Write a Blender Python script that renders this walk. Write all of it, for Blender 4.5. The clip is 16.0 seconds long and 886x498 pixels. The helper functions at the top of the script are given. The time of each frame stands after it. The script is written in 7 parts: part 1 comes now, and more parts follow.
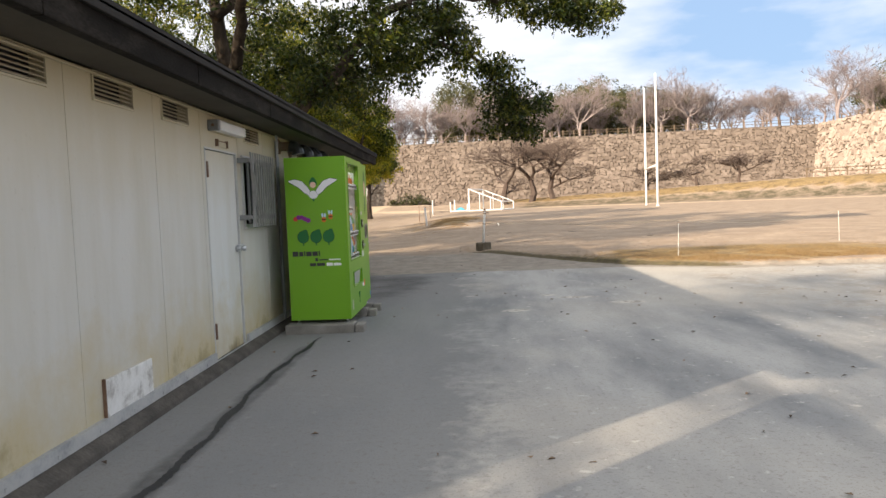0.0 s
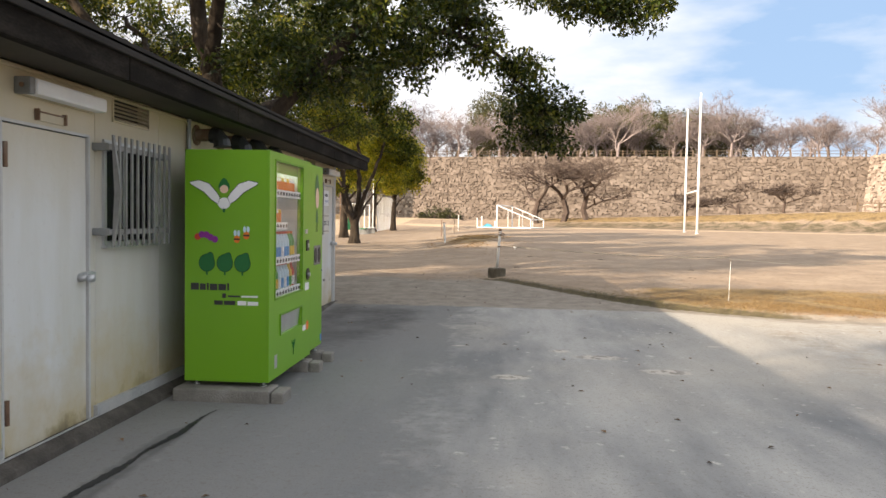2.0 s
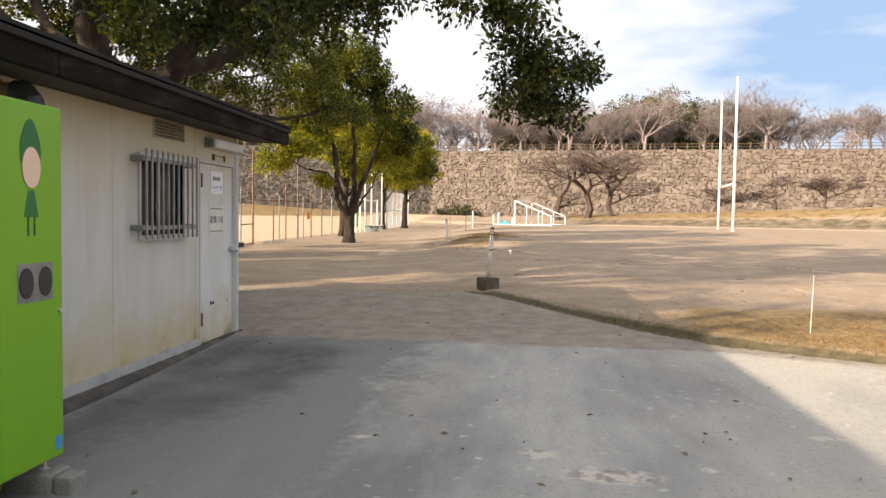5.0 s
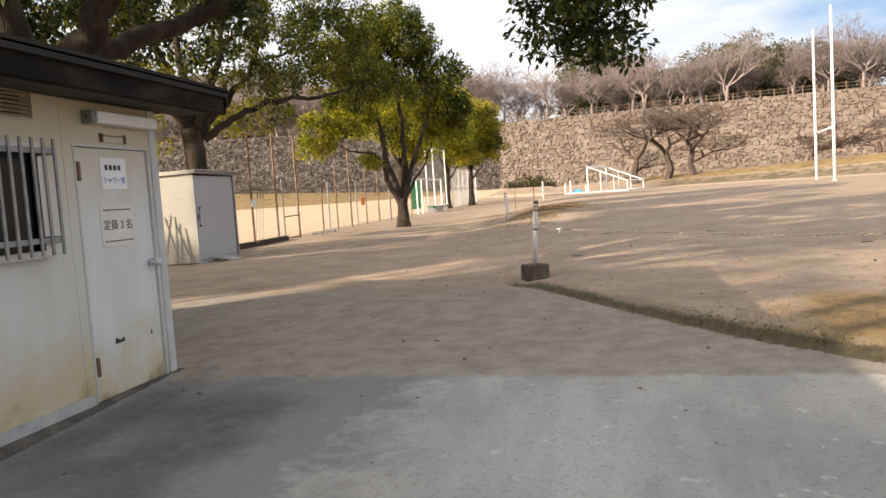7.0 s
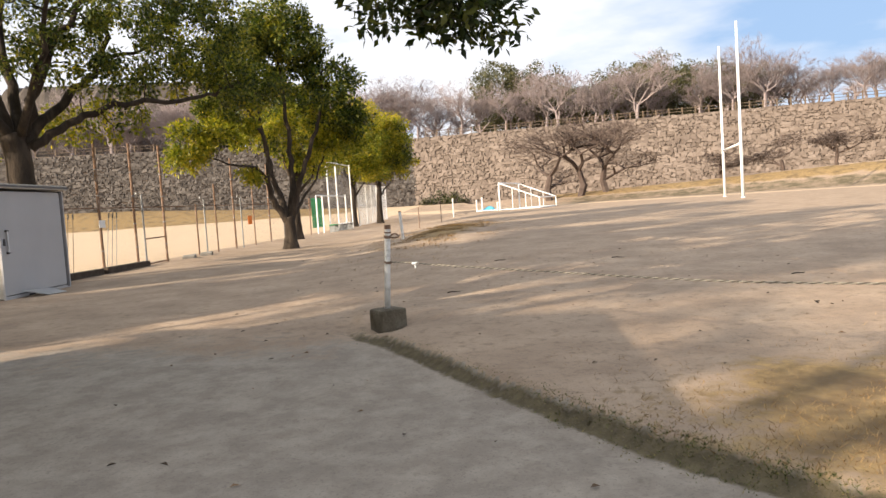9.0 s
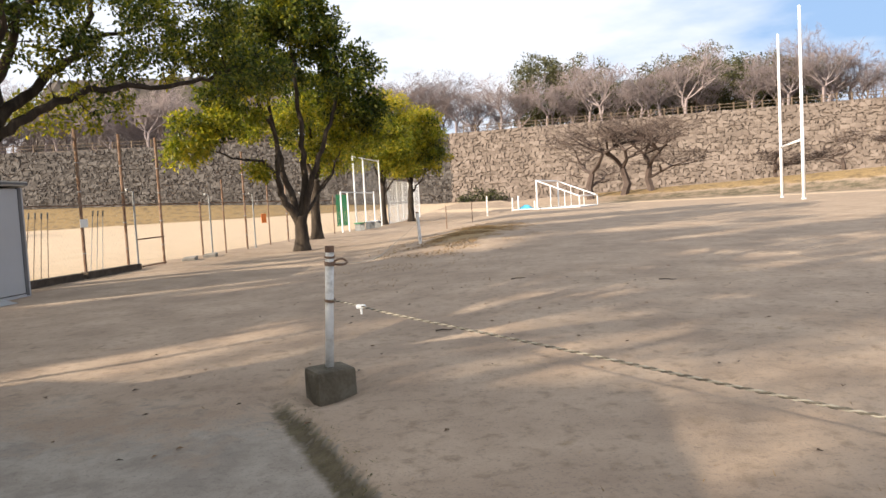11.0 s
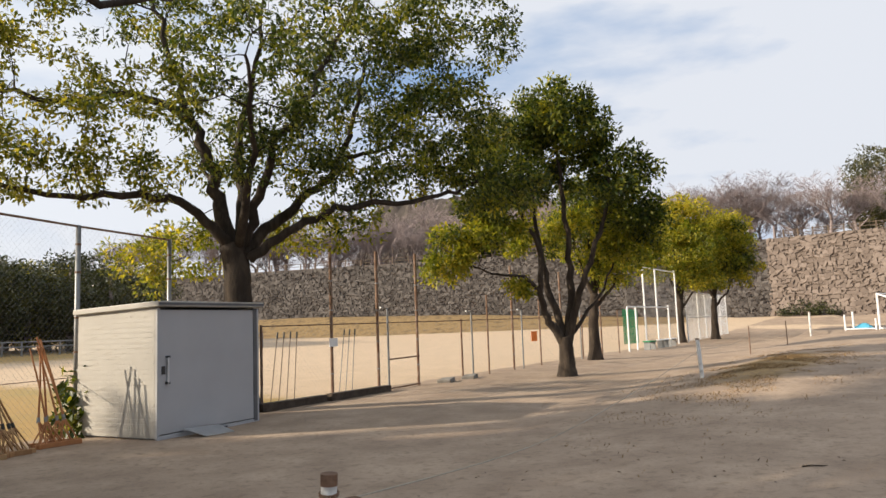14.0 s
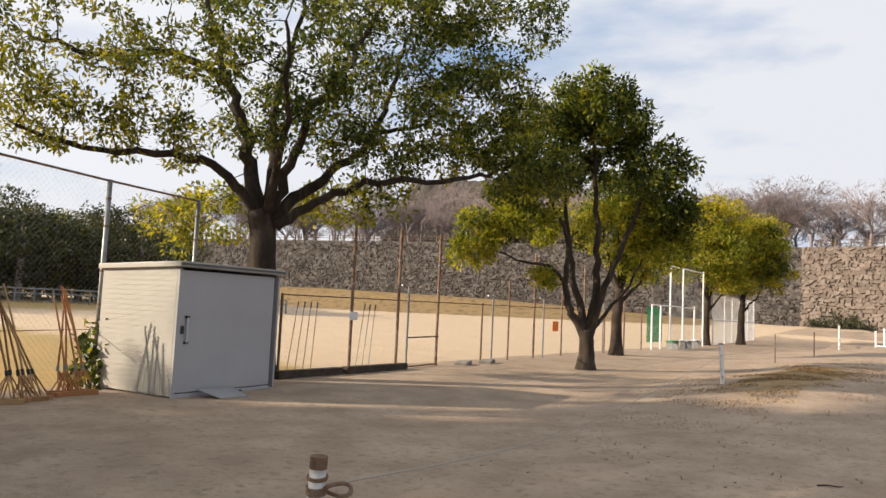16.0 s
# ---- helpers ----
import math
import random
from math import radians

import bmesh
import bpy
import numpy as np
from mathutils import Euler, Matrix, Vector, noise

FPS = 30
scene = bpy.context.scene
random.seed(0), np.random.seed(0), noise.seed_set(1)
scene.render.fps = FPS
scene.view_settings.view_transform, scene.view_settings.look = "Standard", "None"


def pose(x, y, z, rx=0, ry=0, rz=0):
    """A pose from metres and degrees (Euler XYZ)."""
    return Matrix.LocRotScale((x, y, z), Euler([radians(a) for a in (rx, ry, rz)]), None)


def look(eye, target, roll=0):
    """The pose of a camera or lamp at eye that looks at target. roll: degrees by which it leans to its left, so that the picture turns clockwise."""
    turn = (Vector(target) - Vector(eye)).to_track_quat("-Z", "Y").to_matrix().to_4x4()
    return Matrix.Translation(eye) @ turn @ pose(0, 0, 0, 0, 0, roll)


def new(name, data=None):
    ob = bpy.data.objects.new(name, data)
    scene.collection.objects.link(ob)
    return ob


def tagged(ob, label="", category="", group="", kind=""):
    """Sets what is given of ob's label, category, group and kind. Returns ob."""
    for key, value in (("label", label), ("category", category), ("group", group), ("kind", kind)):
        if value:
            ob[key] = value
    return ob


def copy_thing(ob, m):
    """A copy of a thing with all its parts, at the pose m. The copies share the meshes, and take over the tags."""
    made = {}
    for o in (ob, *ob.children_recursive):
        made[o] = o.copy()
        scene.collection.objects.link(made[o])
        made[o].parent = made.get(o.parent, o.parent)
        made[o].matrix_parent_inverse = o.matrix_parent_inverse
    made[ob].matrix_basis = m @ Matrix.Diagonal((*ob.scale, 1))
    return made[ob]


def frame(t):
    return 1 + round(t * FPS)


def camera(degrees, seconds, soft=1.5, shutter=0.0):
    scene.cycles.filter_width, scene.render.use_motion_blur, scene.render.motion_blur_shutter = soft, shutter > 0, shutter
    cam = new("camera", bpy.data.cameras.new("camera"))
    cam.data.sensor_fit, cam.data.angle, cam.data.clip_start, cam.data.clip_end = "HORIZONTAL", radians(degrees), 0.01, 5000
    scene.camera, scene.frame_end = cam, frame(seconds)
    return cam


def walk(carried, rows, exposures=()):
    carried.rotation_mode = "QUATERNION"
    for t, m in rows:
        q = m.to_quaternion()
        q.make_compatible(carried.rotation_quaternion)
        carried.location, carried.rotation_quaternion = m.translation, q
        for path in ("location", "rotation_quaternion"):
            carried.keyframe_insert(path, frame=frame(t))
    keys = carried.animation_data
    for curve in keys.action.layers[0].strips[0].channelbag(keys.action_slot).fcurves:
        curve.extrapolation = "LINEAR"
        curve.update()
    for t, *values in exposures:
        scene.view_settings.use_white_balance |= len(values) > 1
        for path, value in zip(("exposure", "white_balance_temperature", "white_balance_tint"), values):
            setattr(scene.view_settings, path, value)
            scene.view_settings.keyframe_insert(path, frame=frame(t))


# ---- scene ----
cam = camera(62.94, 16.0)
PATH = [
    (0, pose(2.264, 0.648, 1.368, 86.61, 2.20, 1.80)),
    (0.5, pose(2.381, 1.239, 1.390, 88.89, -1.60, 3.82)),
    (1, pose(2.534, 1.874, 1.409, 89.21, -0.45, -0.51)),
    (1.5, pose(2.645, 2.506, 1.410, 88.79, -0.30, 6.06)),
    (2, pose(2.719, 3.171, 1.448, 87.70, -0.95, 4.42)),
    (2.5, pose(2.842, 3.774, 1.417, 84.84, 0.07, 8.92)),
    (3, pose(2.914, 4.406, 1.403, 86.79, -2.77, 10.16)),
    (3.5, pose(3.025, 5.066, 1.398, 87.34, 0.98, 8.15)),
    (4, pose(3.134, 5.630, 1.417, 86.91, -2.28, 7.42)),
    (4.2, pose(3.183, 5.873, 1.437, 86.82, -0.79, 5.81)),
    (6.3, pose(3.554, 8.621, 1.419, 88.74, -0.90, 7.72)),
    (6.5, pose(3.624, 8.853, 1.428, 86.38, 0.50, 7.15)),
    (7, pose(3.692, 9.505, 1.428, 85.71, 3.80, 12.53)),
    (7.5, pose(3.767, 10.269, 1.396, 86.72, 1.62, 10.94)),
    (8, pose(3.918, 10.925, 1.387, 86.95, 3.81, 9.45)),
    (8.5, pose(4.030, 11.537, 1.407, 87.56, 1.19, 7.14)),
    (9, pose(4.183, 12.138, 1.418, 86.60, 3.83, 6.32)),
    (9.2, pose(4.188, 12.403, 1.427, 85.69, 4.49, 9.03)),
    (11.3, pose(4.485, 15.015, 1.523, 87.01, 3.16, 9.63)),
    (11.5, pose(4.505, 15.258, 1.532, 87.62, 3.92, 9.92)),
    (12, pose(4.535, 15.833, 1.557, 87.23, -1.15, 10.09)),
    (12.5, pose(4.646, 16.430, 1.600, 91.18, 0.70, 13.13)),
    (13, pose(4.681, 16.941, 1.679, 95.20, 4.71, 17.85)),
    (13.5, pose(4.699, 17.273, 1.764, 95.06, 4.66, 25.57)),
    (14, pose(4.714, 17.510, 1.798, 96.21, 2.15, 33.69)),
    (14.5, pose(4.657, 17.589, 1.790, 95.23, -0.90, 43.27)),
    (15, pose(4.633, 17.579, 1.808, 94.77, -1.74, 50.23)),
    (15.5, pose(4.662, 17.594, 1.817, 94.73, -2.07, 44.70)),
    (16, pose(4.697, 17.651, 1.826, 94.70, -2.63, 35.53)),
]
walk(cam, PATH, exposures=[(0, 1.08, 6350, 10), (4, 1.08, 6550, 11), (8, 1.02, 6400, 11), (12, 0.96, 6000, 10), (13, 0.64, 6000, 10), (14, 0.62, 6100, 10), (14.6, 0.66, 6550, 11), (15.2, 0.70, 6700, 12), (16, 0.66, 6250, 11)])

# ---- world, sun and sky ----
SUN_TO = Vector((-0.75, -0.66, 0.375)).normalized()      # towards the sun
world = bpy.data.worlds.new("sky_world")
scene.world = world
world.use_nodes = True
wn, wl = world.node_tree.nodes, world.node_tree.links
wn.clear()
w_out = wn.new("ShaderNodeOutputWorld")
w_bg = wn.new("ShaderNodeBackground")
w_sky = wn.new("ShaderNodeTexSky")
w_sky.sky_type = "NISHITA"
w_sky.sun_disc = False
w_sky.sun_elevation = math.asin(SUN_TO.z)
w_sky.sun_rotation = math.atan2(SUN_TO.x, SUN_TO.y)
w_sky.dust_density = 1.0
w_co = wn.new("ShaderNodeTexCoord")
w_map = wn.new("ShaderNodeMapping")
w_map.inputs["Scale"].default_value = (1.0, 1.0, 3.2)
w_map.inputs["Location"].default_value = (0.35, 0.1, 0.0)
w_noise = wn.new("ShaderNodeTexNoise")
w_noise.inputs["Scale"].default_value = 2.0
w_noise.inputs["Detail"].default_value = 7.0
w_noise.inputs["Roughness"].default_value = 0.52
w_ramp = wn.new("ShaderNodeValToRGB")
w_ramp.color_ramp.elements[0].position = 0.37
w_ramp.color_ramp.elements[1].position = 0.52
w_mix = wn.new("ShaderNodeMix")
w_mix.data_type = "RGBA"
CLOUD = (12.0, 12.0, 12.2, 1)
SKY_STRENGTH = 0.044
w_blue = wn.new("ShaderNodeMix")
w_blue.data_type = "RGBA"
w_blue.inputs["Factor"].default_value = 0.8
w_blue.inputs["B"].default_value = (5.4, 7.7, 11.2, 1)
wl.new(w_co.outputs["Generated"], w_map.inputs["Vector"])
wl.new(w_map.outputs["Vector"], w_noise.inputs["Vector"])
wl.new(w_noise.outputs["Fac"], w_ramp.inputs["Fac"])
wl.new(w_sky.outputs["Color"], w_blue.inputs["A"])
wl.new(w_ramp.outputs["Color"], w_mix.inputs["Factor"])
wl.new(w_blue.outputs["Result"], w_mix.inputs["A"])
w_mix.inputs["B"].default_value = CLOUD
# haze whitens and brightens the sky towards the sun
w_dot = wn.new("ShaderNodeVectorMath")
w_dot.operation = "DOT_PRODUCT"
w_dot.inputs[1].default_value = SUN_TO
w_near = wn.new("ShaderNodeMapRange")
w_near.inputs["From Min"].default_value, w_near.inputs["From Max"].default_value, w_near.inputs["To Max"].default_value = 0.0, 0.9, 0.7
w_haze = wn.new("ShaderNodeMix")
w_haze.data_type = "RGBA"
w_haze.inputs["B"].default_value = (15.0, 14.9, 14.6, 1)
wl.new(w_co.outputs["Generated"], w_dot.inputs[0])
wl.new(w_dot.outputs["Value"], w_near.inputs["Value"])
wl.new(w_near.outputs["Result"], w_haze.inputs["Factor"])
wl.new(w_mix.outputs["Result"], w_haze.inputs["A"])
wl.new(w_haze.outputs["Result"], w_bg.inputs["Color"])
w_bg.inputs["Strength"].default_value = SKY_STRENGTH
wl.new(w_bg.outputs["Background"], w_out.inputs["Surface"])

sun_data = bpy.data.lights.new("sun", "SUN")
sun_data.energy = 5.0
sun_data.angle = radians(0.6)
sun_data.color = (1.0, 0.83, 0.62)
sun = new("sun", sun_data)
sun.matrix_world = look(SUN_TO * 60, (0, 0, 0))


# ---- materials ----
def material(name, colours, scale=4.0, rough=0.8, metal=0.0, bump=0.0, bump_scale=40.0, spread=0.25, fine=0.5, spec=0.4, island=0.0, obrandom=0.0, stretch=(1, 1, 1)):
    """A principled surface: large stains between the colours, fine grain over them, and relief."""
    m = bpy.data.materials.new(name)
    m.use_nodes = True
    n, l = m.node_tree.nodes, m.node_tree.links
    b = n["Principled BSDF"]
    b.inputs["Roughness"].default_value = rough
    b.inputs["Metallic"].default_value = metal
    b.inputs["Specular IOR Level"].default_value = spec
    co = n.new("ShaderNodeTexCoord")
    mp = n.new("ShaderNodeMapping")
    mp.inputs["Scale"].default_value = stretch
    l.new(co.outputs["Object"], mp.inputs["Vector"])
    n1 = n.new("ShaderNodeTexNoise")
    n1.inputs["Scale"].default_value = scale
    n1.inputs["Detail"].default_value = 5.0
    n2 = n.new("ShaderNodeTexNoise")
    n2.inputs["Scale"].default_value = bump_scale
    n2.inputs["Detail"].default_value = 4.0
    l.new(mp.outputs["Vector"], n1.inputs["Vector"])
    l.new(mp.outputs["Vector"], n2.inputs["Vector"])
    add = n.new("ShaderNodeMix")
    add.inputs["Factor"].default_value = fine * 0.5
    l.new(n1.outputs["Fac"], add.inputs["A"])
    l.new(n2.outputs["Fac"], add.inputs["B"])
    src = add.outputs["Result"]
    if island or obrandom:
        if island:
            g = n.new("ShaderNodeNewGeometry")
            rnd = g.outputs["Random Per Island"]
        else:
            g = n.new("ShaderNodeObjectInfo")
            rnd = g.outputs["Random"]
        mi = n.new("ShaderNodeMix")
        mi.inputs["Factor"].default_value = island or obrandom
        l.new(src, mi.inputs["A"])
        l.new(rnd, mi.inputs["B"])
        src = mi.outputs["Result"]
        spread = max(spread, 0.3)
    r = n.new("ShaderNodeValToRGB")
    el = r.color_ramp.elements
    while len(el) < len(colours):
        el.new(0.5)
    for i, c in enumerate(colours):
        el[i].position = 0.5 + spread * (2 * i / max(1, len(colours) - 1) - 1) * 0.9
        el[i].color = (*c, 1)
    l.new(src, r.inputs["Fac"])
    l.new(r.outputs["Color"], b.inputs["Base Color"])
    if bump:
        bp = n.new("ShaderNodeBump")
        bp.inputs["Strength"].default_value = bump
        bp.inputs["Distance"].default_value = 0.02
        l.new(n2.outputs["Fac"], bp.inputs["Height"])
        l.new(bp.outputs["Normal"], b.inputs["Normal"])
    return m


def foliage(name, dark, mid, light, glow=0.35):
    """Leaves: colour varied from leaf to leaf, light passing through them."""
    m = bpy.data.materials.new(name)
    m.use_nodes = True
    n, l = m.node_tree.nodes, m.node_tree.links
    b = n["Principled BSDF"]
    b.inputs["Roughness"].default_value = 0.45
    b.inputs["Specular IOR Level"].default_value = 0.35
    g = n.new("ShaderNodeNewGeometry")
    co = n.new("ShaderNodeTexCoord")
    nz = n.new("ShaderNodeTexNoise")
    nz.inputs["Scale"].default_value = 0.7
    l.new(co.outputs["Object"], nz.inputs["Vector"])
    mi = n.new("ShaderNodeMix")
    mi.inputs["Factor"].default_value = 0.5
    l.new(g.outputs["Random Per Island"], mi.inputs["A"])
    l.new(nz.outputs["Fac"], mi.inputs["B"])
    r = n.new("ShaderNodeValToRGB")
    r.color_ramp.elements.new(0.5)
    for e, p, c in zip(r.color_ramp.elements, (0.22, 0.5, 0.82), (dark, mid, light)):
        e.position, e.color = p, (*c, 1)
    l.new(mi.outputs["Result"], r.inputs["Fac"])
    l.new(r.outputs["Color"], b.inputs["Base Color"])
    t = n.new("ShaderNodeBsdfTranslucent")
    br = n.new("ShaderNodeMix")
    br.data_type, br.blend_type = "RGBA", "MULTIPLY"
    br.inputs["Factor"].default_value = 1.0
    br.inputs["B"].default_value = (2.2, 2.0, 0.7, 1)
    l.new(r.outputs["Color"], br.inputs["A"])
    l.new(br.outputs["Result"], t.inputs["Color"])
    mx = n.new("ShaderNodeMixShader")
    mx.inputs["Fac"].default_value = glow
    l.new(b.outputs["BSDF"], mx.inputs[1])
    l.new(t.outputs["BSDF"], mx.inputs[2])
    l.new(mx.outputs["Shader"], n["Material Output"].inputs["Surface"])
    return m


def ramp_between(n, l, src, lo, hi):
    r = n.new("ShaderNodeMapRange")
    r.inputs["From Min"].default_value, r.inputs["From Max"].default_value = lo, hi
    l.new(src, r.inputs["Value"])
    return r.outputs["Result"]


def mix_colour(n, l, fac, a, b):
    m = n.new("ShaderNodeMix")
    m.data_type = "RGBA"
    if isinstance(fac, float):
        m.inputs["Factor"].default_value = fac
    else:
        l.new(fac, m.inputs["Factor"])
    for key, v in (("A", a), ("B", b)):
        if isinstance(v, tuple):
            m.inputs[key].default_value = (*v, 1)
        else:
            l.new(v, m.inputs[key])
    return m.outputs["Result"]


def noise_node(n, l, co, scale, detail=5.0, rough=0.55):
    z = n.new("ShaderNodeTexNoise")
    z.inputs["Scale"].default_value, z.inputs["Detail"].default_value, z.inputs["Roughness"].default_value = scale, detail, rough
    l.new(co, z.inputs["Vector"])
    return z.outputs["Fac"]


def maths(n, l, op, a, b):
    m = n.new("ShaderNodeMath")
    m.operation = op
    for i, v in enumerate((a, b)):
        if isinstance(v, (int, float)):
            m.inputs[i].default_value = v
        else:
            l.new(v, m.inputs[i])
    return m.outputs[0]


def ground_material():
    """Sand, worn concrete, dry turf and moss, laid by the zones stored on the ground sheet, with ragged edges."""
    m = bpy.data.materials.new("ground")
    m.use_nodes = True
    n, l = m.node_tree.nodes, m.node_tree.links
    b = n["Principled BSDF"]
    b.inputs["Roughness"].default_value = 0.95
    b.inputs["Specular IOR Level"].default_value = 0.15
    co = n.new("ShaderNodeTexCoord").outputs["Object"]
    big, mid, fine, grit = (noise_node(n, l, co, s, d) for s, d in ((0.22, 4), (1.3, 6), (9.0, 6), (70.0, 3)))

    def zone(name):
        a = n.new("ShaderNodeAttribute")
        a.attribute_name = name
        v = maths(n, l, "ADD", a.outputs["Fac"], maths(n, l, "MULTIPLY", maths(n, l, "SUBTRACT", mid, 0.5), 0.75))
        v = maths(n, l, "ADD", v, maths(n, l, "MULTIPLY", maths(n, l, "SUBTRACT", fine, 0.5), 0.5))
        return ramp_between(n, l, v, 0.38, 0.62)

    sand = mix_colour(n, l, ramp_between(n, l, mid, 0.35, 0.68), (0.305, 0.228, 0.165), (0.43, 0.33, 0.24))
    sand = mix_colour(n, l, ramp_between(n, l, fine, 0.52, 0.75), sand, (0.24, 0.18, 0.125))
    mp = n.new("ShaderNodeMapping")
    mp.inputs["Scale"].default_value = (1.0, 0.28, 1.0)
    mp.inputs["Rotation"].default_value = (0, 0, 0.12)
    l.new(co, mp.inputs["Vector"])
    drift = noise_node(n, l, mp.outputs["Vector"], 1.1, 6, 0.6)
    conc = mix_colour(n, l, ramp_between(n, l, drift, 0.34, 0.62), (0.205, 0.205, 0.205), (0.40, 0.385, 0.36))
    conc = mix_colour(n, l, ramp_between(n, l, big, 0.45, 0.65), conc, (0.43, 0.395, 0.345))
    conc = mix_colour(n, l, ramp_between(n, l, fine, 0.62, 0.74), conc, (0.52, 0.49, 0.445))
    turf = mix_colour(n, l, ramp_between(n, l, fine, 0.35, 0.65), (0.20, 0.135, 0.065), (0.35, 0.245, 0.115))
    turf = mix_colour(n, l, ramp_between(n, l, mid, 0.5, 0.68), turf, (0.14, 0.098, 0.055))
    lawn = mix_colour(n, l, ramp_between(n, l, fine, 0.3, 0.7), (0.35, 0.235, 0.092), (0.475, 0.32, 0.128))
    lawn = mix_colour(n, l, ramp_between(n, l, big, 0.48, 0.66), lawn, (0.35, 0.265, 0.11))
    pale = mix_colour(n, l, ramp_between(n, l, mid, 0.3, 0.7), (0.52, 0.395, 0.268), (0.60, 0.46, 0.315))
    moss_brown = mix_colour(n, l, ramp_between(n, l, fine, 0.35, 0.65), (0.075, 0.062, 0.038), (0.14, 0.115, 0.068))
    damp_shaded = mix_colour(n, l, ramp_between(n, l, fine, 0.35, 0.65), (0.10, 0.098, 0.095), (0.155, 0.152, 0.147))
    chip = mix_colour(n, l, ramp_between(n, l, fine, 0.42, 0.52), (0.24, 0.21, 0.18), (0.56, 0.50, 0.43))
    dust = mix_colour(n, l, ramp_between(n, l, noise_node(n, l, co, 3.6, 6, 0.65), 0.40, 0.62), (0.235, 0.208, 0.176), (0.335, 0.298, 0.25))
    sand = mix_colour(n, l, maths(n, l, "MULTIPLY", zone("dusty"), 0.85), sand, dust)
    # this zone's grey also holds the shade beside the hut
    conc = mix_colour(n, l, maths(n, l, "MULTIPLY", zone("worn_shaded"), 0.8), conc, (0.185, 0.185, 0.183))
    c = mix_colour(n, l, zone("concrete"), sand, conc)
    c = mix_colour(n, l, maths(n, l, "MULTIPLY", zone("chip"), 0.8), c, chip)
    c = mix_colour(n, l, zone("pale"), c, pale)
    c = mix_colour(n, l, zone("lawn"), c, lawn)
    c = mix_colour(n, l, zone("turf"), c, turf)
    c = mix_colour(n, l, zone("moss_brown"), c, moss_brown)
    c = mix_colour(n, l, zone("damp_shaded"), c, damp_shaded)
    c = mix_colour(n, l, maths(n, l, "MULTIPLY", ramp_between(n, l, grit, 0.56, 0.70), 0.45), c, (0.14, 0.12, 0.10))
    c = mix_colour(n, l, maths(n, l, "MULTIPLY", ramp_between(n, l, noise_node(n, l, co, 24.0, 4), 0.56, 0.70), 0.35), c, (0.16, 0.13, 0.105))
    l.new(c, b.inputs["Base Color"])
    bp = n.new("ShaderNodeBump")
    bp.inputs["Strength"].default_value, bp.inputs["Distance"].default_value = 0.3, 0.02
    l.new(maths(n, l, "ADD", fine, maths(n, l, "MULTIPLY", grit, 0.5)), bp.inputs["Height"])
    l.new(bp.outputs["Normal"], b.inputs["Normal"])
    return m


def wall_paint_material(name, white, stain_height=0.75, mould=0.55):
    """Old cream paint with yellow-brown algae creeping up from the foot, and faint rain streaks."""
    m = bpy.data.materials.new(name)
    m.use_nodes = True
    n, l = m.node_tree.nodes, m.node_tree.links
    b = n["Principled BSDF"]
    b.inputs["Roughness"].default_value = 0.55
    co = n.new("ShaderNodeNewGeometry").outputs["Position"]
    sep = n.new("ShaderNodeSeparateXYZ")
    l.new(co, sep.inputs[0])
    mp = n.new("ShaderNodeMapping")
    mp.inputs["Scale"].default_value = (1, 2.6, 0.4)
    l.new(co, mp.inputs["Vector"])
    streak = noise_node(n, l, mp.outputs["Vector"], 1.6, 5)
    blot = noise_node(n, l, co, 2.2, 6, 0.65)
    fine = noise_node(n, l, co, 24.0, 5)
    c = mix_colour(n, l, ramp_between(n, l, streak, 0.38, 0.72), white, tuple(v * k for v, k in zip(white, (0.88, 0.86, 0.80))))
    # browner towards the top: stain, with the eaves' shade added to its tone
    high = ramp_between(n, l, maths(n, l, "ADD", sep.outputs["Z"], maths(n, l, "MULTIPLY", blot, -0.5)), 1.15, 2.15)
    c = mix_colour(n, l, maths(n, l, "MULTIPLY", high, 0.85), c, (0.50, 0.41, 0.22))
    z = maths(n, l, "ADD", sep.outputs["Z"], maths(n, l, "MULTIPLY", maths(n, l, "SUBTRACT", blot, 0.5), 1.5))
    low = ramp_between(n, l, z, stain_height, 0.02)
    c = mix_colour(n, l, maths(n, l, "MULTIPLY", low, 0.8), c, (0.46, 0.36, 0.15))
    lowest = ramp_between(n, l, maths(n, l, "ADD", z, maths(n, l, "MULTIPLY", streak, 0.5)), 0.42, 0.08)
    c = mix_colour(n, l, maths(n, l, "MULTIPLY", lowest, mould), c, (0.075, 0.06, 0.035))
    c = mix_colour(n, l, maths(n, l, "MULTIPLY", ramp_between(n, l, fine, 0.62, 0.8), 0.25), c, (0.30, 0.26, 0.18))
    l.new(c, b.inputs["Base Color"])
    bp = n.new("ShaderNodeBump")
    bp.inputs["Strength"].default_value, bp.inputs["Distance"].default_value = 0.15, 0.01
    l.new(fine, bp.inputs["Height"])
    l.new(bp.outputs["Normal"], b.inputs["Normal"])
    return m


def glass_material():
    m = bpy.data.materials.new("glass")
    m.use_nodes = True
    n, l = m.node_tree.nodes, m.node_tree.links
    n.clear()
    out, tr, gl, mx = (n.new(k) for k in ("ShaderNodeOutputMaterial", "ShaderNodeBsdfTransparent", "ShaderNodeBsdfGlossy", "ShaderNodeMixShader"))
    gl.inputs["Roughness"].default_value = 0.03
    mx.inputs["Fac"].default_value = 0.13
    l.new(tr.outputs[0], mx.inputs[1])
    l.new(gl.outputs[0], mx.inputs[2])
    l.new(mx.outputs[0], out.inputs["Surface"])
    return m


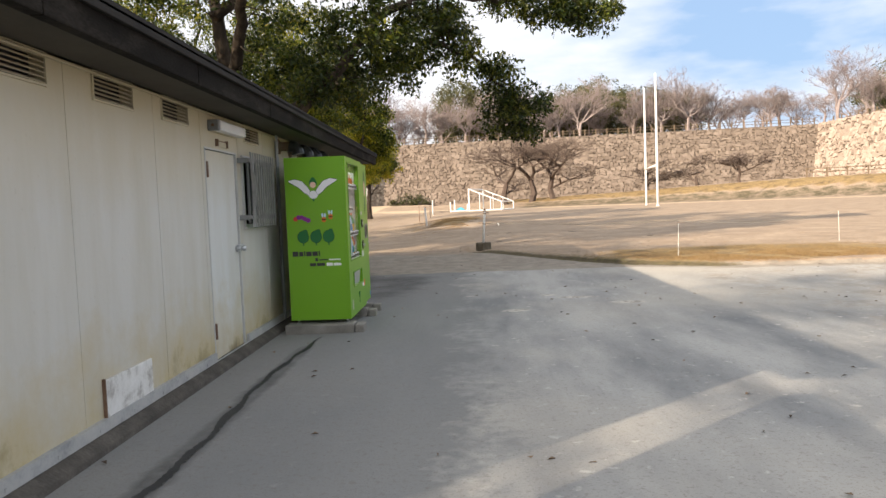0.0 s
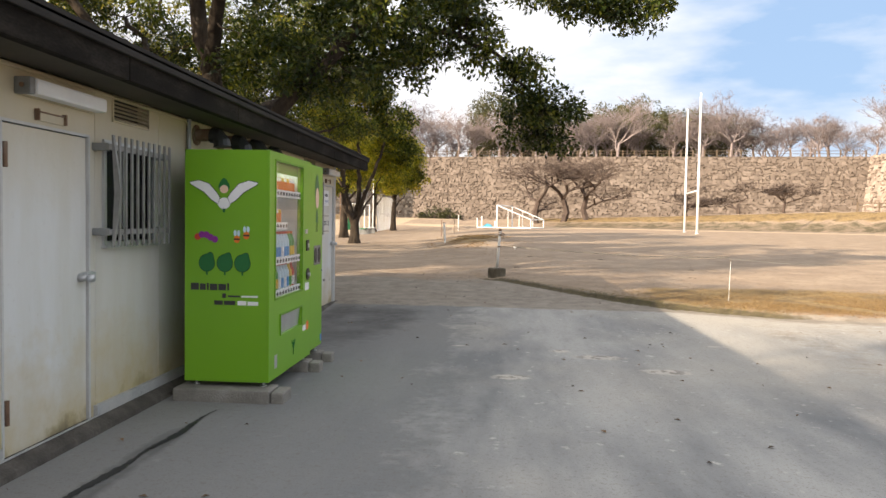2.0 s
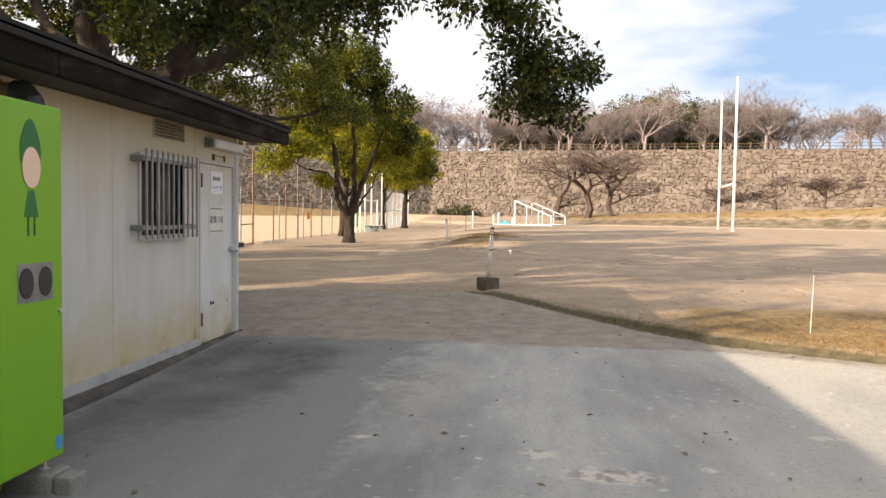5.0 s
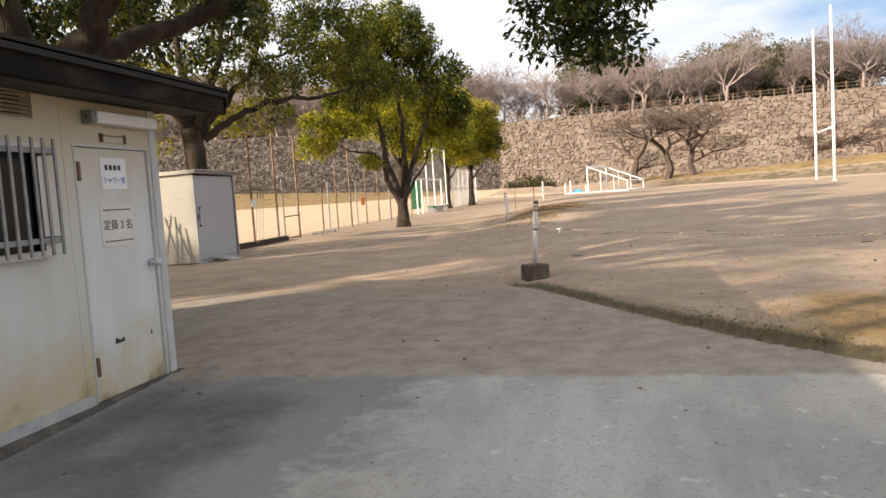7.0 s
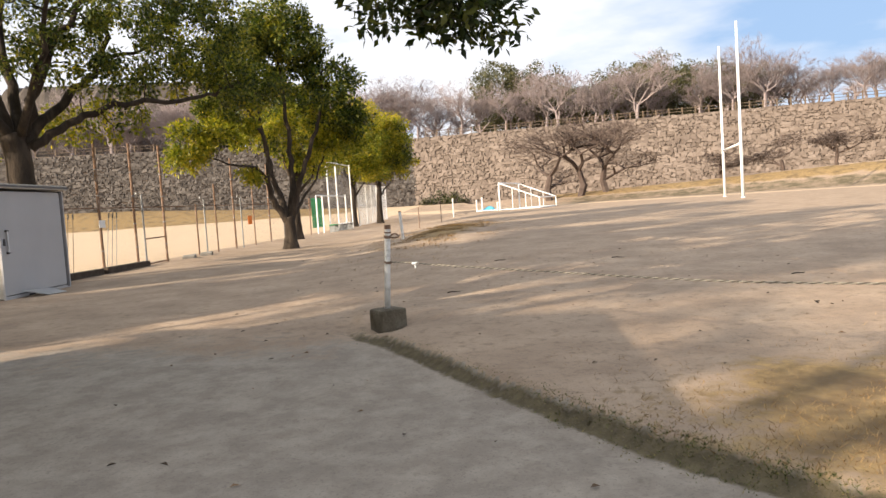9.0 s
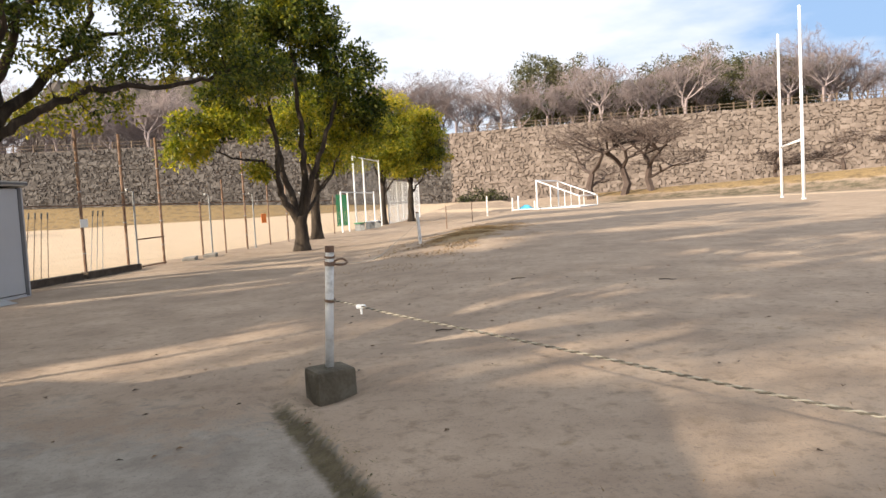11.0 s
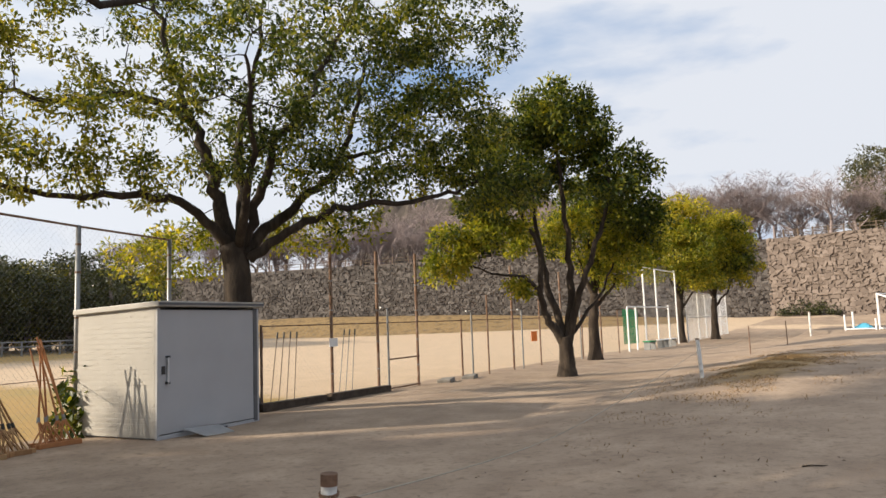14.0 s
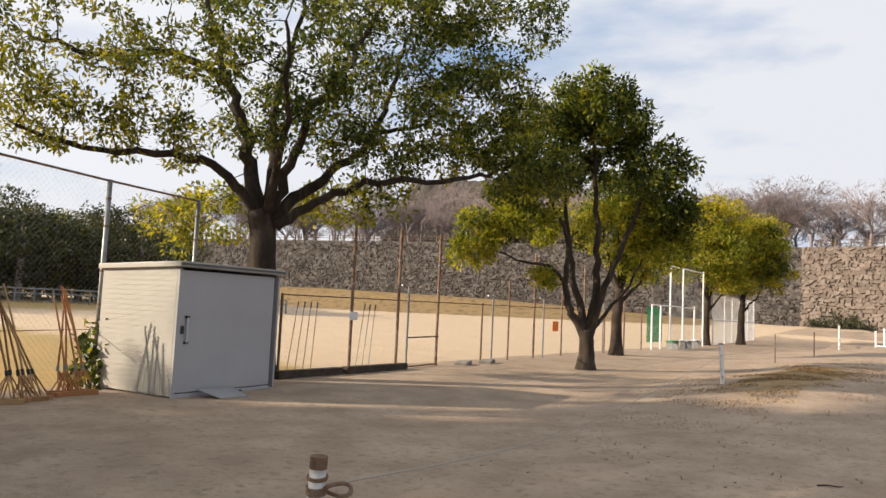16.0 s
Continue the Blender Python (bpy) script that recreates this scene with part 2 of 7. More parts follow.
M = dict(
    ground=ground_material(),
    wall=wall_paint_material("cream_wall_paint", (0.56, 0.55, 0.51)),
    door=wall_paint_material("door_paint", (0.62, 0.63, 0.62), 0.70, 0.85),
    fascia=material("weathered_fascia", [(0.005, 0.004, 0.0035), (0.012, 0.010, 0.008), (0.04, 0.034, 0.028)], 3.0, 0.95, spec=0.15, bump=0.2, stretch=(1, 0.7, 2)),
    roof=material("roof_sheet", [(0.018, 0.017, 0.016), (0.04, 0.036, 0.032)], 2.0, 0.9, spec=0.2),
    soffit=material("soffit_board", [(0.05, 0.043, 0.032), (0.09, 0.077, 0.058)], 2.0, 0.85),
    alu=material("aluminium", [(0.50, 0.51, 0.52), (0.62, 0.63, 0.64)], 6.0, 0.42, 0.75, 0.05),
    frame=material("pale_frame_paint", [(0.42, 0.42, 0.41), (0.56, 0.56, 0.54)], 5.0, 0.6),
    bar=material("dull_grille_metal", [(0.17, 0.165, 0.155), (0.27, 0.265, 0.255), (0.34, 0.33, 0.32)], 9.0, 0.55, 0.35, 0.1),
    skirt=material("grey_sheet_skirting", [(0.26, 0.265, 0.265), (0.40, 0.40, 0.39), (0.47, 0.46, 0.43)], 5.0, 0.7, 0.1, 0.1),
    galv=material("galvanised_steel", [(0.19, 0.195, 0.195), (0.31, 0.315, 0.315)], 7.0, 0.5, 0.6, 0.08),
    rusty=material("rusty_steel", [(0.10, 0.055, 0.035), (0.21, 0.13, 0.085), (0.30, 0.25, 0.21)], 6.0, 0.8, 0.3, 0.15),
    dark=material("dark_opening", [(0.012, 0.012, 0.013), (0.03, 0.03, 0.03)], 5.0, 0.6),
    black=material("black_plastic", [(0.02, 0.02, 0.02), (0.04, 0.04, 0.04)], 8.0, 0.45),
    pane=material("window_pane", [(0.008, 0.009, 0.010), (0.018, 0.020, 0.022)], 1.0, 0.22, spec=0.3),
    concrete=material("cast_concrete", [(0.12, 0.108, 0.092), (0.22, 0.205, 0.18), (0.31, 0.29, 0.26)], 4.0, 0.92, bump=0.5, bump_scale=60),
    dark_concrete=material("dark_wet_concrete", [(0.035, 0.03, 0.026), (0.075, 0.066, 0.056), (0.14, 0.125, 0.105)], 5.0, 0.9, bump=0.4, bump_scale=50),
    block=material("mossy_concrete", [(0.055, 0.045, 0.028), (0.12, 0.10, 0.07), (0.20, 0.18, 0.14)], 5.0, 0.95, bump=0.7, bump_scale=45),
    green=material("lime_green_paint", [(0.150, 0.345, 0.010), (0.168, 0.375, 0.013)], 1.5, 0.34, fine=0.1, spec=0.5),
    green_edge=material("dark_lime_edge", [(0.11, 0.26, 0.01), (0.13, 0.29, 0.012)], 2.0, 0.4),
    darkprint=material("deep_green_print", [(0.006, 0.05, 0.014), (0.01, 0.065, 0.02)], 3.0, 0.45),
    leafgreen=material("dark_green_print", [(0.012, 0.12, 0.03), (0.02, 0.15, 0.04)], 3.0, 0.4),
    white=material("white_paint", [(0.74, 0.74, 0.73), (0.83, 0.83, 0.82)], 5.0, 0.45, fine=0.3),
    oldwhite=material("worn_white_paint", [(0.32, 0.30, 0.27), (0.66, 0.65, 0.62), (0.74, 0.73, 0.71)], 9.0, 0.6, bump=0.2, spread=0.2),
    paper=material("paper", [(0.72, 0.72, 0.70), (0.80, 0.80, 0.79)], 6.0, 0.8),
    oldpaper=material("aged_paper", [(0.60, 0.58, 0.51), (0.68, 0.66, 0.60)], 6.0, 0.8),
    ink=material("black_ink", [(0.02, 0.02, 0.02), (0.05, 0.05, 0.05)], 8.0, 0.6),
    blueink=material("blue_ink", [(0.02, 0.08, 0.30), (0.03, 0.11, 0.36)], 8.0, 0.6),
    purple=material("purple_print", [(0.20, 0.02, 0.22), (0.26, 0.03, 0.27)], 8.0, 0.45),
    orange=material("orange_print", [(0.70, 0.17, 0.02), (0.78, 0.22, 0.03)], 8.0, 0.45),
    paleblue=material("pale_blue_print", [(0.50, 0.66, 0.74), (0.58, 0.72, 0.80)], 8.0, 0.45),
    skin=material("pale_print", [(0.72, 0.50, 0.36), (0.78, 0.56, 0.42)], 8.0, 0.45),
    red=material("red_label", [(0.50, 0.05, 0.03), (0.58, 0.07, 0.04)], 8.0, 0.4),
    drinkblue=material("blue_label", [(0.05, 0.22, 0.52), (0.10, 0.32, 0.62)], 12.0, 0.35),
    drinkgreen=material("green_label", [(0.05, 0.26, 0.06), (0.10, 0.36, 0.08)], 12.0, 0.35),
    yellow=material("yellow_label", [(0.70, 0.42, 0.04), (0.78, 0.52, 0.08)], 12.0, 0.4),
    shed_front=material("grey_shed_sheet", [(0.34, 0.34, 0.345), (0.39, 0.39, 0.395)], 1.2, 0.5, fine=0.2),
    shed_side=material("cream_shed_sheet", [(0.36, 0.34, 0.30), (0.41, 0.39, 0.345)], 1.2, 0.55, fine=0.2),
    shed_dark=material("shed_edge", [(0.075, 0.075, 0.08), (0.12, 0.12, 0.125)], 3.0, 0.5),
    bark=material("camphor_bark", [(0.014, 0.010, 0.007), (0.036, 0.026, 0.018), (0.08, 0.06, 0.042)], 6.0, 0.95, bump=1.0, bump_scale=30, stretch=(1, 1, 0.3)),
    greybark=material("grey_bark", [(0.20, 0.162, 0.156), (0.33, 0.275, 0.268)], 2.0, 0.95),
    cherrybark=material("cherry_bark", [(0.05, 0.036, 0.03), (0.12, 0.088, 0.074)], 2.0, 0.95),
    leaf=foliage("camphor_leaves", (0.012, 0.024, 0.005), (0.048, 0.072, 0.010), (0.22, 0.22, 0.03)),
    leafy=foliage("yellowing_leaves", (0.058, 0.085, 0.010), (0.165, 0.185, 0.02), (0.38, 0.33, 0.042), 0.5),
    # camphor leaf copy, darkened to hold the shade over the hut roof
    shadeleaf=foliage("shaded_camphor_leaves", (0.008, 0.017, 0.004), (0.026, 0.043, 0.007), (0.115, 0.12, 0.02), 0.3),
    leafgold=foliage("golden_green_leaves", (0.10, 0.118, 0.013), (0.26, 0.25, 0.027), (0.46, 0.38, 0.05), 0.5),
    leafm=foliage("olive_leaves", (0.045, 0.058, 0.010), (0.12, 0.13, 0.02), (0.28, 0.25, 0.042), 0.45),
    farleaf=foliage("far_leaves", (0.012, 0.019, 0.008), (0.038, 0.047, 0.016), (0.10, 0.10, 0.032), 0.15),
    hillleaf=foliage("hill_leaves", (0.035, 0.038, 0.018), (0.075, 0.076, 0.032), (0.15, 0.135, 0.06), 0.15),
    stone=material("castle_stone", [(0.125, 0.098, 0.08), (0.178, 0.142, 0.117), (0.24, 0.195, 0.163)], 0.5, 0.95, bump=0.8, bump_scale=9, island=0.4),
    # castle stone again, its colours raised to carry the bastion side's sunlight
    stone_lit=material("lit_castle_stone", [(0.20, 0.155, 0.125), (0.32, 0.26, 0.215), (0.42, 0.35, 0.30)], 0.5, 0.95, bump=0.8, bump_scale=9, island=0.4),
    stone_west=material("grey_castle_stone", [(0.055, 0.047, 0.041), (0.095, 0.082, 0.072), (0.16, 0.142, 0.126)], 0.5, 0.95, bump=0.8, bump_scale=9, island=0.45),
    stone_single=material("castle_stone_single", [(0.125, 0.098, 0.08), (0.178, 0.142, 0.117), (0.24, 0.195, 0.163)], 0.5, 0.95, bump=0.8, bump_scale=9, obrandom=0.4),
    brush_earth=material("brushy_earth", [(0.05, 0.041, 0.034), (0.085, 0.07, 0.058), (0.12, 0.10, 0.082)], 0.6, 0.95, bump=0.6, bump_scale=3),
    mortar=material("earth_between_stones", [(0.105, 0.082, 0.066), (0.16, 0.126, 0.102)], 2.0, 0.95),
    wood=material("weathered_wood", [(0.11, 0.08, 0.055), (0.22, 0.165, 0.115)], 4.0, 0.9, bump=0.4, stretch=(1, 1, 0.2)),
    rotten=material("rotten_timber", [(0.025, 0.018, 0.013), (0.06, 0.045, 0.033), (0.11, 0.085, 0.065)], 6.0, 0.95, bump=0.6),
    rakewood=material("rake_bamboo", [(0.20, 0.10, 0.04), (0.36, 0.20, 0.085), (0.44, 0.29, 0.14)], 5.0, 0.7, obrandom=0.5),
    redwood=material("orange_rake_wood", [(0.30, 0.12, 0.045), (0.42, 0.19, 0.07)], 5.0, 0.7),
    darkrope=material("dark_rope_fibre", [(0.09, 0.078, 0.06), (0.17, 0.15, 0.12)], 60.0, 0.9, bump=0.5, bump_scale=120),
    rope=material("rope_fibre", [(0.28, 0.25, 0.20), (0.44, 0.40, 0.33)], 60.0, 0.9, bump=0.5, bump_scale=120),
    wire=material("fence_wire", [(0.20, 0.20, 0.20), (0.32, 0.32, 0.32)], 10.0, 0.5, 0.6),
    straw=material("dry_grass", [(0.14, 0.085, 0.036), (0.25, 0.155, 0.065), (0.35, 0.235, 0.105)], 1.0, 0.9, island=0.7),
    mossgrass=material("green_grass", [(0.05, 0.07, 0.02), (0.13, 0.13, 0.04), (0.24, 0.19, 0.08)], 1.0, 0.9, island=0.7),
    litter=material("fallen_leaves", [(0.05, 0.03, 0.018), (0.12, 0.075, 0.04), (0.20, 0.12, 0.06)], 1.0, 0.8, island=0.8),
    earth=material("terrace_earth", [(0.12, 0.09, 0.055), (0.22, 0.165, 0.10)], 0.3, 0.95, bump=0.3),
    office=material("office_wall", [(0.24, 0.25, 0.27), (0.30, 0.31, 0.33)], 0.2, 0.8),
    netgreen=material("green_net", [(0.03, 0.20, 0.09), (0.05, 0.27, 0.12)], 3.0, 0.8),
    tarp=material("blue_tarp", [(0.05, 0.28, 0.42), (0.10, 0.38, 0.52)], 2.0, 0.6),
    patch=material("worn_apron_patch", [(0.30, 0.29, 0.275), (0.42, 0.40, 0.36), (0.50, 0.47, 0.42)], 6.0, 0.95, bump=0.6, bump_scale=50),
    glass=glass_material(),
)
tube_light = bpy.data.materials.new("tube_light")
tube_light.use_nodes = True
tube_light.node_tree.nodes["Principled BSDF"].inputs["Emission Color"].default_value = (0.95, 1.0, 1.0, 1)
tube_light.node_tree.nodes["Principled BSDF"].inputs["Emission Strength"].default_value = 7.0


# ---- mesh helpers ----
class Mesh:
    """Collects boxes, tubes and faces into one mesh."""

    def __init__(self):
        self.v, self.f = [], []

    def add(self, verts, faces):
        o = len(self.v)
        self.v.extend(verts)
        self.f.extend(tuple(o + i for i in f) for f in faces)
        return self

    def box(self, x0, x1, y0, y1, z0, z1):
        v = [(x, y, z) for z in (z0, z1) for y in (y0, y1) for x in (x0, x1)]
        return self.add(v, [(0, 2, 3, 1), (4, 5, 7, 6), (0, 1, 5, 4), (2, 6, 7, 3), (0, 4, 6, 2), (1, 3, 7, 5)])

    def tube(self, points, radii, sides=8, cap=True):
        pts = [Vector(p) for p in points]
        if isinstance(radii, (int, float)):
            radii = [radii] * len(pts)
        o = len(self.v)
        ref = None
        for i, p in enumerate(pts):
            d = (pts[min(i + 1, len(pts) - 1)] - pts[max(i - 1, 0)]).normalized()
            if ref is None:
                ref = Vector((1, 0, 0)) if abs(d.x) < 0.8 else Vector((0, 1, 0))
            a = (ref - d * ref.dot(d)).normalized()
            c = d.cross(a)
            ref = a
            for k in range(sides):
                w = 2 * math.pi * k / sides
                q = p + (a * math.cos(w) + c * math.sin(w)) * radii[i]
                self.v.append((q.x, q.y, q.z))
        for i in range(len(pts) - 1):
            for k in range(sides):
                k2 = (k + 1) % sides
                self.f.append((o + i * sides + k, o + i * sides + k2, o + (i + 1) * sides + k2, o + (i + 1) * sides + k))
        if cap:
            self.f.append(tuple(o + k for k in reversed(range(sides))))
            self.f.append(tuple(o + (len(pts) - 1) * sides + k for k in range(sides)))
        return self

    def lathe(self, profile, sides=14):
        o = len(self.v)
        for r, z in profile:
            for k in range(sides):
                w = 2 * math.pi * k / sides
                self.v.append((r * math.cos(w), r * math.sin(w), z))
        for i in range(len(profile) - 1):
            for k in range(sides):
                k2 = (k + 1) % sides
                self.f.append((o + i * sides + k, o + i * sides + k2, o + (i + 1) * sides + k2, o + (i + 1) * sides + k))
        self.f.append(tuple(o + k for k in reversed(range(sides))))
        self.f.append(tuple(o + (len(profile) - 1) * sides + k for k in range(sides)))
        return self

    def data(self, name, mat, bevel=0.0, smooth=False, weld=False):
        me = bpy.data.meshes.new(name)
        me.from_pydata(self.v, [], self.f)
        if weld:
            bm = bmesh.new()
            bm.from_mesh(me)
            bmesh.ops.remove_doubles(bm, verts=bm.verts, dist=0.0005)
            bm.to_mesh(me)
            bm.free()
        if bevel:
            bm = bmesh.new()
            bm.from_mesh(me)
            bmesh.ops.recalc_face_normals(bm, faces=bm.faces)
            sharp = [e for e in bm.edges if e.is_manifold and e.calc_face_angle(0) > 0.6]
            bmesh.ops.bevel(bm, geom=sharp, offset=bevel, segments=2, affect="EDGES", profile=0.6)
            bm.to_mesh(me)
            bm.free()
        me.materials.append(mat)
        if smooth:
            me.shade_smooth()
        me.update()
        return me


def thing(name, label, category, group="", kind="", at=(0, 0, 0), turn=0.0):
    """An empty at a thing's base, under which its parts hang."""
    ob = tagged(new(name), label, category, group, kind)
    ob.matrix_basis = pose(*at, 0, 0, turn)
    return ob


def part(name, mesh, mat, parent=None, label="", bevel=0.0, smooth=False):
    ob = new(name, mesh if isinstance(mesh, bpy.types.Mesh) else mesh.data(name, mat, bevel, smooth))
    if parent is not None:
        ob.parent = parent
    if label:
        ob["label"] = label
    return ob


def solid(name, mesh, mat, label, category, group="", kind="", bevel=0.0, smooth=False):
    return tagged(part(name, mesh, mat, None, "", bevel, smooth), label, category, group, kind)


def put(data, name, parent, at, rz=0.0, scale=1.0):
    """One more object on an existing mesh, as a part."""
    ob = new(name, data)
    ob.parent = parent
    ob.matrix_basis = pose(*at, 0, 0, rz) @ Matrix.Diagonal((scale, scale, scale, 1))
    return ob


def step(a, b, x):
    t = np.clip((x - a) / (b - a), 0, 1)
    return t * t * (3 - 2 * t)

# ---- the ground ----
# field edge: from far left of the pitch to the turf by the apron
EDGE = [(-1.0, 60.0), (-0.4, 45.0), (0.2, 33.5), (1.2, 25.0), (2.35, 19.5), (4.0, 16.95), (4.76, 15.9), (5.5, 15.1), (7.0, 14.35), (10.0, 14.0), (60.0, 12.5)]
WALL_L, WALL_C, WALL_K = (-110.0, 71.0), (-9.0, 101.5), (47.6, 95.2)
BASTION = [WALL_K, (48.9, 79.4), (84.0, 66.0)]
BANK_L, BANK_C, BANK_R = (-110.0, 69.6), (-9.0, 104.0), (60.0, 72.6)     # foot of the grass banks


def edge_distance(x, y):
    """How far a place lies inside the pitch (positive) from its edge."""
    best = np.full(np.shape(x), 1e9)
    sign = np.zeros(np.shape(x))
    for (ax, ay), (bx, by) in zip(EDGE, EDGE[1:]):
        dx, dy = bx - ax, by - ay
        t = np.clip(((x - ax) * dx + (y - ay) * dy) / (dx * dx + dy * dy), 0, 1)
        ex, ey = x - ax - t * dx, y - ay - t * dy
        d = np.hypot(ex, ey)
        s = np.sign(dx * ey - dy * ex)
        sign = np.where(d < best, s, sign)
        best = np.minimum(best, d)
    return best * sign


def line_distance(x, y, a, b):
    dx, dy = b[0] - a[0], b[1] - a[1]
    return ((x - a[0]) * dy - (y - a[1]) * dx) / math.hypot(dx, dy)


def height(x, y):
    """Height of the ground."""
    x, y = np.asarray(x, float), np.asarray(y, float)
    lane = np.interp(y, [-50, 12, 19, 25, 33, 45, 60, 75, 100, 110], [0, 0, 0.17, 0.19, 0.24, 0.33, 0.40, 0.7, 1.7, 1.8])
    pitch = np.interp(y, [-50, 14, 17, 20, 34, 48, 52, 70, 100], [0.10, 0.13, 0.22, 0.27, 0.55, 0.72, 0.80, 0.86, 1.0])
    inside = edge_distance(x, y)
    w = step(21.6, 19.6, y)
    k = step(-0.06, 0.09, inside) * w + step(-3.0, 3.5, inside) * (1 - w)
    z = lane + (pitch - lane) * np.clip(k, 0, 1)
    bump = np.exp(-(((x - 1.5) / 1.3) ** 2 + ((y - 37.0) / 5.5) ** 2))
    z = z + 0.16 * bump
    z = z - 0.13 * np.exp(-(((x - 2.66) / 0.34) ** 2 + ((y - 19.6) / 0.5) ** 2))
    left = step(-7.0, -70.0, x)
    z = z + left * np.where(y < 75, 0.75, 0.4)
    dr = line_distance(x, y, BANK_C, BANK_R)     # in front of the right wall: positive
    dl = line_distance(x, y, BANK_L, BANK_C)
    top_r = np.interp(x, [-9, 6, 20, 35, 46, 60], [1.5, 1.75, 2.2, 2.85, 3.0, 3.0])
    bank_r = step(17.0, 9.0, dr) * step(-14, 6, x)
    z = z + (np.maximum(top_r - z, 0)) * bank_r
    top_l = np.interp(x, [-110, -60, -40, -18, -9], [3.9, 3.7, 3.2, 2.0, 1.6])
    bank_l = step(11.0, 2.5, dl) * step(-8, -14, x)
    z = z + (np.maximum(top_l - z, 0)) * bank_l
    return z


def zat(x, y):
    return float(height(x, y))


def build_ground():
    def axis(stops):
        out = []
        for (a, b, s) in stops:
            out.extend(np.arange(a, b, s))
        return np.array(out + [stops[-1][1]])
    xs = axis([(-1500, -200, 130), (-200, -60, 14), (-60, -14, 2.0), (-14, -1, 0.5), (-1, 2, 0.11), (2, 8, 0.055), (8, 12, 0.11), (12, 30, 0.6), (30, 80, 2.0), (80, 240, 16), (240, 1500, 126)])
    ys = axis([(-1500, -100, 140), (-100, -6, 4), (-6, 3, 0.5), (3, 14, 0.11), (14, 20.5, 0.055), (20.5, 21.5, 0.11), (21.5, 36, 0.3), (36, 60, 0.8), (60, 110, 1.0), (110, 230, 12), (230, 2500, 227)])
    X, Y = np.meshgrid(xs, ys)
    Z = height(X, Y)
    rng = np.random.default_rng(3)
    Z = Z + rng.normal(0, 0.0035, Z.shape) * (Y > 14.5)
    nx, ny = len(xs), len(ys)
    co = np.stack([X, Y, Z], -1).reshape(-1, 3)
    i = (np.arange(ny - 1)[:, None] * nx + np.arange(nx - 1)[None]).ravel()
    quads = np.stack([i, i + 1, i + nx + 1, i + nx], 1)
    me = bpy.data.meshes.new("ground")
    me.from_pydata(co.tolist(), [], quads.tolist())
    inside = edge_distance(X, Y)
    dr = line_distance(X, Y, BANK_C, BANK_R)
    dl = line_distance(X, Y, BANK_L, BANK_C)
    concrete = step(15.1, 14.3, Y) * step(0.15, -0.5, inside) * np.interp(X, [4.6, 6.5, 12], [1.0, 0.62, 0.5])
    moss_brown = np.exp(-((inside + 0.03) / 0.10) ** 2) * step(13.5, 14.5, Y) * step(20.5, 19.0, Y) * np.interp(X, [2, 4, 5.4, 6.5, 9], [0.6, 0.8, 1.0, 0.85, 0.3])
    turf = np.exp(-(((X - 8.2) / 3.2) ** 2 + ((Y - 15.9) / 1.6) ** 2)) * (inside > 0) * 1.25
    turf = np.maximum(turf, np.exp(-(((X - 5.9) / 0.7) ** 2 + ((Y - 16.7) / 0.9) ** 2)) * (inside > 0.1) * 0.75)
    turf = np.maximum(turf, np.exp(-(((X - 1.5) / 1.3) ** 2 + ((Y - 37.0) / 6.0) ** 2)) * 0.85)
    turf = np.maximum(turf, step(13.5, 12.2, dr) * step(8.5, 10.0, dr) * step(2, 10, X) * 0.8)
    # the same dark brown tone draws the grey-brown band low on the bank
    moss_brown = np.maximum(moss_brown, step(17.5, 16.2, dr) * step(12.0, 13.2, dr) * step(2, 10, X) * 0.56)
    turf = np.maximum(turf, step(13, 9, dl) * (X < -14) * 0.9)
    turf = np.maximum(turf, np.exp(-(((X - 40) / 30) ** 2 + ((Y - 14.5) / 1.2) ** 2)) * 0.9)
    lawn = np.maximum(step(-0.2, 0.8, inside) * 0.22 * step(60, 45, Y), step(-7.6, -8.3, X) * step(34, 27, Y - 0.12 * X * 0))
    lawn = np.maximum(lawn, step(-30, -50, X) * step(60, 45, Y))
    pale = step(-7.2, -8.5, X) * step(26, 31, Y) * 0.95
    pale = np.maximum(pale, (np.exp(-((dr - 7.6) / 1.6) ** 2) + np.exp(-((dr - 20.5) / 3.0) ** 2)) * step(-12, -4, X) * 0.95)
    # stains, and added darkening at the hut and machine foot in place of shade
    damp_shaded = np.exp(-(((X - 0.60) / 0.12) ** 2)) * step(8.6, 7.6, Y) * 0.72 + np.exp(-(((X - 0.9) / 0.8) ** 2 + ((Y - 14.0) / 0.9) ** 2)) * 0.40 + np.exp(-(((X - 0.75) / 0.5) ** 2 + ((Y - 8.5) / 0.25) ** 2)) * 0.4 + np.exp(-(((X - 1.15 - 0.12 * (Y - 12.8)) / 0.6) ** 2 + ((Y - 12.4) / 2.0) ** 2)) * 0.62 + np.exp(-((X - 0.3) / 0.35) ** 2) * (Y < 15.2) * (Y > 9.0) * 0.38
    chip = np.zeros_like(X)
    for cx, cy, rx, ry in ((2.88, 9.88, 0.24, 0.13), (3.82, 10.98, 0.34, 0.15), (4.34, 10.31, 0.34, 0.15), (3.42, 11.31, 0.16, 0.10), (2.3, 11.5, 0.14, 0.06), (5.3, 11.9, 0.2, 0.08)):
        chip = np.maximum(chip, 0.85 * np.exp(-(((X - cx) / rx) ** 2 + ((Y - cy) / ry) ** 2)))
    dusty = step(22, 16, Y) * (inside < 0.05) * step(-4.5, -1.5, X)
    # grey concrete stain, deepened towards the hut to carry its shade
    worn_shaded = step(3.6, 1.2, X) * 0.9
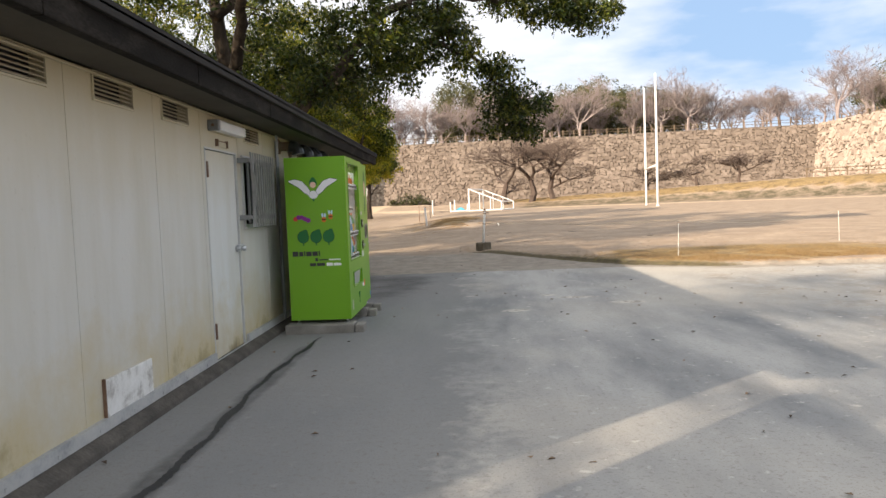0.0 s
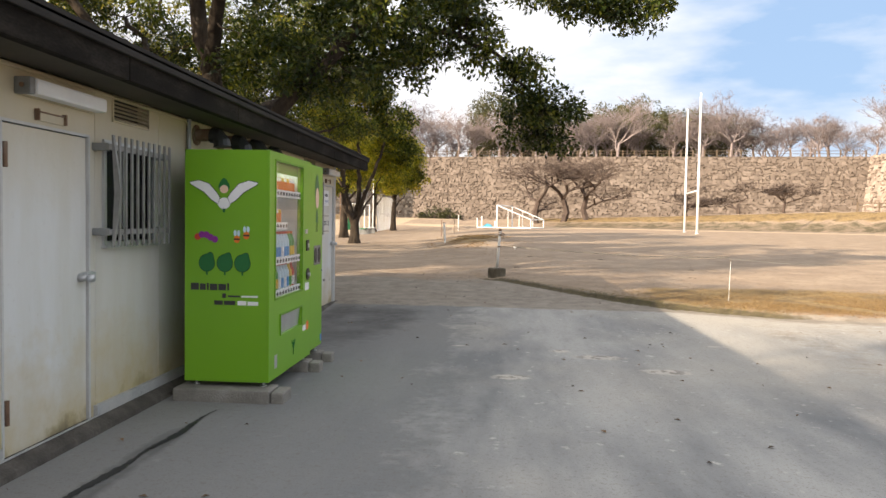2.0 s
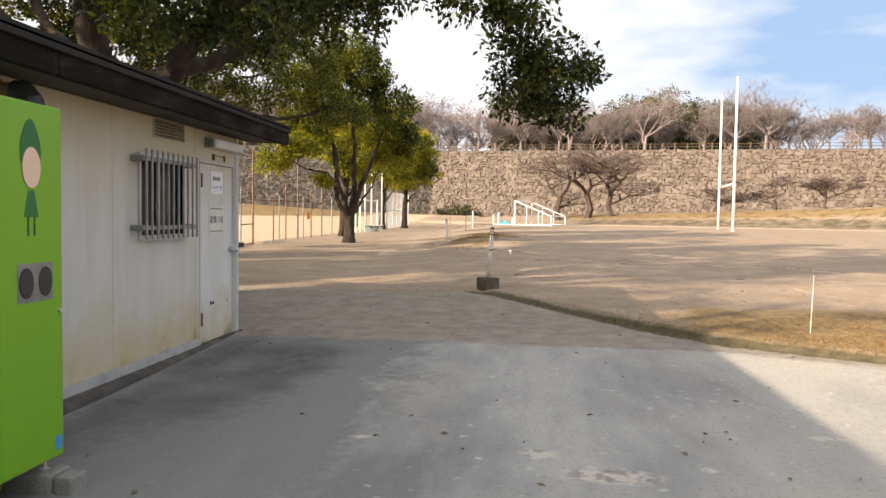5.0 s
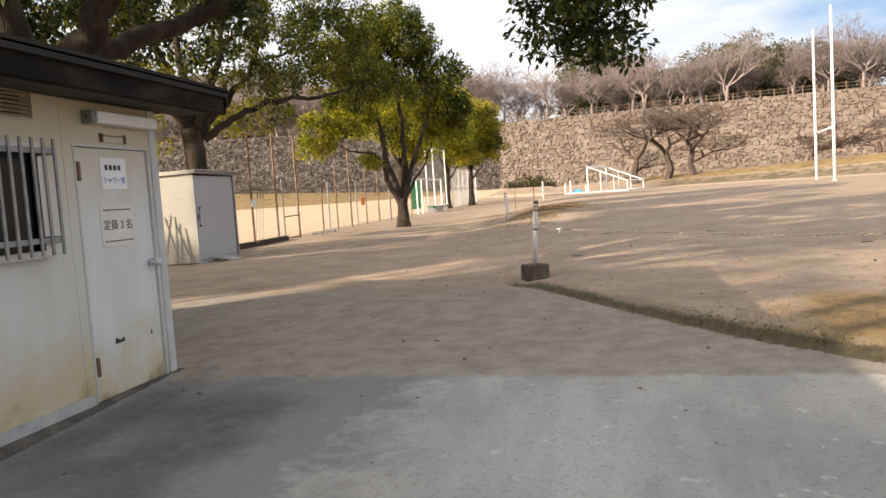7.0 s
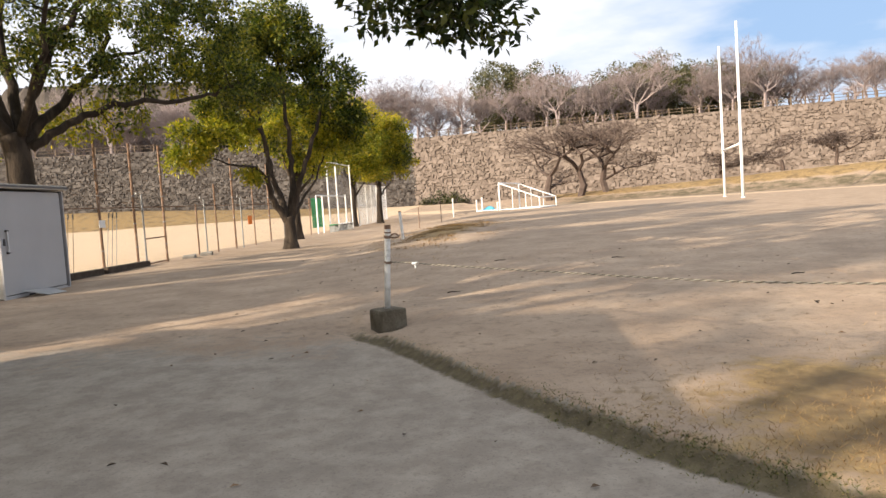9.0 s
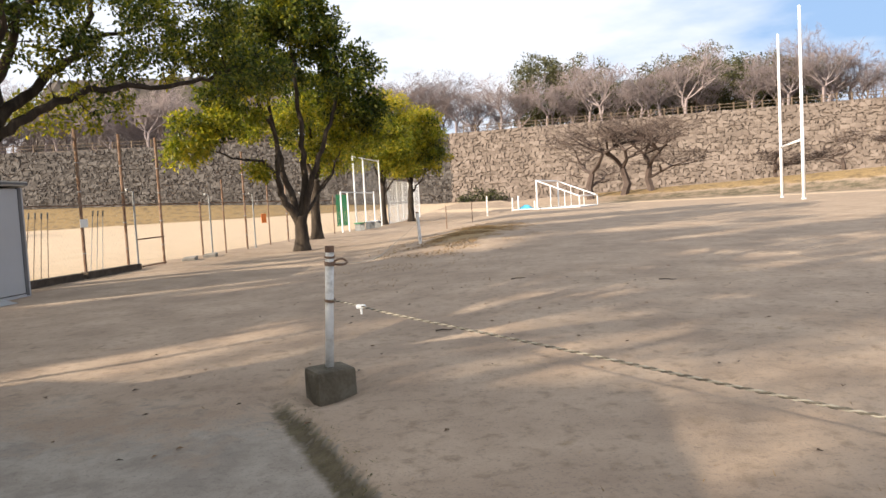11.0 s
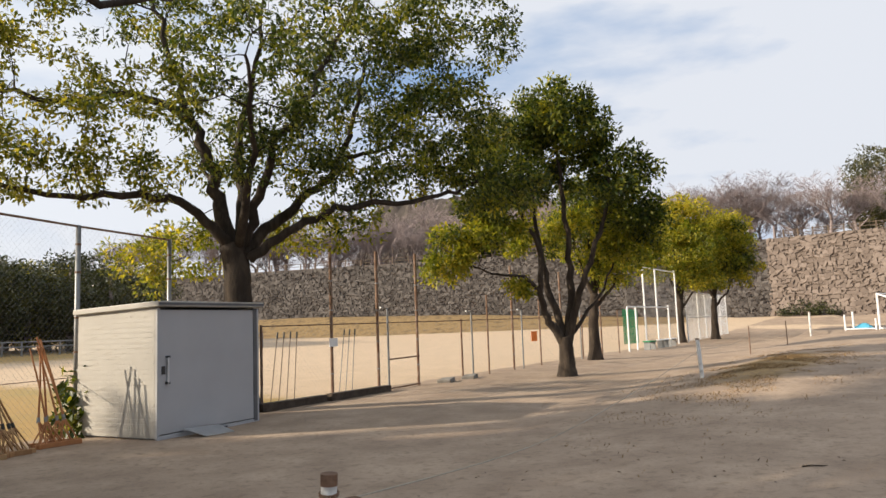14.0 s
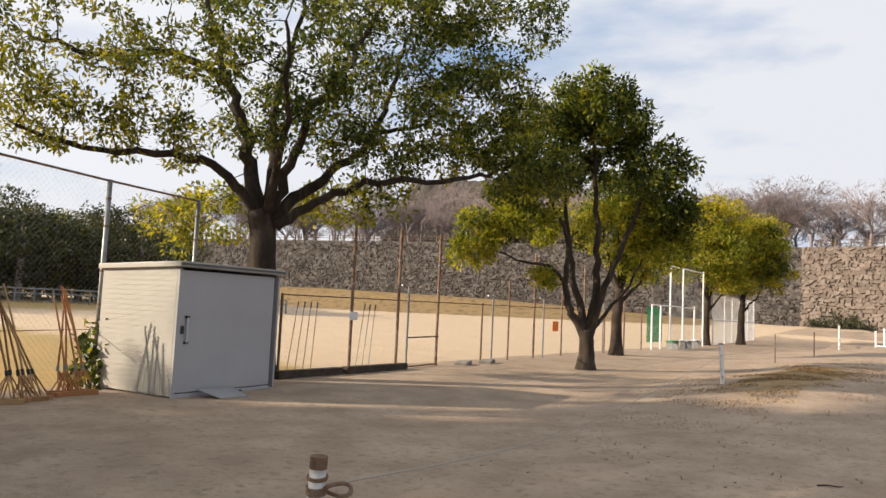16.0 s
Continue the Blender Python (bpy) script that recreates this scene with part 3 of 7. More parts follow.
    for key, val in (("worn_shaded", worn_shaded), ("chip", chip), ("dusty", dusty), ("concrete", concrete), ("moss_brown", moss_brown), ("turf", turf), ("lawn", lawn), ("pale", pale), ("damp_shaded", damp_shaded)):
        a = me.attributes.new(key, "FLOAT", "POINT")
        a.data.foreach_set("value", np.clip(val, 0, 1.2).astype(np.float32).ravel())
    me.materials.append(M["ground"])
    me.shade_smooth()
    return tagged(new("ground", me), "sandy ground with a worn concrete apron and dry turf", "ground", kind="structure")


ground = build_ground()


# ---- clubhouse: long low hut with a shed roof ----
HUT_Y0, HUT_Y1 = 2.3, 15.0
SILL = 0.05


def front_with_openings(y0, y1, z0, z1, openings, x0=-0.09, x1=0.0):
    """A wall of boxes round its openings (y0, y1, z0, z1)."""
    m = Mesh()
    ys = sorted({y0, y1, *(v for o in openings for v in o[:2])})
    for a, b in zip(ys, ys[1:]):
        cut = sorted((o[2], o[3]) for o in openings if o[0] <= a + 1e-6 and o[1] >= b - 1e-6)
        z = z0
        for lo, hi in cut:
            if lo > z:
                m.box(x0, x1, a, b, z, lo)
            z = hi
        if z < z1:
            m.box(x0, x1, a, b, z, z1)
    return m


DOORS = [(6.93, 7.80), (14.02, 14.90)]
WINDOWS = [(7.98, 8.66, 1.26, 1.93), (12.86, 13.66, 1.23, 1.92)]
LOUVRES = [(2.95, 3.5), (4.0, 4.56), (5.07, 5.59), (6.08, 6.58), (8.09, 8.60), (13.1, 13.67)]
holes = [(a, b, SILL, 1.97) for a, b in DOORS] + list(WINDOWS) + [(a, b, 2.11, 2.28) for a, b in LOUVRES]
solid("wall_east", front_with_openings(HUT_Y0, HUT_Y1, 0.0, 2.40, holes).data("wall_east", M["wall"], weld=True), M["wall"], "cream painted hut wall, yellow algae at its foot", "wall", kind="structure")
solid("wall_north", Mesh().box(-5.2, -0.09, HUT_Y1 - 0.09, HUT_Y1, 0, 2.55), M["wall"], "cream painted end wall of the hut", "wall", kind="structure")
solid("wall_south", Mesh().box(-5.2, -0.09, HUT_Y0, HUT_Y0 + 0.09, 0, 2.55), M["wall"], "cream painted end wall of the hut", "wall", kind="structure")
solid("wall_west", Mesh().box(-5.29, -5.2, HUT_Y0, HUT_Y1, 0, 2.7), M["wall"], "cream painted back wall of the hut", "wall", kind="structure")
solid("hut_floor", Mesh().box(-5.2, -0.09, HUT_Y0 + 0.09, HUT_Y1 - 0.09, 0.0, 0.05), M["concrete"], "bare concrete floor inside the hut", "floor", kind="structure")

joints = Mesh()
for y in (2.6, 3.75, 4.75, 5.93, 6.86, 7.87, 8.78, 9.7, 10.62, 11.54, 12.45, 13.93):
    joints.box(0.0, 0.003, y - 0.007, y + 0.007, 0.15, 2.30)
solid("trim", joints, M["wall"], "narrow cover strips over the panel joints", "trim", kind="structure")
skirt = Mesh().box(0.0, 0.03, HUT_Y0, 6.90, 0.06, 0.15).box(0.0, 0.03, 7.84, 13.98, 0.06, 0.15).box(0.021, 0.03, 6.90, 7.84, 0.055, 0.085)
for y in np.arange(2.6, 13.9, 0.45):
    if not 6.85 < y < 7.9:
        skirt.box(0.03, 0.034, y - 0.012, y + 0.012, 0.09, 0.11)
solid("baseboard", skirt, M["skirt"], "grey sheet-metal skirting at the wall foot", "baseboard", kind="structure", bevel=0.0)
solid("foundation", Mesh().add([(-0.02, HUT_Y0 - 0.1, -0.1), (0.14, HUT_Y0 - 0.1, -0.1), (0.115, HUT_Y0 - 0.1, 0.035), (0.05, HUT_Y0 - 0.1, 0.075), (-0.02, HUT_Y0 - 0.1, 0.075), (-0.02, HUT_Y1 + 0.08, -0.1), (0.14, HUT_Y1 + 0.08, -0.1), (0.115, HUT_Y1 + 0.08, 0.035), (0.05, HUT_Y1 + 0.08, 0.075), (-0.02, HUT_Y1 + 0.08, 0.075)], [(4, 3, 2, 1, 0), (5, 6, 7, 8, 9), (0, 1, 6, 5), (1, 2, 7, 6), (2, 3, 8, 7), (3, 4, 9, 8), (4, 0, 5, 9)]), M["dark_concrete"], "dark damp concrete footing along the hut", "foundation", kind="structure", bevel=0.012)
corner = Mesh().box(-0.10, 0.014, HUT_Y1 - 0.075, HUT_Y1 + 0.016, 0.0, 2.33)
solid("corner_post", corner, M["frame"], "pale grey metal corner post", "trim", kind="structure", bevel=0.006)

# roof with deep fascia
roof = thing("roof", "low sheet roof with a stained grey fascia", "roof", kind="structure", at=(0, 0, 0))
R0, R1 = HUT_Y0 - 0.35, HUT_Y1 + 0.42
sheet = Mesh().add([(0.50, R0, 2.44), (0.50, R1, 2.44), (-5.6, R1, 2.86), (-5.6, R0, 2.86), (0.50, R0, 2.48), (0.50, R1, 2.48), (-5.6, R1, 2.90), (-5.6, R0, 2.90)],
                   [(0, 1, 2, 3), (7, 6, 5, 4), (0, 4, 5, 1), (1, 5, 6, 2), (2, 6, 7, 3), (3, 7, 4, 0)])
part("roof_sheet", sheet, M["roof"], roof)
part("soffit", Mesh().box(0.0, 0.40, R0, R1, 2.285, 2.30), M["soffit"], roof)
fas = Mesh()
for a in np.arange(R0, R1 - 0.05, 1.83):
    fas.box(0.40, 0.47, a + 0.004, min(a + 1.826, R1), 2.26, 2.45)
part("fascia", fas, M["fascia"], roof, bevel=0.008)
part("gutter_lip", Mesh().box(0.47, 0.50, R0, R1, 2.40, 2.46), M["roof"], roof, bevel=0.006)
part("cornice", Mesh().box(0.0, 0.03, R0 + 0.35, HUT_Y1, 2.285, 2.315), M["wall"], roof)
barge = Mesh().add([(0.47, R1 - 0.04, 2.28), (0.47, R1, 2.28), (-5.6, R1, 2.70), (-5.6, R1 - 0.04, 2.70), (0.47, R1 - 0.04, 2.44), (0.47, R1, 2.44), (-5.6, R1, 2.86), (-5.6, R1 - 0.04, 2.86)],
                   [(0, 1, 2, 3), (7, 6, 5, 4), (0, 4, 5, 1), (1, 5, 6, 2), (2, 6, 7, 3), (3, 7, 4, 0)])
part("bargeboard", barge, M["fascia"], roof)
part("ceiling_board", Mesh().box(-5.2, -0.09, HUT_Y0 + 0.09, HUT_Y1 - 0.09, 2.36, 2.385), M["soffit"], roof)


def louvre(y0, y1):
    lv = thing("wall_vent", "cream metal louvre vent under the eaves", "vent", "louvre vents", at=(0, y0, 2.11))
    w = y1 - y0
    part("backing", Mesh().box(-0.088, -0.08, 0, w, 0, 0.17), M["dark"], lv)
    fr = Mesh().box(-0.01, 0.014, -0.012, 0.0, -0.012, 0.182).box(-0.01, 0.014, w, w + 0.012, -0.012, 0.182).box(-0.01, 0.014, 0, w, -0.012, 0.0).box(-0.01, 0.014, 0, w, 0.17, 0.182)
    part("frame", fr, M["wall"], lv)
    slat = Mesh().add([(0.004, 0, 0), (0.004, w, 0), (-0.035, w, 0.022), (-0.035, 0, 0.022), (0.004, 0, 0.004), (0.004, w, 0.004), (-0.035, w, 0.026), (-0.035, 0, 0.026)],
                      [(3, 2, 1, 0), (4, 5, 6, 7), (0, 1, 5, 4), (1, 2, 6, 5), (2, 3, 7, 6), (3, 0, 4, 7)]).data("slat", M["wall"])
    for i in range(6):
        put(slat, "slat", lv, (0.002, 0, 0.006 + i * 0.0275))


for a, b in LOUVRES:
    louvre(a, b)


def hut_door(index, y0, y1):
    w = y1 - y0
    d = thing(f"door_{index}", "closed pale grey steel door, stained at its foot", "door", "hut doors", "structure", at=(0, y0, SILL))
    h = 1.92
    leaf = part("door_leaf", Mesh().box(-0.045, -0.012, 0.023, w - 0.023, 0.02, h - 0.023), M["door"], d, bevel=0.004)
    fr = Mesh().box(-0.09, 0.006, 0, 0.017, 0, h).box(-0.09, 0.006, w - 0.017, w, 0, h).box(-0.09, 0.006, 0.017, w - 0.017, h - 0.017, h)
    part("door_frame", fr, M["frame"], d, "pale grey steel door frame")
    part("threshold", Mesh().box(-0.09, 0.02, 0.017, w - 0.017, 0.0, 0.016), M["alu"], d)
    for z in (0.28, 1.72):
        part("hinge", Mesh().tube([(0.008, 0.036, z - 0.07), (0.008, 0.036, z + 0.07)], 0.013, 8).box(-0.012, -0.004, 0.036, 0.075, z - 0.06, z + 0.06), M["rusty"], leaf, "dark rusty hinge")
    kn = Mesh().tube([(-0.012, w - 0.095, 0.98), (0.045, w - 0.095, 0.98)], [0.03, 0.016], 12).tube([(0.04, w - 0.095, 0.98), (0.055, w - 0.095, 0.98), (0.085, w - 0.095, 0.98), (0.092, w - 0.095, 0.98)], [0.016, 0.03, 0.027, 0.012], 12)
    part("door_knob", kn, M["alu"], leaf, "round chrome door knob", smooth=True)
    part("lock_hasp", Mesh().box(-0.012, 0.03, w - 0.075, w + 0.03, 0.985, 1.015), M["alu"], leaf, bevel=0.004)
    # empty nameplate holder over the door
    br = thing("sign_bracket", "small dark metal sign holder above a door", "sign holder", "sign holders", at=(0, y0 + 0.30, 2.005))
    part("bracket_arm", Mesh().box(0.0, 0.03, 0.0, 0.012, -0.012, 0.055), M["rusty"], br)
    part("bracket_arm", Mesh().box(0.0, 0.03, 0.268, 0.28, -0.012, 0.055), M["rusty"], br)
    part("plate", Mesh().box(0.004, 0.012, 0.012, 0.268, -0.012, 0.036), M["wall"], br)
    part("lip", Mesh().box(0.012, 0.02, 0.012, 0.268, 0.036, 0.044), M["rusty"], br)
    # batten lamp
    lamp = thing("wall_lamp", "unlit white fluorescent batten lamp under the eaves", "lamp", "batten lamps", at=(0, y0 + 0.12, 2.115))
    part("back_plate", Mesh().box(0.0, 0.022, 0.03, 0.77, 0.0, 0.10), M["wall"], lamp)
    part("diffuser", Mesh().box(0.022, 0.11, 0.05, 0.78, 0.005, 0.095), M["white"], lamp, bevel=0.014)
    part("end_cap", Mesh().box(0.0, 0.10, 0.0, 0.048, 0.002, 0.098), M["galv"], lamp, bevel=0.008)
    part("screw", Mesh().tube([(0.05, -0.008, 0.05), (0.05, 0.002, 0.05)], 0.014, 8), M["rusty"], lamp)
    return leaf


door_a = hut_door(1, *DOORS[0])
door_b = hut_door(2, *DOORS[1])
# flaked paint patch and small holes on the second door
flake = Mesh().add([(-0.008, 0.27, 0.405), (-0.008, 0.38, 0.41), (-0.008, 0.375, 0.445), (-0.008, 0.33, 0.425), (-0.008, 0.275, 0.455)], [(0, 1, 2, 3, 4)])
part("paint_flake", flake, M["dark"], door_b, "dark patch where paint has flaked off")
part("paint_flake", Mesh().add([(-0.008, 0.70, 0.40), (-0.008, 0.735, 0.40), (-0.008, 0.72, 0.44)], [(0, 1, 2)]), M["dark"], door_b, "dark patch where paint has flaked off")


def text_mesh(body, size, mat):
    cu = bpy.data.curves.new("writing", "FONT")
    cu.body, cu.size = body, size
    cu.align_x, cu.align_y = "CENTER", "CENTER"
    cu.extrude = 0.0006
    ob = bpy.data.objects.new("writing", cu)
    scene.collection.objects.link(ob)
    dg = bpy.context.evaluated_depsgraph_get()
    me = bpy.data.meshes.new_from_object(ob.evaluated_get(dg))
    bpy.data.objects.remove(ob)
    me.materials.clear()
    me.materials.append(mat)
    return me


def write(parent, body, size, mat, at, facing="x", name="writing"):
    ob = new(name, text_mesh(body, size, mat))
    ob.parent = parent
    ob.matrix_basis = pose(*at, 90, 0, 90 if facing == "x" else 0)
    return ob


def notice(y0, y1, z0, z1, mat, label):
    n = thing("notice", label, "notice", "door notices", at=(-0.009, y0, z0))
    part("sheet", Mesh().box(0, 0.0015, 0, y1 - y0, 0, z1 - z0), mat, n)
    return n


n1 = notice(14.31, 14.61, 1.64, 1.88, M["paper"], "white paper notice with blue writing taped to a door")
write(n1, "シャワー室", 0.052, M["blueink"], (0.004, 0.15, 0.065))
for i in range(4):
    part("print_bar", Mesh().box(0.0015, 0.0025, 0.05 + i * 0.05, 0.083 + i * 0.05, 0.145, 0.185), M["ink"], n1)
n2 = notice(14.26, 14.65, 1.20, 1.52, M["oldpaper"], "aged paper notice stating the room's capacity on a door")
write(n2, "定員 3 名", 0.085, M["ink"], (0.004, 0.195, 0.16))
for z in (0.035, 0.275):
    part("print_bar", Mesh().box(0.0015, 0.0025, 0.03, 0.36, z, z + 0.010), M["rusty"], n2)


def barred_window(index, y0, y1, z0, z1, bent):
    w, h = y1 - y0, z1 - z0
    win = thing(f"window_{index}", "dark sliding window behind an aluminium bar grille", "window", "hut windows", "structure", at=(0, y0, z0))
    fr = Mesh().box(-0.09, 0.02, -0.03, 0.0, -0.03, h + 0.03).box(-0.09, 0.02, w, w + 0.03, -0.03, h + 0.03).box(-0.09, 0.02, 0, w, -0.03, 0).box(-0.09, 0.02, 0, w, h, h + 0.03)
    part("window_frame", fr, M["alu"], win)
    part("pane", Mesh().box(-0.075, -0.070, 0, w * 0.52, 0, h), M["pane"], win)
    part("pane", Mesh().box(-0.060, -0.055, w * 0.48, w, 0, h), M["pane"], win)
    part("meeting_stile", Mesh().box(-0.052, -0.035, w * 0.47, w * 0.53, 0, h), M["alu"], win)
    part("window_sill", Mesh().box(0.0, 0.045, -0.04, w + 0.04, -0.045, -0.030), M["alu"], win)
    for z in (0.07, h - 0.03):
        part("grille_rail", Mesh().box(0.105, 0.125, -0.16, w + 0.05, z - 0.018, z + 0.018), M["bar"], win)
        for y in (-0.13, w + 0.02):
            part("grille_bracket", Mesh().box(0.0, 0.105, y - 0.022, y + 0.022, z - 0.025, z + 0.025), M["galv"], win, bevel=0.004)
    nb = 11
    for i in range(nb):
        y = -0.12 + (w + 0.15) * i / (nb - 1)
        bow = bent if i == 0 else 0.0
        m = Mesh()
        m.add([(0.126, y - 0.011, -0.03), (0.126, y + 0.011, -0.03), (0.138, y + 0.011, -0.03), (0.138, y - 0.011, -0.03),
               (0.126, y - 0.011 + bow, h * 0.5), (0.126, y + 0.011 + bow, h * 0.5), (0.138 + bow, y + 0.011 + bow, h * 0.5), (0.138 + bow, y - 0.011 + bow, h * 0.5),
               (0.126, y - 0.011, h + 0.05), (0.126, y + 0.011, h + 0.05), (0.138, y + 0.011, h + 0.05), (0.138, y - 0.011, h + 0.05)],
              [(0, 1, 5, 4), (1, 2, 6, 5), (2, 3, 7, 6), (3, 0, 4, 7), (4, 5, 9, 8), (5, 6, 10, 9), (6, 7, 11, 10), (7, 4, 8, 11), (3, 2, 1, 0), (8, 9, 10, 11)])
        part("grille_bar", m, M["bar"], win)


barred_window(1, *WINDOWS[0], 0.035)
barred_window(2, *WINDOWS[1], 0.0)

# white access hatch low on the wall
hatch = thing("wall_hatch", "off-white metal access hatch low on the hut wall", "hatch", at=(0, 4.96, 0.13))
part("hatch_panel", Mesh().box(0.001, 0.02, 0, 0.66, 0, 0.25), M["oldwhite"], hatch, bevel=0.004)
part("hatch_hinge", Mesh().box(0.0, 0.022, -0.009, 0.0, -0.02, 0.26), M["rusty"], hatch)

# flue hoods over the vending machine
for i, (y, r) in enumerate([(9.5, 0.055), (10.05, 0.06), (10.55, 0.07), (11.15, 0.06)]):
    hood = thing("flue_hood", "dark metal flue cowl on the hut wall", "flue", "wall flues", at=(0, y, 2.17))
    part("pipe", Mesh().tube([(0, 0, 0), (0.14, 0, 0)], r, 12), M["rusty"], hood, smooth=False)
    part("cowl", Mesh().tube([(0.14, 0, 0.0), (0.20, 0, -0.01), (0.235, 0, -0.06), (0.24, 0, -0.10)], [r * 1.25, r * 1.3, r * 1.35, r * 1.4], 12), M["black"], hood)
    part("wall_plate", Mesh().tube([(0.0, 0, 0), (0.01, 0, 0)], r * 1.7, 14), M["rusty"], hood)
pipe = Mesh().tube([(0.03, 9.28, 2.285), (0.03, 9.28, 2.05), (0.03, 9.28, 1.2), (0.03, 9.28, 0.05)], 0.02, 8)
solid("drain_pipe", pipe, M["galv"], "thin grey drain pipe down the hut wall", "pipe")
conduit = Mesh().tube([(0.022, 2.6, 2.262), (0.022, 9.2, 2.262), (0.022, 9.26, 2.245), (0.022, 9.28, 2.20)], 0.008, 6)
solid("cable", conduit, M["wall"], "thin cable clipped below the eaves", "cable")
# drain crack in the apron
crack = Mesh()
rng = random.Random(5)
prev = None
for i in range(186):
    y = 3.2 + i * 0.028
    x = 0.60 + 0.035 * math.sin(y * 1.7) + 0.012 * math.sin(y * 9.1) + rng.uniform(-0.006, 0.006)
    w = (0.022 + 0.022 * noise.noise((y * 2.1, 0.0, 0.0)) + rng.uniform(-0.007, 0.008)) * min(1.0, (8.45 - y) * 1.2 + 0.15)
    cur = (x - w, x + w, y)
    if prev and w > 0.003 and prev[1] > prev[0]:
        crack.add([(prev[0], prev[2], 0.005), (prev[1], prev[2], 0.005), (cur[1], cur[2], 0.005), (cur[0], cur[2], 0.005)], [(0, 1, 2, 3)])
    prev = cur
solid("ground_crack", crack, M["dark"], "dark dirt-filled crack in the concrete apron", "crack", kind="structure")

# unseen plain wall behind the start of the walk, added to bound the sun streak
solid("wall_behind", Mesh().box(-0.2, 0.0, -14.0, 1.55, -0.1, 2.3), M["wall"], "unseen plain wall added to shade the apron", "wall", kind="structure")

# ---- vending machine ----
def vending_machine():
    vm = thing("vending_machine", "lime green drinks vending machine with a printed side", "vending machine", at=(0, 0, 0))
    x0, x1, ya, yb, yc, z0, z1 = 0.25, 0.93, 8.71, 9.97, 10.44, 0.14, 1.97
    xi = x1 - 0.05
    wy0, wy1, wz0, wz1 = 8.87, 9.67, 0.79, 1.90
    sy0, sy1, sz0, sz1 = 9.01, 9.65, 0.47, 0.635
    # hollow cabinet: back, sides, top, bottom
    body = Mesh().box(x0, x0 + 0.03, ya, yb, z0, z1).box(x0 + 0.03, xi, ya, ya + 0.03, z0, z1).box(x0 + 0.03, xi, yb - 0.03, yb, z0, z1)
    body.box(x0 + 0.03, xi, ya + 0.03, yb - 0.03, z1 - 0.03, z1).box(x0 + 0.03, xi, ya + 0.03, yb - 0.03, z0, z0 + 0.03)
    part("cabinet", body.data("cabinet", M["green"], weld=True), M["green"], vm)
    dr = Mesh()
    ys = [ya, sy0, wy0, sy1, wy1, yb]
    ys = sorted(set(ys))
    for a, b in zip(ys, ys[1:]):
        cuts = []
        if a >= sy0 - 1e-6 and b <= sy1 + 1e-6:
            cuts.append((sz0, sz1))
        if a >= wy0 - 1e-6 and b <= wy1 + 1e-6:
            cuts.append((wz0, wz1))
        z = z0
        for lo, hi in cuts:
            dr.box(xi, x1, a, b, z, lo)
            z = hi
        dr.box(xi, x1, a, b, z, z1)
    door = part("front_door", dr.data("front_door", M["green"], weld=True), M["green"], vm)
    fr = Mesh().box(x1, x1 + 0.006, wy0 - 0.014, wy0, wz0 - 0.014, wz1 + 0.014).box(x1, x1 + 0.006, wy1, wy1 + 0.014, wz0 - 0.014, wz1 + 0.014)
    fr.box(x1, x1 + 0.006, wy0, wy1, wz0 - 0.014, wz0).box(x1, x1 + 0.006, wy0, wy1, wz1, wz1 + 0.014)
    part("window_rim", fr, M["green_edge"], door)
    pane = part("pane", Mesh().box(x1 - 0.012, x1 - 0.008, wy0, wy1, wz0, wz1), M["glass"], door, "clear window pane")
    pane.visible_shadow = False
    side = part("side_cabinet", Mesh().box(x0, x1 - 0.004, yb + 0.006, yc, z0 + 0.02, z1 - 0.012), M["green"], vm, "lime green recycling bin cabinet", bevel=0.012)
    part("edge_strip", Mesh().box(x1 - 0.02, x1 + 0.004, ya - 0.004, ya + 0.016, z0, z1), M["green"], vm, bevel=0.005)
    part("display_back", Mesh().box(x1 - 0.30, x1 - 0.29, wy0 - 0.02, wy1 + 0.02, wz0, wz1), M["white"], vm)
    for yy in (wy0 - 0.03, wy1 + 0.02):
        part("display_side", Mesh().box(x1 - 0.29, xi, yy, yy + 0.01, wz0, wz1), M["white"], vm)
    part("valance", Mesh().box(x1 - 0.055, x1 - 0.045, wy0, wy1, wz1 - 0.085, wz1), M["green"], vm, "green strip hiding the tube")
    part("light_tube", Mesh().tube([(x1 - 0.10, wy0 + 0.02, wz1 - 0.015), (x1 - 0.10, wy1 - 0.02, wz1 - 0.015)], 0.012, 10), tube_light, vm, "lit fluorescent tube")
    for zs, n in ((1.63, 10), (1.36, 5), (1.07, 10), (0.80, 10)):
        wid = (wy1 - wy0) * n / 10
        part("shelf", Mesh().box(x1 - 0.29, x1 - 0.03, wy0, wy0 + wid, zs - 0.01, zs), M["white"], vm)
        part("button_strip", Mesh().box(x1 - 0.035, x1 - 0.02, wy0 + 0.005, wy0 + wid - 0.005, zs - 0.015, zs + 0.045), M["white"], vm)
        but = Mesh().tube([(x1 - 0.02, 0, 0), (x1 - 0.014, 0, 0)], 0.016, 10).data("button", M["black"])
        for i in range(n):
            put(but, "button", vm, (0, wy0 + 0.04 + i * (wy1 - wy0) / 10, zs + 0.014))
    part("delivery_flap", Mesh().add([(x1 - 0.03, sy0, sz0), (x1 - 0.03, sy1, sz0), (x1 - 0.012, sy1, sz1), (x1 - 0.012, sy0, sz1), (x1 - 0.038, sy0, sz0), (x1 - 0.038, sy1, sz0), (x1 - 0.02, sy1, sz1), (x1 - 0.02, sy0, sz1)],
                                     [(0, 1, 2, 3), (7, 6, 5, 4), (0, 3, 7, 4), (1, 5, 6, 2), (3, 2, 6, 7), (0, 4, 5, 1)]), M["alu"], door, "cloudy grey delivery flap")
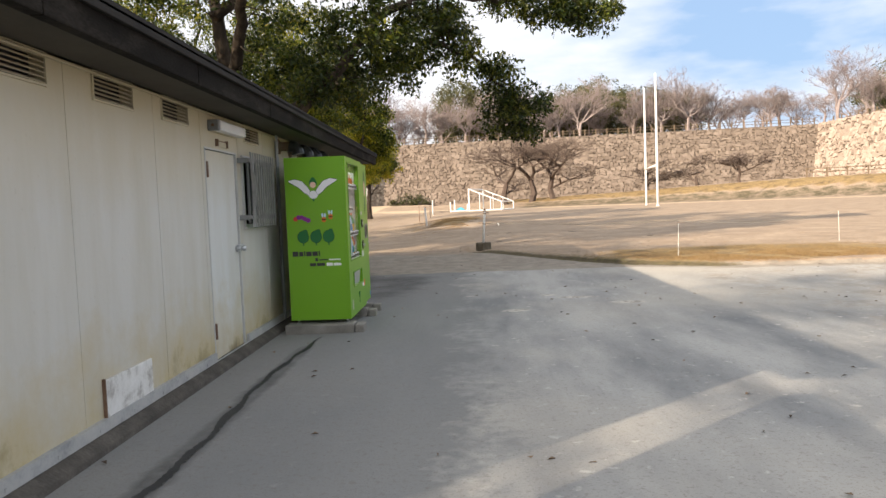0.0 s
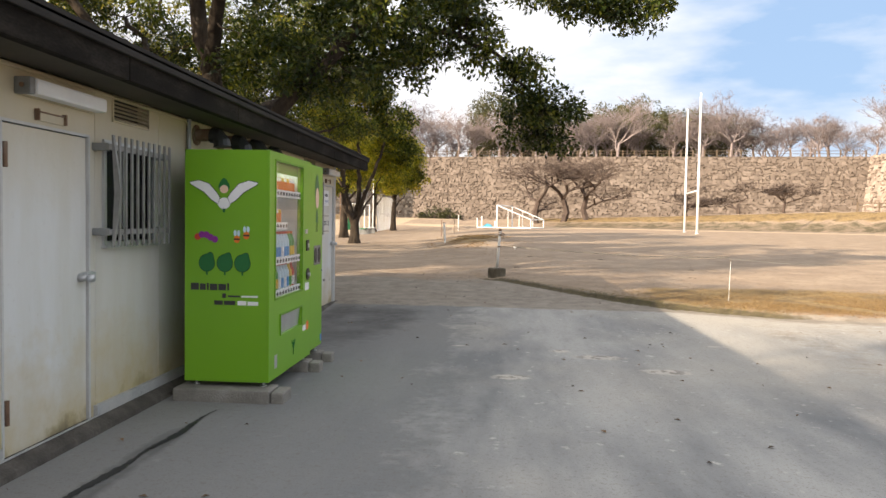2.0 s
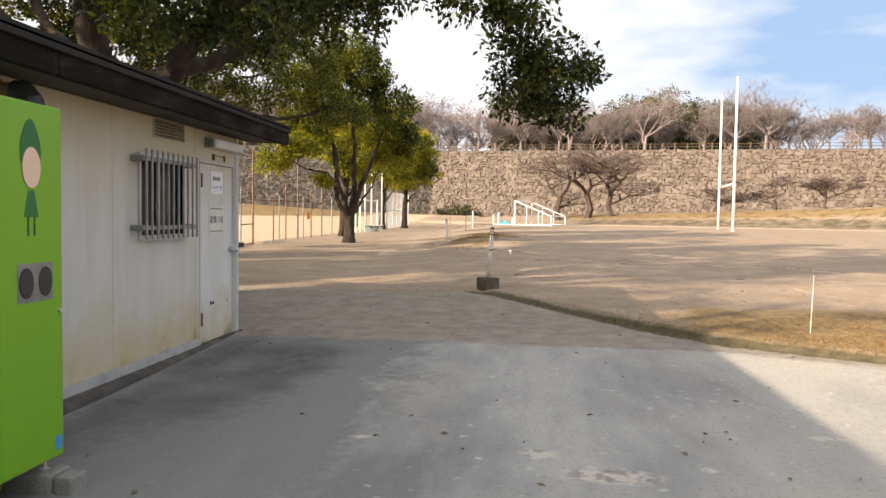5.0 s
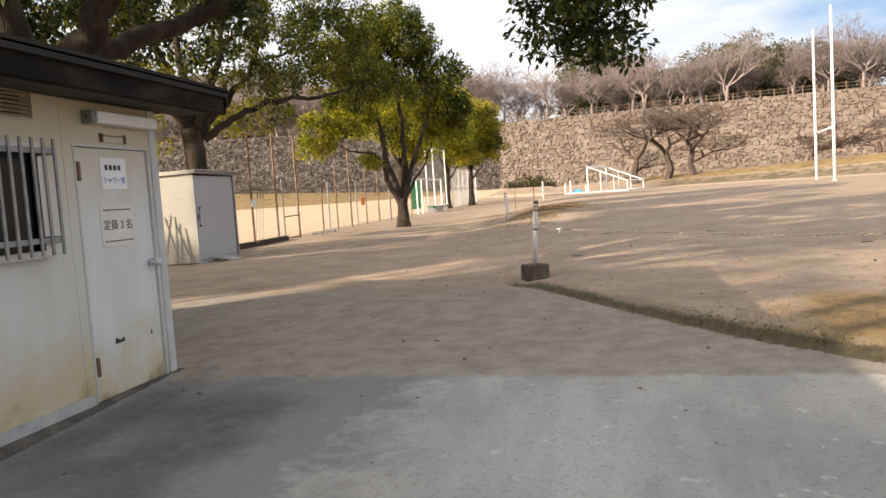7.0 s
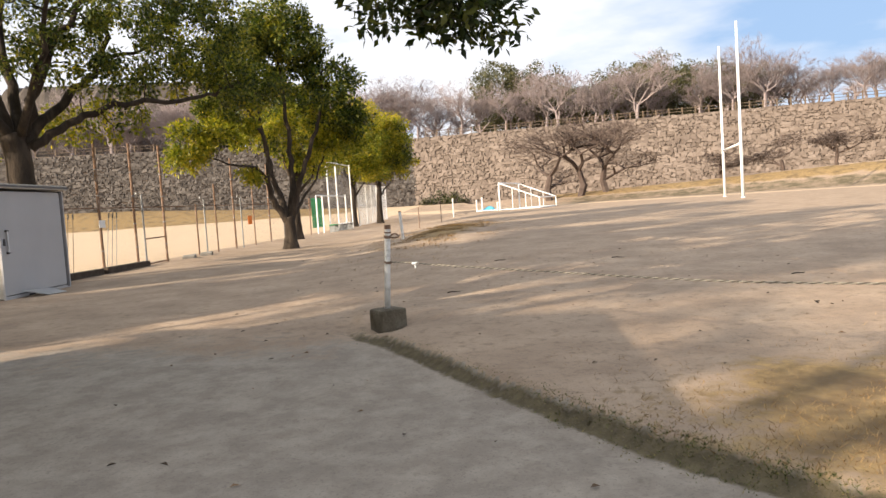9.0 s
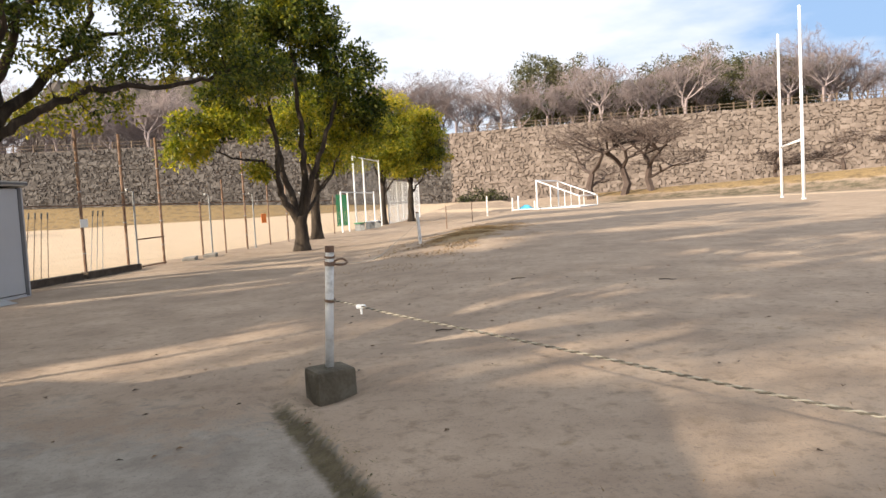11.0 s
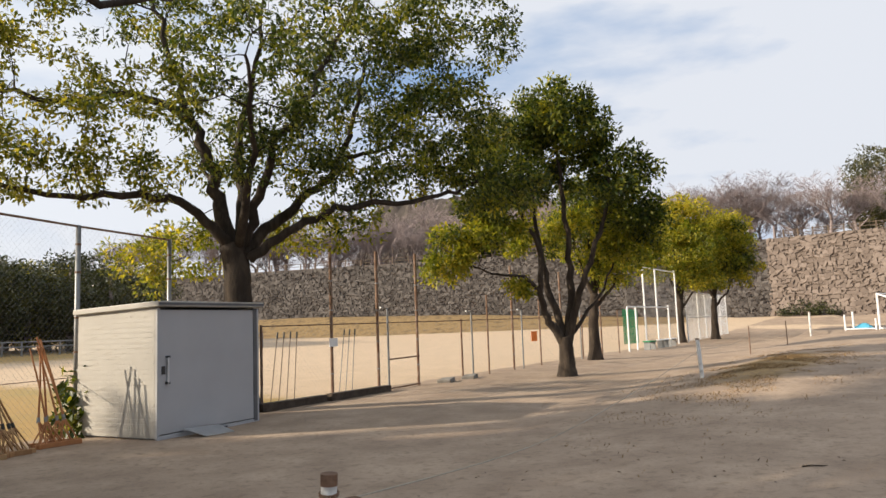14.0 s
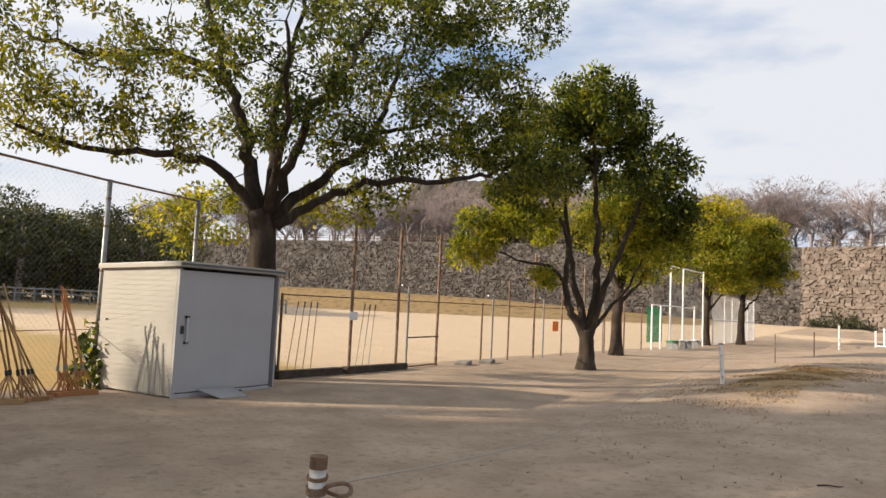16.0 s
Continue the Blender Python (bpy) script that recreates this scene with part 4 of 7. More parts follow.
    part("slot_rim", Mesh().box(x1, x1 + 0.01, sy0 - 0.012, sy1 + 0.012, sz1, sz1 + 0.014).box(x1, x1 + 0.01, sy0 - 0.012, sy0, sz0, sz1).box(x1, x1 + 0.01, sy1, sy1 + 0.012, sz0, sz1), M["green_edge"], door)
    part("coin_slot", Mesh().box(x1, x1 + 0.014, 9.79, 9.87, 1.14, 1.24), M["black"], door, bevel=0.004)
    part("coin_slot_plate", Mesh().box(x1 + 0.014, x1 + 0.018, 9.815, 9.85, 1.17, 1.21), M["alu"], door)
    part("bill_slot", Mesh().box(x1, x1 + 0.008, 9.75, 9.83, 1.30, 1.34), M["alu"], door)
    part("coin_return", Mesh().tube([(x1, 9.85, 0.92), (x1 + 0.012, 9.85, 0.92)], 0.055, 16), M["black"], door)
    part("return_knob", Mesh().tube([(x1 + 0.012, 9.845, 0.915), (x1 + 0.03, 9.845, 0.915)], 0.018, 10), M["alu"], door)
    part("price_label", Mesh().box(x1, x1 + 0.002, 9.77, 9.90, 0.77, 0.84), M["paper"], door)
    part("sticker", Mesh().box(x1, x1 + 0.002, 9.70, 9.81, 0.40, 0.45), M["paper"], vm)
    part("sticker", Mesh().tube([(x1, 9.86, 0.435), (x1 + 0.002, 9.86, 0.435)], 0.045, 14), M["orange"], vm)
    part("sticker", Mesh().box(x1, x1 + 0.002, 8.86, 8.93, 0.22, 0.33), M["alu"], vm)
    part("sticker", Mesh().box(x1 - 0.004, x1 - 0.002, 10.37, 10.42, 0.20, 0.27), M["drinkblue"], vm)
    part("lock", Mesh().tube([(x1 - 0.004, 10.41, 0.92), (x1 + 0.008, 10.41, 0.92)], 0.012, 10), M["alu"], vm)
    # bin mouths and printed shapes of the side cabinet
    for y in (10.16, 10.30):
        part("bin_mouth", Mesh().add([(x1 - 0.002 + 0.004 * k, y + 0.05 * math.cos(a), 1.08 + 0.075 * math.sin(a)) for k in (0, 1) for a in np.linspace(0, 2 * math.pi, 17)[:-1]],
                                     [tuple(range(16, 32))] + [(i, (i + 1) % 16, 16 + (i + 1) % 16, 16 + i) for i in range(16)]), M["black"], vm)

    def disc(name, cx, cy, rx, ry, mat, plane, lift, tip=0.0):
        pts = []
        for a in np.linspace(0, 2 * math.pi, 25)[:-1]:
            r = 1.0 + tip * max(0.0, math.cos(a - math.pi / 2)) ** 8
            u, v = cx + rx * math.cos(a) * r, cy + ry * math.sin(a) * r
            pts.append((u, ya - lift, v) if plane == "side" else (x1 - 0.004 + lift, u, v))
        m = Mesh().add(pts, [tuple(range(24)) if plane != "side" else tuple(range(24))])
        part(name, m, mat, vm)

    disc("print_oval", 10.20, 1.72, 0.075, 0.12, M["leafgreen"], "front", 0.003, 0.3)
    disc("print_oval", 10.205, 1.64, 0.066, 0.10, M["skin"], "front", 0.004)
    part("print_stem", Mesh().add([(x1 - 0.002, 10.185, 1.53), (x1 - 0.002, 10.225, 1.53), (x1 - 0.002, 10.255, 1.40), (x1 - 0.002, 10.15, 1.40)], [(0, 3, 2, 1)]), M["leafgreen"], vm)
    for u in (10.18, 10.225):
        part("print_stem", Mesh().box(x1 - 0.003, x1 - 0.0015, u - 0.005, u + 0.005, 1.31, 1.40), M["darkprint"], vm)
    part("bin_plate", Mesh().box(x1 - 0.004, x1 - 0.002, 10.10, 10.36, 0.985, 1.175), M["galv"], vm, "pale grey plate round the bin mouths")
    # printed shapes on the end panel
    for s in (-1, 1):
        pts = [(0.565 + s * u, ya - 0.003, v) for u, v in ((0.03, 1.595), (0.05, 1.545), (0.10, 1.575), (0.16, 1.635), (0.265, 1.695), (0.275, 1.715), (0.20, 1.73), (0.12, 1.705), (0.06, 1.64))]
        part("print_wing", Mesh().add(pts, [tuple(range(9))]), M["white"], vm)
        rim = Mesh().tube(pts + pts[:1], 0.0025, 4, cap=False)
        part("print_outline", rim, M["ink"], vm)
    disc("print_oval", 0.567, 1.55, 0.05, 0.045, M["white"], "side", 0.004)
    disc("print_oval", 0.567, 1.68, 0.045, 0.045, M["leafgreen"], "side", 0.004, 0.5)
    disc("print_oval", 0.567, 1.66, 0.034, 0.032, M["skin"], "side", 0.005)
    disc("print_oval", 0.567, 1.495, 0.012, 0.018, M["leafgreen"], "side", 0.004)
    for i, mat in enumerate(("red", "purple", "purple", "purple", "purple")):
        disc("print_dot", 0.355 + i * 0.035, 1.285 + 0.02 * math.sin(i * 1.1), 0.026, 0.026, M[mat], "side", 0.003 + 0.0005 * i)
    for u, v in ((0.672, 1.27), (0.748, 1.30)):
        disc("print_dot", u, v, 0.026, 0.030, M["orange"], "side", 0.003)
        for k in (-0.014, 0.014):
            disc("print_dot", u + k, v + 0.048, 0.012, 0.024, M["paleblue"], "side", 0.004)
        part("print_bar", Mesh().box(u - 0.024, u + 0.024, ya - 0.0045, ya - 0.004, v - 0.006, v + 0.006), M["ink"], vm)
    for u in (0.43, 0.575, 0.717):
        rim = [(u + 0.064 * math.cos(a) * (1 + 0.35 * max(0.0, math.cos(a - 1.1)) ** 16), ya - 0.003, 1.08 + 0.068 * math.sin(a) * (1 + 0.35 * max(0.0, math.cos(a - 1.1)) ** 16)) for a in np.linspace(0, 2 * math.pi, 41)[:-1]]
        part("print_leaf", Mesh().add(rim, [tuple(range(40))]), M["leafgreen"], vm)
        part("print_outline", Mesh().tube(rim + rim[:1], 0.002, 4, cap=False), M["darkprint"], vm)
        part("print_stem", Mesh().box(u - 0.007, u + 0.007, ya - 0.003, ya - 0.0015, 0.985, 1.015), M["leafgreen"], vm)
    # maker's name as plain bars
    for a, b, z, h, mat in ((0.30, 0.365, 0.865, 0.055, "ink"), (0.375, 0.42, 0.865, 0.05, "ink"), (0.43, 0.445, 0.865, 0.055, "ink"), (0.455, 0.515, 0.865, 0.05, "ink"), (0.525, 0.585, 0.865, 0.05, "ink"), (0.595, 0.61, 0.865, 0.055, "ink"),
                            (0.555, 0.585, 0.805, 0.035, "ink"), (0.60, 0.70, 0.812, 0.014, "ink"), (0.71, 0.84, 0.812, 0.014, "white"),
                            (0.49, 0.56, 0.75, 0.034, "ink"), (0.57, 0.66, 0.75, 0.034, "ink"), (0.68, 0.75, 0.75, 0.034, "white"), (0.76, 0.845, 0.75, 0.03, "white")):
        part("print_bar", Mesh().box(a, b, ya - 0.003, ya - 0.0005, z, z + h), M[mat], vm)
    part("print_sprig", Mesh().tube([(x1 + 0.002, 9.40, 0.24), (x1 + 0.002, 9.40, 0.37)], 0.004, 5).tube([(x1 + 0.002, 9.40, 0.29), (x1 + 0.002, 9.36, 0.34), (x1 + 0.002, 9.35, 0.37), (x1 + 0.002, 9.39, 0.33)], 0.003, 5).tube([(x1 + 0.002, 9.40, 0.29), (x1 + 0.002, 9.44, 0.34), (x1 + 0.002, 9.45, 0.37), (x1 + 0.002, 9.41, 0.33)], 0.003, 5), M["leafgreen"], vm)
    foot = Mesh().lathe([(0.028, 0.0), (0.028, 0.006), (0.011, 0.010), (0.011, 0.045)], 10).data("foot", M["alu"])
    for x, y, z in ((0.32, 8.78, 0.10), (0.87, 8.78, 0.10), (0.87, 9.90, 0.10), (0.87, 10.36, 0.10), (0.32, 9.90, 0.10), (0.32, 10.36, 0.10)):
        put(foot, "foot", vm, (x, y, z))
    return vm


vending_machine()
for a, b, c, d in ((0.20, 1.14, 8.60, 8.86), (0.20, 1.13, 9.78, 9.97), (0.20, 1.13, 10.27, 10.44)):
    s = thing("concrete_block", "rough concrete footing block under a vending machine", "concrete block", "machine footings", at=(a, c, 0))
    part("block_body", Mesh().box(0, b - a - 0.17, 0, d - c, -0.02, 0.10), M["concrete"], s, bevel=0.012)
    part("block_end", Mesh().box(b - a - 0.162, b - a - 0.06, 0.014, d - c - 0.02, -0.02, 0.088), M["concrete"], s, bevel=0.014)


def bottle(cap_mat, label_mat, body_mat, tall):
    if tall:
        prof = [(0.026, 0), (0.030, 0.006), (0.030, 0.12), (0.028, 0.14), (0.014, 0.175), (0.013, 0.188)]
    else:
        prof = [(0.024, 0), (0.027, 0.006), (0.027, 0.112), (0.023, 0.122), (0.023, 0.125)]
    b = thing("drink_bottle" if tall else "drink_can", "small drinks bottle on a vending machine shelf" if tall else "small drinks can on a vending machine shelf", "bottle" if tall else "can", "machine drinks")
    part("body", Mesh().lathe(prof, 12), M[body_mat], b)
    b.scale = (1.24, 1.24, 1.24)
    part("label", Mesh().lathe([(0.0306 if tall else 0.0276, 0.035), (0.0306 if tall else 0.0276, 0.10)], 12), M[label_mat], b)
    part("cap", Mesh().lathe([(0.0135, 0.188), (0.0135, 0.206)] if tall else [(0.022, 0.125), (0.021, 0.128)], 10), M[cap_mat], b)
    return b


kinds = [bottle("white", "orange", "yellow", False), bottle("orange", "orange", "white", False), bottle("red", "drinkblue", "paleblue", True), bottle("red", "white", "paleblue", True),
         bottle("white", "drinkgreen", "yellow", True), bottle("red", "white", "red", True), bottle("orange", "yellow", "drinkgreen", True)]
rows = [(1.63, [1, 1, 0, 1, 1, 0, 1, 0, 1, 1]), (1.36, [1, 0, 1, 1, 0]), (1.07, [2, 2, 3, 2, 2, 3, 2, 2, 6, 6]), (0.80, [6, 4, 4, 6, 3, 2, 3, 2, 4, 5])]
used = set()
for z, row in rows:
    for i, k in enumerate(row):
        m = pose(0.93 - 0.10, 8.91 + i * 0.08, z, 0, 0, 30 * i)
        if k in used:
            copy_thing(kinds[k], m)
        else:
            kinds[k].matrix_basis = m @ Matrix.Diagonal((1.24, 1.24, 1.24, 1))
            used.add(k)


# ---- trees ----
def leaf_cloud(centres, radii, count, length, rng, flat=0.75):
    """Leaf blades round each centre: a folded rhombus each."""
    C = np.repeat(np.asarray(centres), count, axis=0)
    Rr = np.repeat(np.asarray(radii), count, axis=0)[:, None]
    n = len(C)
    off = rng.normal(0, 1, (n, 3))
    off /= np.linalg.norm(off, axis=1, keepdims=True)
    off *= rng.uniform(0.15, 1.0, (n, 1)) ** 0.5
    P = C + off * Rr * np.array([1, 1, flat])
    d = rng.normal(0, 1, (n, 3)) + off * 0.8 + np.array([0, 0, -0.25])
    d /= np.linalg.norm(d, axis=1, keepdims=True)
    up = rng.normal(0, 0.7, (n, 3)) + np.array([0, 0, 1.0])
    s = np.cross(d, up)
    s /= np.linalg.norm(s, axis=1, keepdims=True) + 1e-9
    nn = np.cross(s, d)
    L = length * rng.uniform(0.7, 1.25, (n, 1))
    W = L * 0.24
    V = np.stack([P, P + d * L * 0.5 + s * W + nn * W * 0.35, P + d * L, P + d * L * 0.5 - s * W + nn * W * 0.35], 1).reshape(-1, 3)
    i = np.arange(n) * 4
    F = np.concatenate([np.stack([i, i + 1, i + 2], 1), np.stack([i, i + 2, i + 3], 1)])
    return V, F


def raw_mesh(name, V, F, mat):
    me = bpy.data.meshes.new(name)
    V, F = np.asarray(V, np.float32), np.asarray(F, np.int32)
    me.vertices.add(len(V))
    me.vertices.foreach_set("co", V.ravel())
    me.loops.add(F.size)
    me.loops.foreach_set("vertex_index", F.ravel())
    me.polygons.add(len(F))
    me.polygons.foreach_set("loop_start", np.arange(len(F), dtype=np.int32) * F.shape[1])
    me.update(calc_edges=True)
    me.materials.append(mat)
    return me


def smooth_line(points, radii, n=5):
    """Points and radii along a rounded line through the given ones."""
    P = [Vector(p) for p in points]
    out, rad = [], []
    for i in range(len(P) - 1):
        p0, p1, p2, p3 = P[max(i - 1, 0)], P[i], P[i + 1], P[min(i + 2, len(P) - 1)]
        for k in range(n):
            t = k / n
            q = 0.5 * ((2 * p1) + (p2 - p0) * t + (2 * p0 - 5 * p1 + 4 * p2 - p3) * t * t + (3 * p1 - p0 - 3 * p2 + p3) * t ** 3)
            out.append(q)
            rad.append(radii[i] + (radii[i + 1] - radii[i]) * t)
    out.append(P[-1])
    rad.append(radii[-1])
    return out, rad


def tree(name, label, base, limbs, blobs, leaf_mats, per_clump=90, length=0.10, clump=0.5, seed=1, bark="bark", group="", wobble=0.05, slim=1.0, mixed=0.25):
    """Limbs are rounded lines given from the tree's base; clumps of leaves fill the blobs and are joined to the nearest limb by twigs."""
    rng = np.random.default_rng(seed)
    t = thing(name, label, "tree", group, at=base)
    nodes, noder = [], []
    wood = Mesh()
    for li, (pts, r0, r1) in enumerate(limbs):
        rr = [slim * r0 + slim * (r1 - r0) * (i / (len(pts) - 1)) ** 0.8 for i in range(len(pts))]
        P, Q = smooth_line(pts, rr)
        wob = wobble * (0.25 if li == 0 else 1.0)
        P = [p + Vector(rng.normal(0, wob * min(1, i * 0.2), 3)) for i, p in enumerate(P)]
        if li == 0:
            Q = [q * (1 + 0.5 * math.exp(-max(0.0, p.z) / 0.28)) for p, q in zip(P, Q)]
        m = Mesh().tube(P, Q, 10 if r0 > 0.1 else 7)
        part("trunk" if li == 0 else "limb", m, M[bark], t, smooth=True)
        nodes += [tuple(p) for p in P]
        noder += Q
    cents, rads, which = [], [], []
    for (c, r, n, mi) in blobs:
        o = rng.normal(0, 1, (n, 3))
        o /= np.linalg.norm(o, axis=1, keepdims=True)
        o *= rng.uniform(0.1, 1, (n, 1)) ** 0.42
        pts = np.array(c) + o * np.array(r)
        cents += pts.tolist()
        other = rng.integers(0, len(leaf_mats), n)
        which += np.where(rng.random(n) < mixed, other, mi).tolist()
    cents = np.array(cents)
    which = np.array(which)
    N = np.array(nodes)
    R = np.array(noder)
    dist = np.min(np.linalg.norm(cents[:, None] - N[None, ::3], axis=2), axis=1)
    for i in np.argsort(dist):
        c = cents[i]
        dd = np.linalg.norm(N - c, axis=1) + np.where(N[:, 2] > c[2] + 0.6, 0.8, 0) + np.where(R < 0.012, 0.35, 0)
        k = int(np.argmin(dd))
        a, ln = N[k], np.linalg.norm(N[k] - c)
        if ln < 0.05:
            continue
        ra = min(R[k] * 0.7, 0.010 + 0.011 * ln)
        mid1 = a + (c - a) * 0.35 + np.array([0, 0, 0.10 * ln]) + rng.normal(0, 0.07 * ln, 3)
        mid2 = a + (c - a) * 0.70 + np.array([0, 0, 0.08 * ln]) + rng.normal(0, 0.07 * ln, 3)
        wood.tube([a, mid1, mid2, c], [ra, ra * 0.75, ra * 0.5, 0.004], 4, cap=False)
        N = np.vstack([N, mid1, mid2, c])
        R = np.append(R, [ra * 0.75, ra * 0.5, 0.006])
        for _ in range(2):
            e = c + rng.normal(0, clump * 0.55, 3)
            wood.tube([mid2, (mid2 + e) / 2 + rng.normal(0, 0.05, 3), e], [0.006, 0.005, 0.002], 3, cap=False)
    part("fine_branching", wood, M[bark], t)
    for mi, mat in enumerate(leaf_mats):
        sel = cents[which == mi]
        if len(sel) == 0:
            continue
        rad = clump * rng.uniform(0.6, 1.25, len(sel))
        V, F = leaf_cloud(sel, rad, per_clump, length, rng)
        part("crown", raw_mesh("crown", V, F, M[mat]), None, t)
    return t


def local(u, v, z, R, F):
    return (u * R[0] + v * F[0], u * R[1] + v * F[1], z)


# big camphor behind the shed
Rt, Ft = (0.636, 0.772), (-0.772, 0.636)
L = lambda pts: [local(u, v, z, Rt, Ft) for u, v, z in pts]
big_limbs = [
    (L([(0, 0, -0.2), (0.05, 0, 1.4), (-0.05, 0, 2.8), (-0.15, 0, 3.5)]), 0.32, 0.27),
    (L([(-0.15, 0, 3.4), (-0.7, -0.3, 4.0), (-1.6, -0.6, 4.4), (-3.2, -0.8, 4.35), (-4.6, -0.9, 4.6)]), 0.144, 0.035),
    (L([(-0.2, 0, 3.4), (-0.45, 0.2, 4.6), (-0.6, 0.3, 5.4), (-1.1, 0.2, 6.3), (-2.2, 0, 6.7), (-3.3, -0.3, 6.4), (-4.6, -0.4, 6.5)]), 0.187, 0.035),
    (L([(-1.1, 0.2, 6.3), (-1.3, 0.5, 7.4), (-1.7, 0.6, 8.8), (-2.2, 0.4, 9.8)]), 0.101, 0.028),
    (L([(0.0, 0, 3.5), (0.05, 0.5, 4.8), (0.0, 0.9, 6.2), (0.4, 1.2, 7.6), (0.6, 1.3, 9.6)]), 0.158, 0.035),
    (L([(0.1, 0, 3.5), (0.35, -0.2, 4.5), (0.8, -0.6, 5.6), (1.6, -1.0, 7.0), (2.4, -1.2, 8.6)]), 0.144, 0.035),
    (L([(0.1, 0, 3.3), (0.7, 0.2, 4.0), (1.5, 0.6, 4.7), (2.4, 1.0, 5.7), (2.8, 1.3, 7.0), (3.1, 1.4, 8.4)]), 0.158, 0.035),
    (L([(0.2, -0.1, 3.2), (1.0, -0.4, 3.7), (2.0, -0.6, 4.2), (3.4, -0.5, 4.4), (4.8, -0.4, 4.7), (5.6, -0.4, 5.1)]), 0.122, 0.028),
    (L([(2.4, 1.0, 5.7), (3.4, 1.0, 6.0), (4.4, 0.8, 6.8)]), 0.065, 0.021),
    (L([(-0.1, 0.2, 3.5), (-0.4, 1.6, 4.8), (-0.9, 3.0, 6.2)]), 0.108, 0.028),
    (L([(0.0, -0.2, 3.5), (0.2, -1.6, 5.2), (0.1, -3.0, 6.6)]), 0.108, 0.028),
]
B = lambda c, r, n, mi=0: (local(*c, Rt, Ft), r, n, mi)
big_blobs = [B((-3.9, -0.3, 6.6), (2.0, 1.9, 1.5), 34, 2), B((-4.4, -0.8, 4.9), (1.9, 1.6, 0.6), 24, 2), B((-6.0, -0.4, 6.2), (1.7, 1.8, 1.5), 20, 2), B((-5.2, 0.0, 8.2), (2.0, 2.0, 1.4), 26, 2),
             B((2.4, -0.5, 5.6), (1.8, 2.0, 1.0), 34), B((0.6, -1.0, 5.2), (1.2, 1.6, 0.8), 12), B((3.6, 0.4, 5.0), (1.4, 1.4, 0.7), 22),
             B((-0.5, 0, 6.7), (2.2, 2.6, 1.2), 24), B((1.5, -1.5, 5.8), (1.6, 1.6, 1.0), 20), B((-1.5, -1.8, 6.0), (1.6, 1.5, 1.0), 16, 2),
             B((-1.8, 0.5, 8.8), (2.3, 2.3, 1.7), 40), B((0.8, 0.2, 9.4), (2.6, 2.8, 1.7), 58), B((2.9, 0.3, 7.8), (2.2, 2.3, 1.6), 72), B((4.6, 0.2, 6.2), (1.8, 1.8, 1.2), 75), B((4.9, 0.2, 8.6), (2.2, 2.2, 1.5), 75),
             B((5.6, -0.4, 4.9), (1.4, 1.2, 0.6), 34), B((1.7, 0.6, 3.9), (1.5, 1.3, 0.5), 22, 1), B((-2.2, -0.6, 4.9), (1.4, 1.3, 0.6), 20, 2), B((-0.3, 2.6, 6.6), (2, 1.6, 1.6), 22), B((0.2, -2.6, 7.4), (2.2, 1.6, 1.5), 26), B((-1.5, 2.2, 3.6), (1.9, 1.2, 0.8), 34, 1)]
tree("camphor_tree", "broad spreading camphor tree behind a grey shed", (-7.34, 27.9, 0.2), big_limbs, big_blobs, ["leaf", "leafy", "leafm"], 84, 0.125, 0.36, 11)

# forked tree beside the lane
Rt, Ft = (0.814, 0.581), (-0.581, 0.814)
fork_limbs = [
    (L([(0, 0, -0.2), (0.02, 0, 0.4), (0.02, 0, 0.8), (0.0, 0, 1.15)]), 0.22, 0.2),
    (L([(-0.05, 0, 0.95), (-0.45, -0.1, 1.6), (-0.68, -0.2, 2.4), (-0.70, -0.2, 3.8), (-1.4, -0.3, 5.2)]), 0.15, 0.04),
    (L([(-0.68, -0.2, 2.4), (-1.2, -0.5, 2.9), (-1.9, -0.7, 2.95), (-2.9, -0.8, 3.3)]), 0.07, 0.02),
    (L([(0.0, 0, 1.0), (-0.25, 0.3, 2.2), (-0.5, 0.5, 3.6), (-0.65, 0.5, 5.2), (-0.7, 0.4, 7.2)]), 0.14, 0.03),
    (L([(0.05, 0, 1.0), (0.28, 0.1, 2.3), (0.25, 0.1, 3.8), (0.1, 0, 6.0), (0.1, 0, 7.6)]), 0.16, 0.03),
    (L([(0.1, 0, 1.0), (0.45, -0.2, 2.4), (1.0, -0.4, 3.8), (1.4, -0.4, 5.2), (1.5, -0.4, 6.2)]), 0.13, 0.03),
    (L([(0.2, 0, 1.2), (0.9, 0.5, 1.9), (1.5, 0.8, 2.7), (2.0, 0.9, 3.8)]), 0.07, 0.02),
]
fork_blobs = [B((-0.1, 0, 8.0), (1.2, 1.2, 0.9), 40), B((0.5, -0.2, 7.1), (1.4, 1.5, 0.9), 40), B((-0.9, 0.2, 7.3), (1.2, 1.3, 0.8), 32), B((1.6, -0.3, 5.8), (1.2, 1.3, 0.9), 36), B((-1.9, -0.2, 6.3), (1.3, 1.3, 0.9), 34), B((0.0, 0.9, 6.0), (1.3, 0.9, 0.7), 22), B((-1.9, -0.4, 5.1), (1.3, 1.2, 0.6), 26),
              B((-2.5, -0.6, 4.2), (1.3, 1.2, 0.55), 30, 1), B((-3.3, -0.7, 3.3), (0.8, 0.8, 0.45), 16, 1), B((2.3, -0.2, 4.7), (0.9, 1.0, 0.8), 26), B((2.3, 0.5, 3.8), (0.9, 0.9, 0.6), 22, 1), B((1.0, 1.0, 4.7), (1.1, 0.8, 0.5), 14, 1), B((-0.6, 1.2, 4.2), (1.0, 0.8, 0.5), 12, 1), B((-1.4, -0.4, 2.6), (0.5, 0.5, 0.3), 5, 1)]
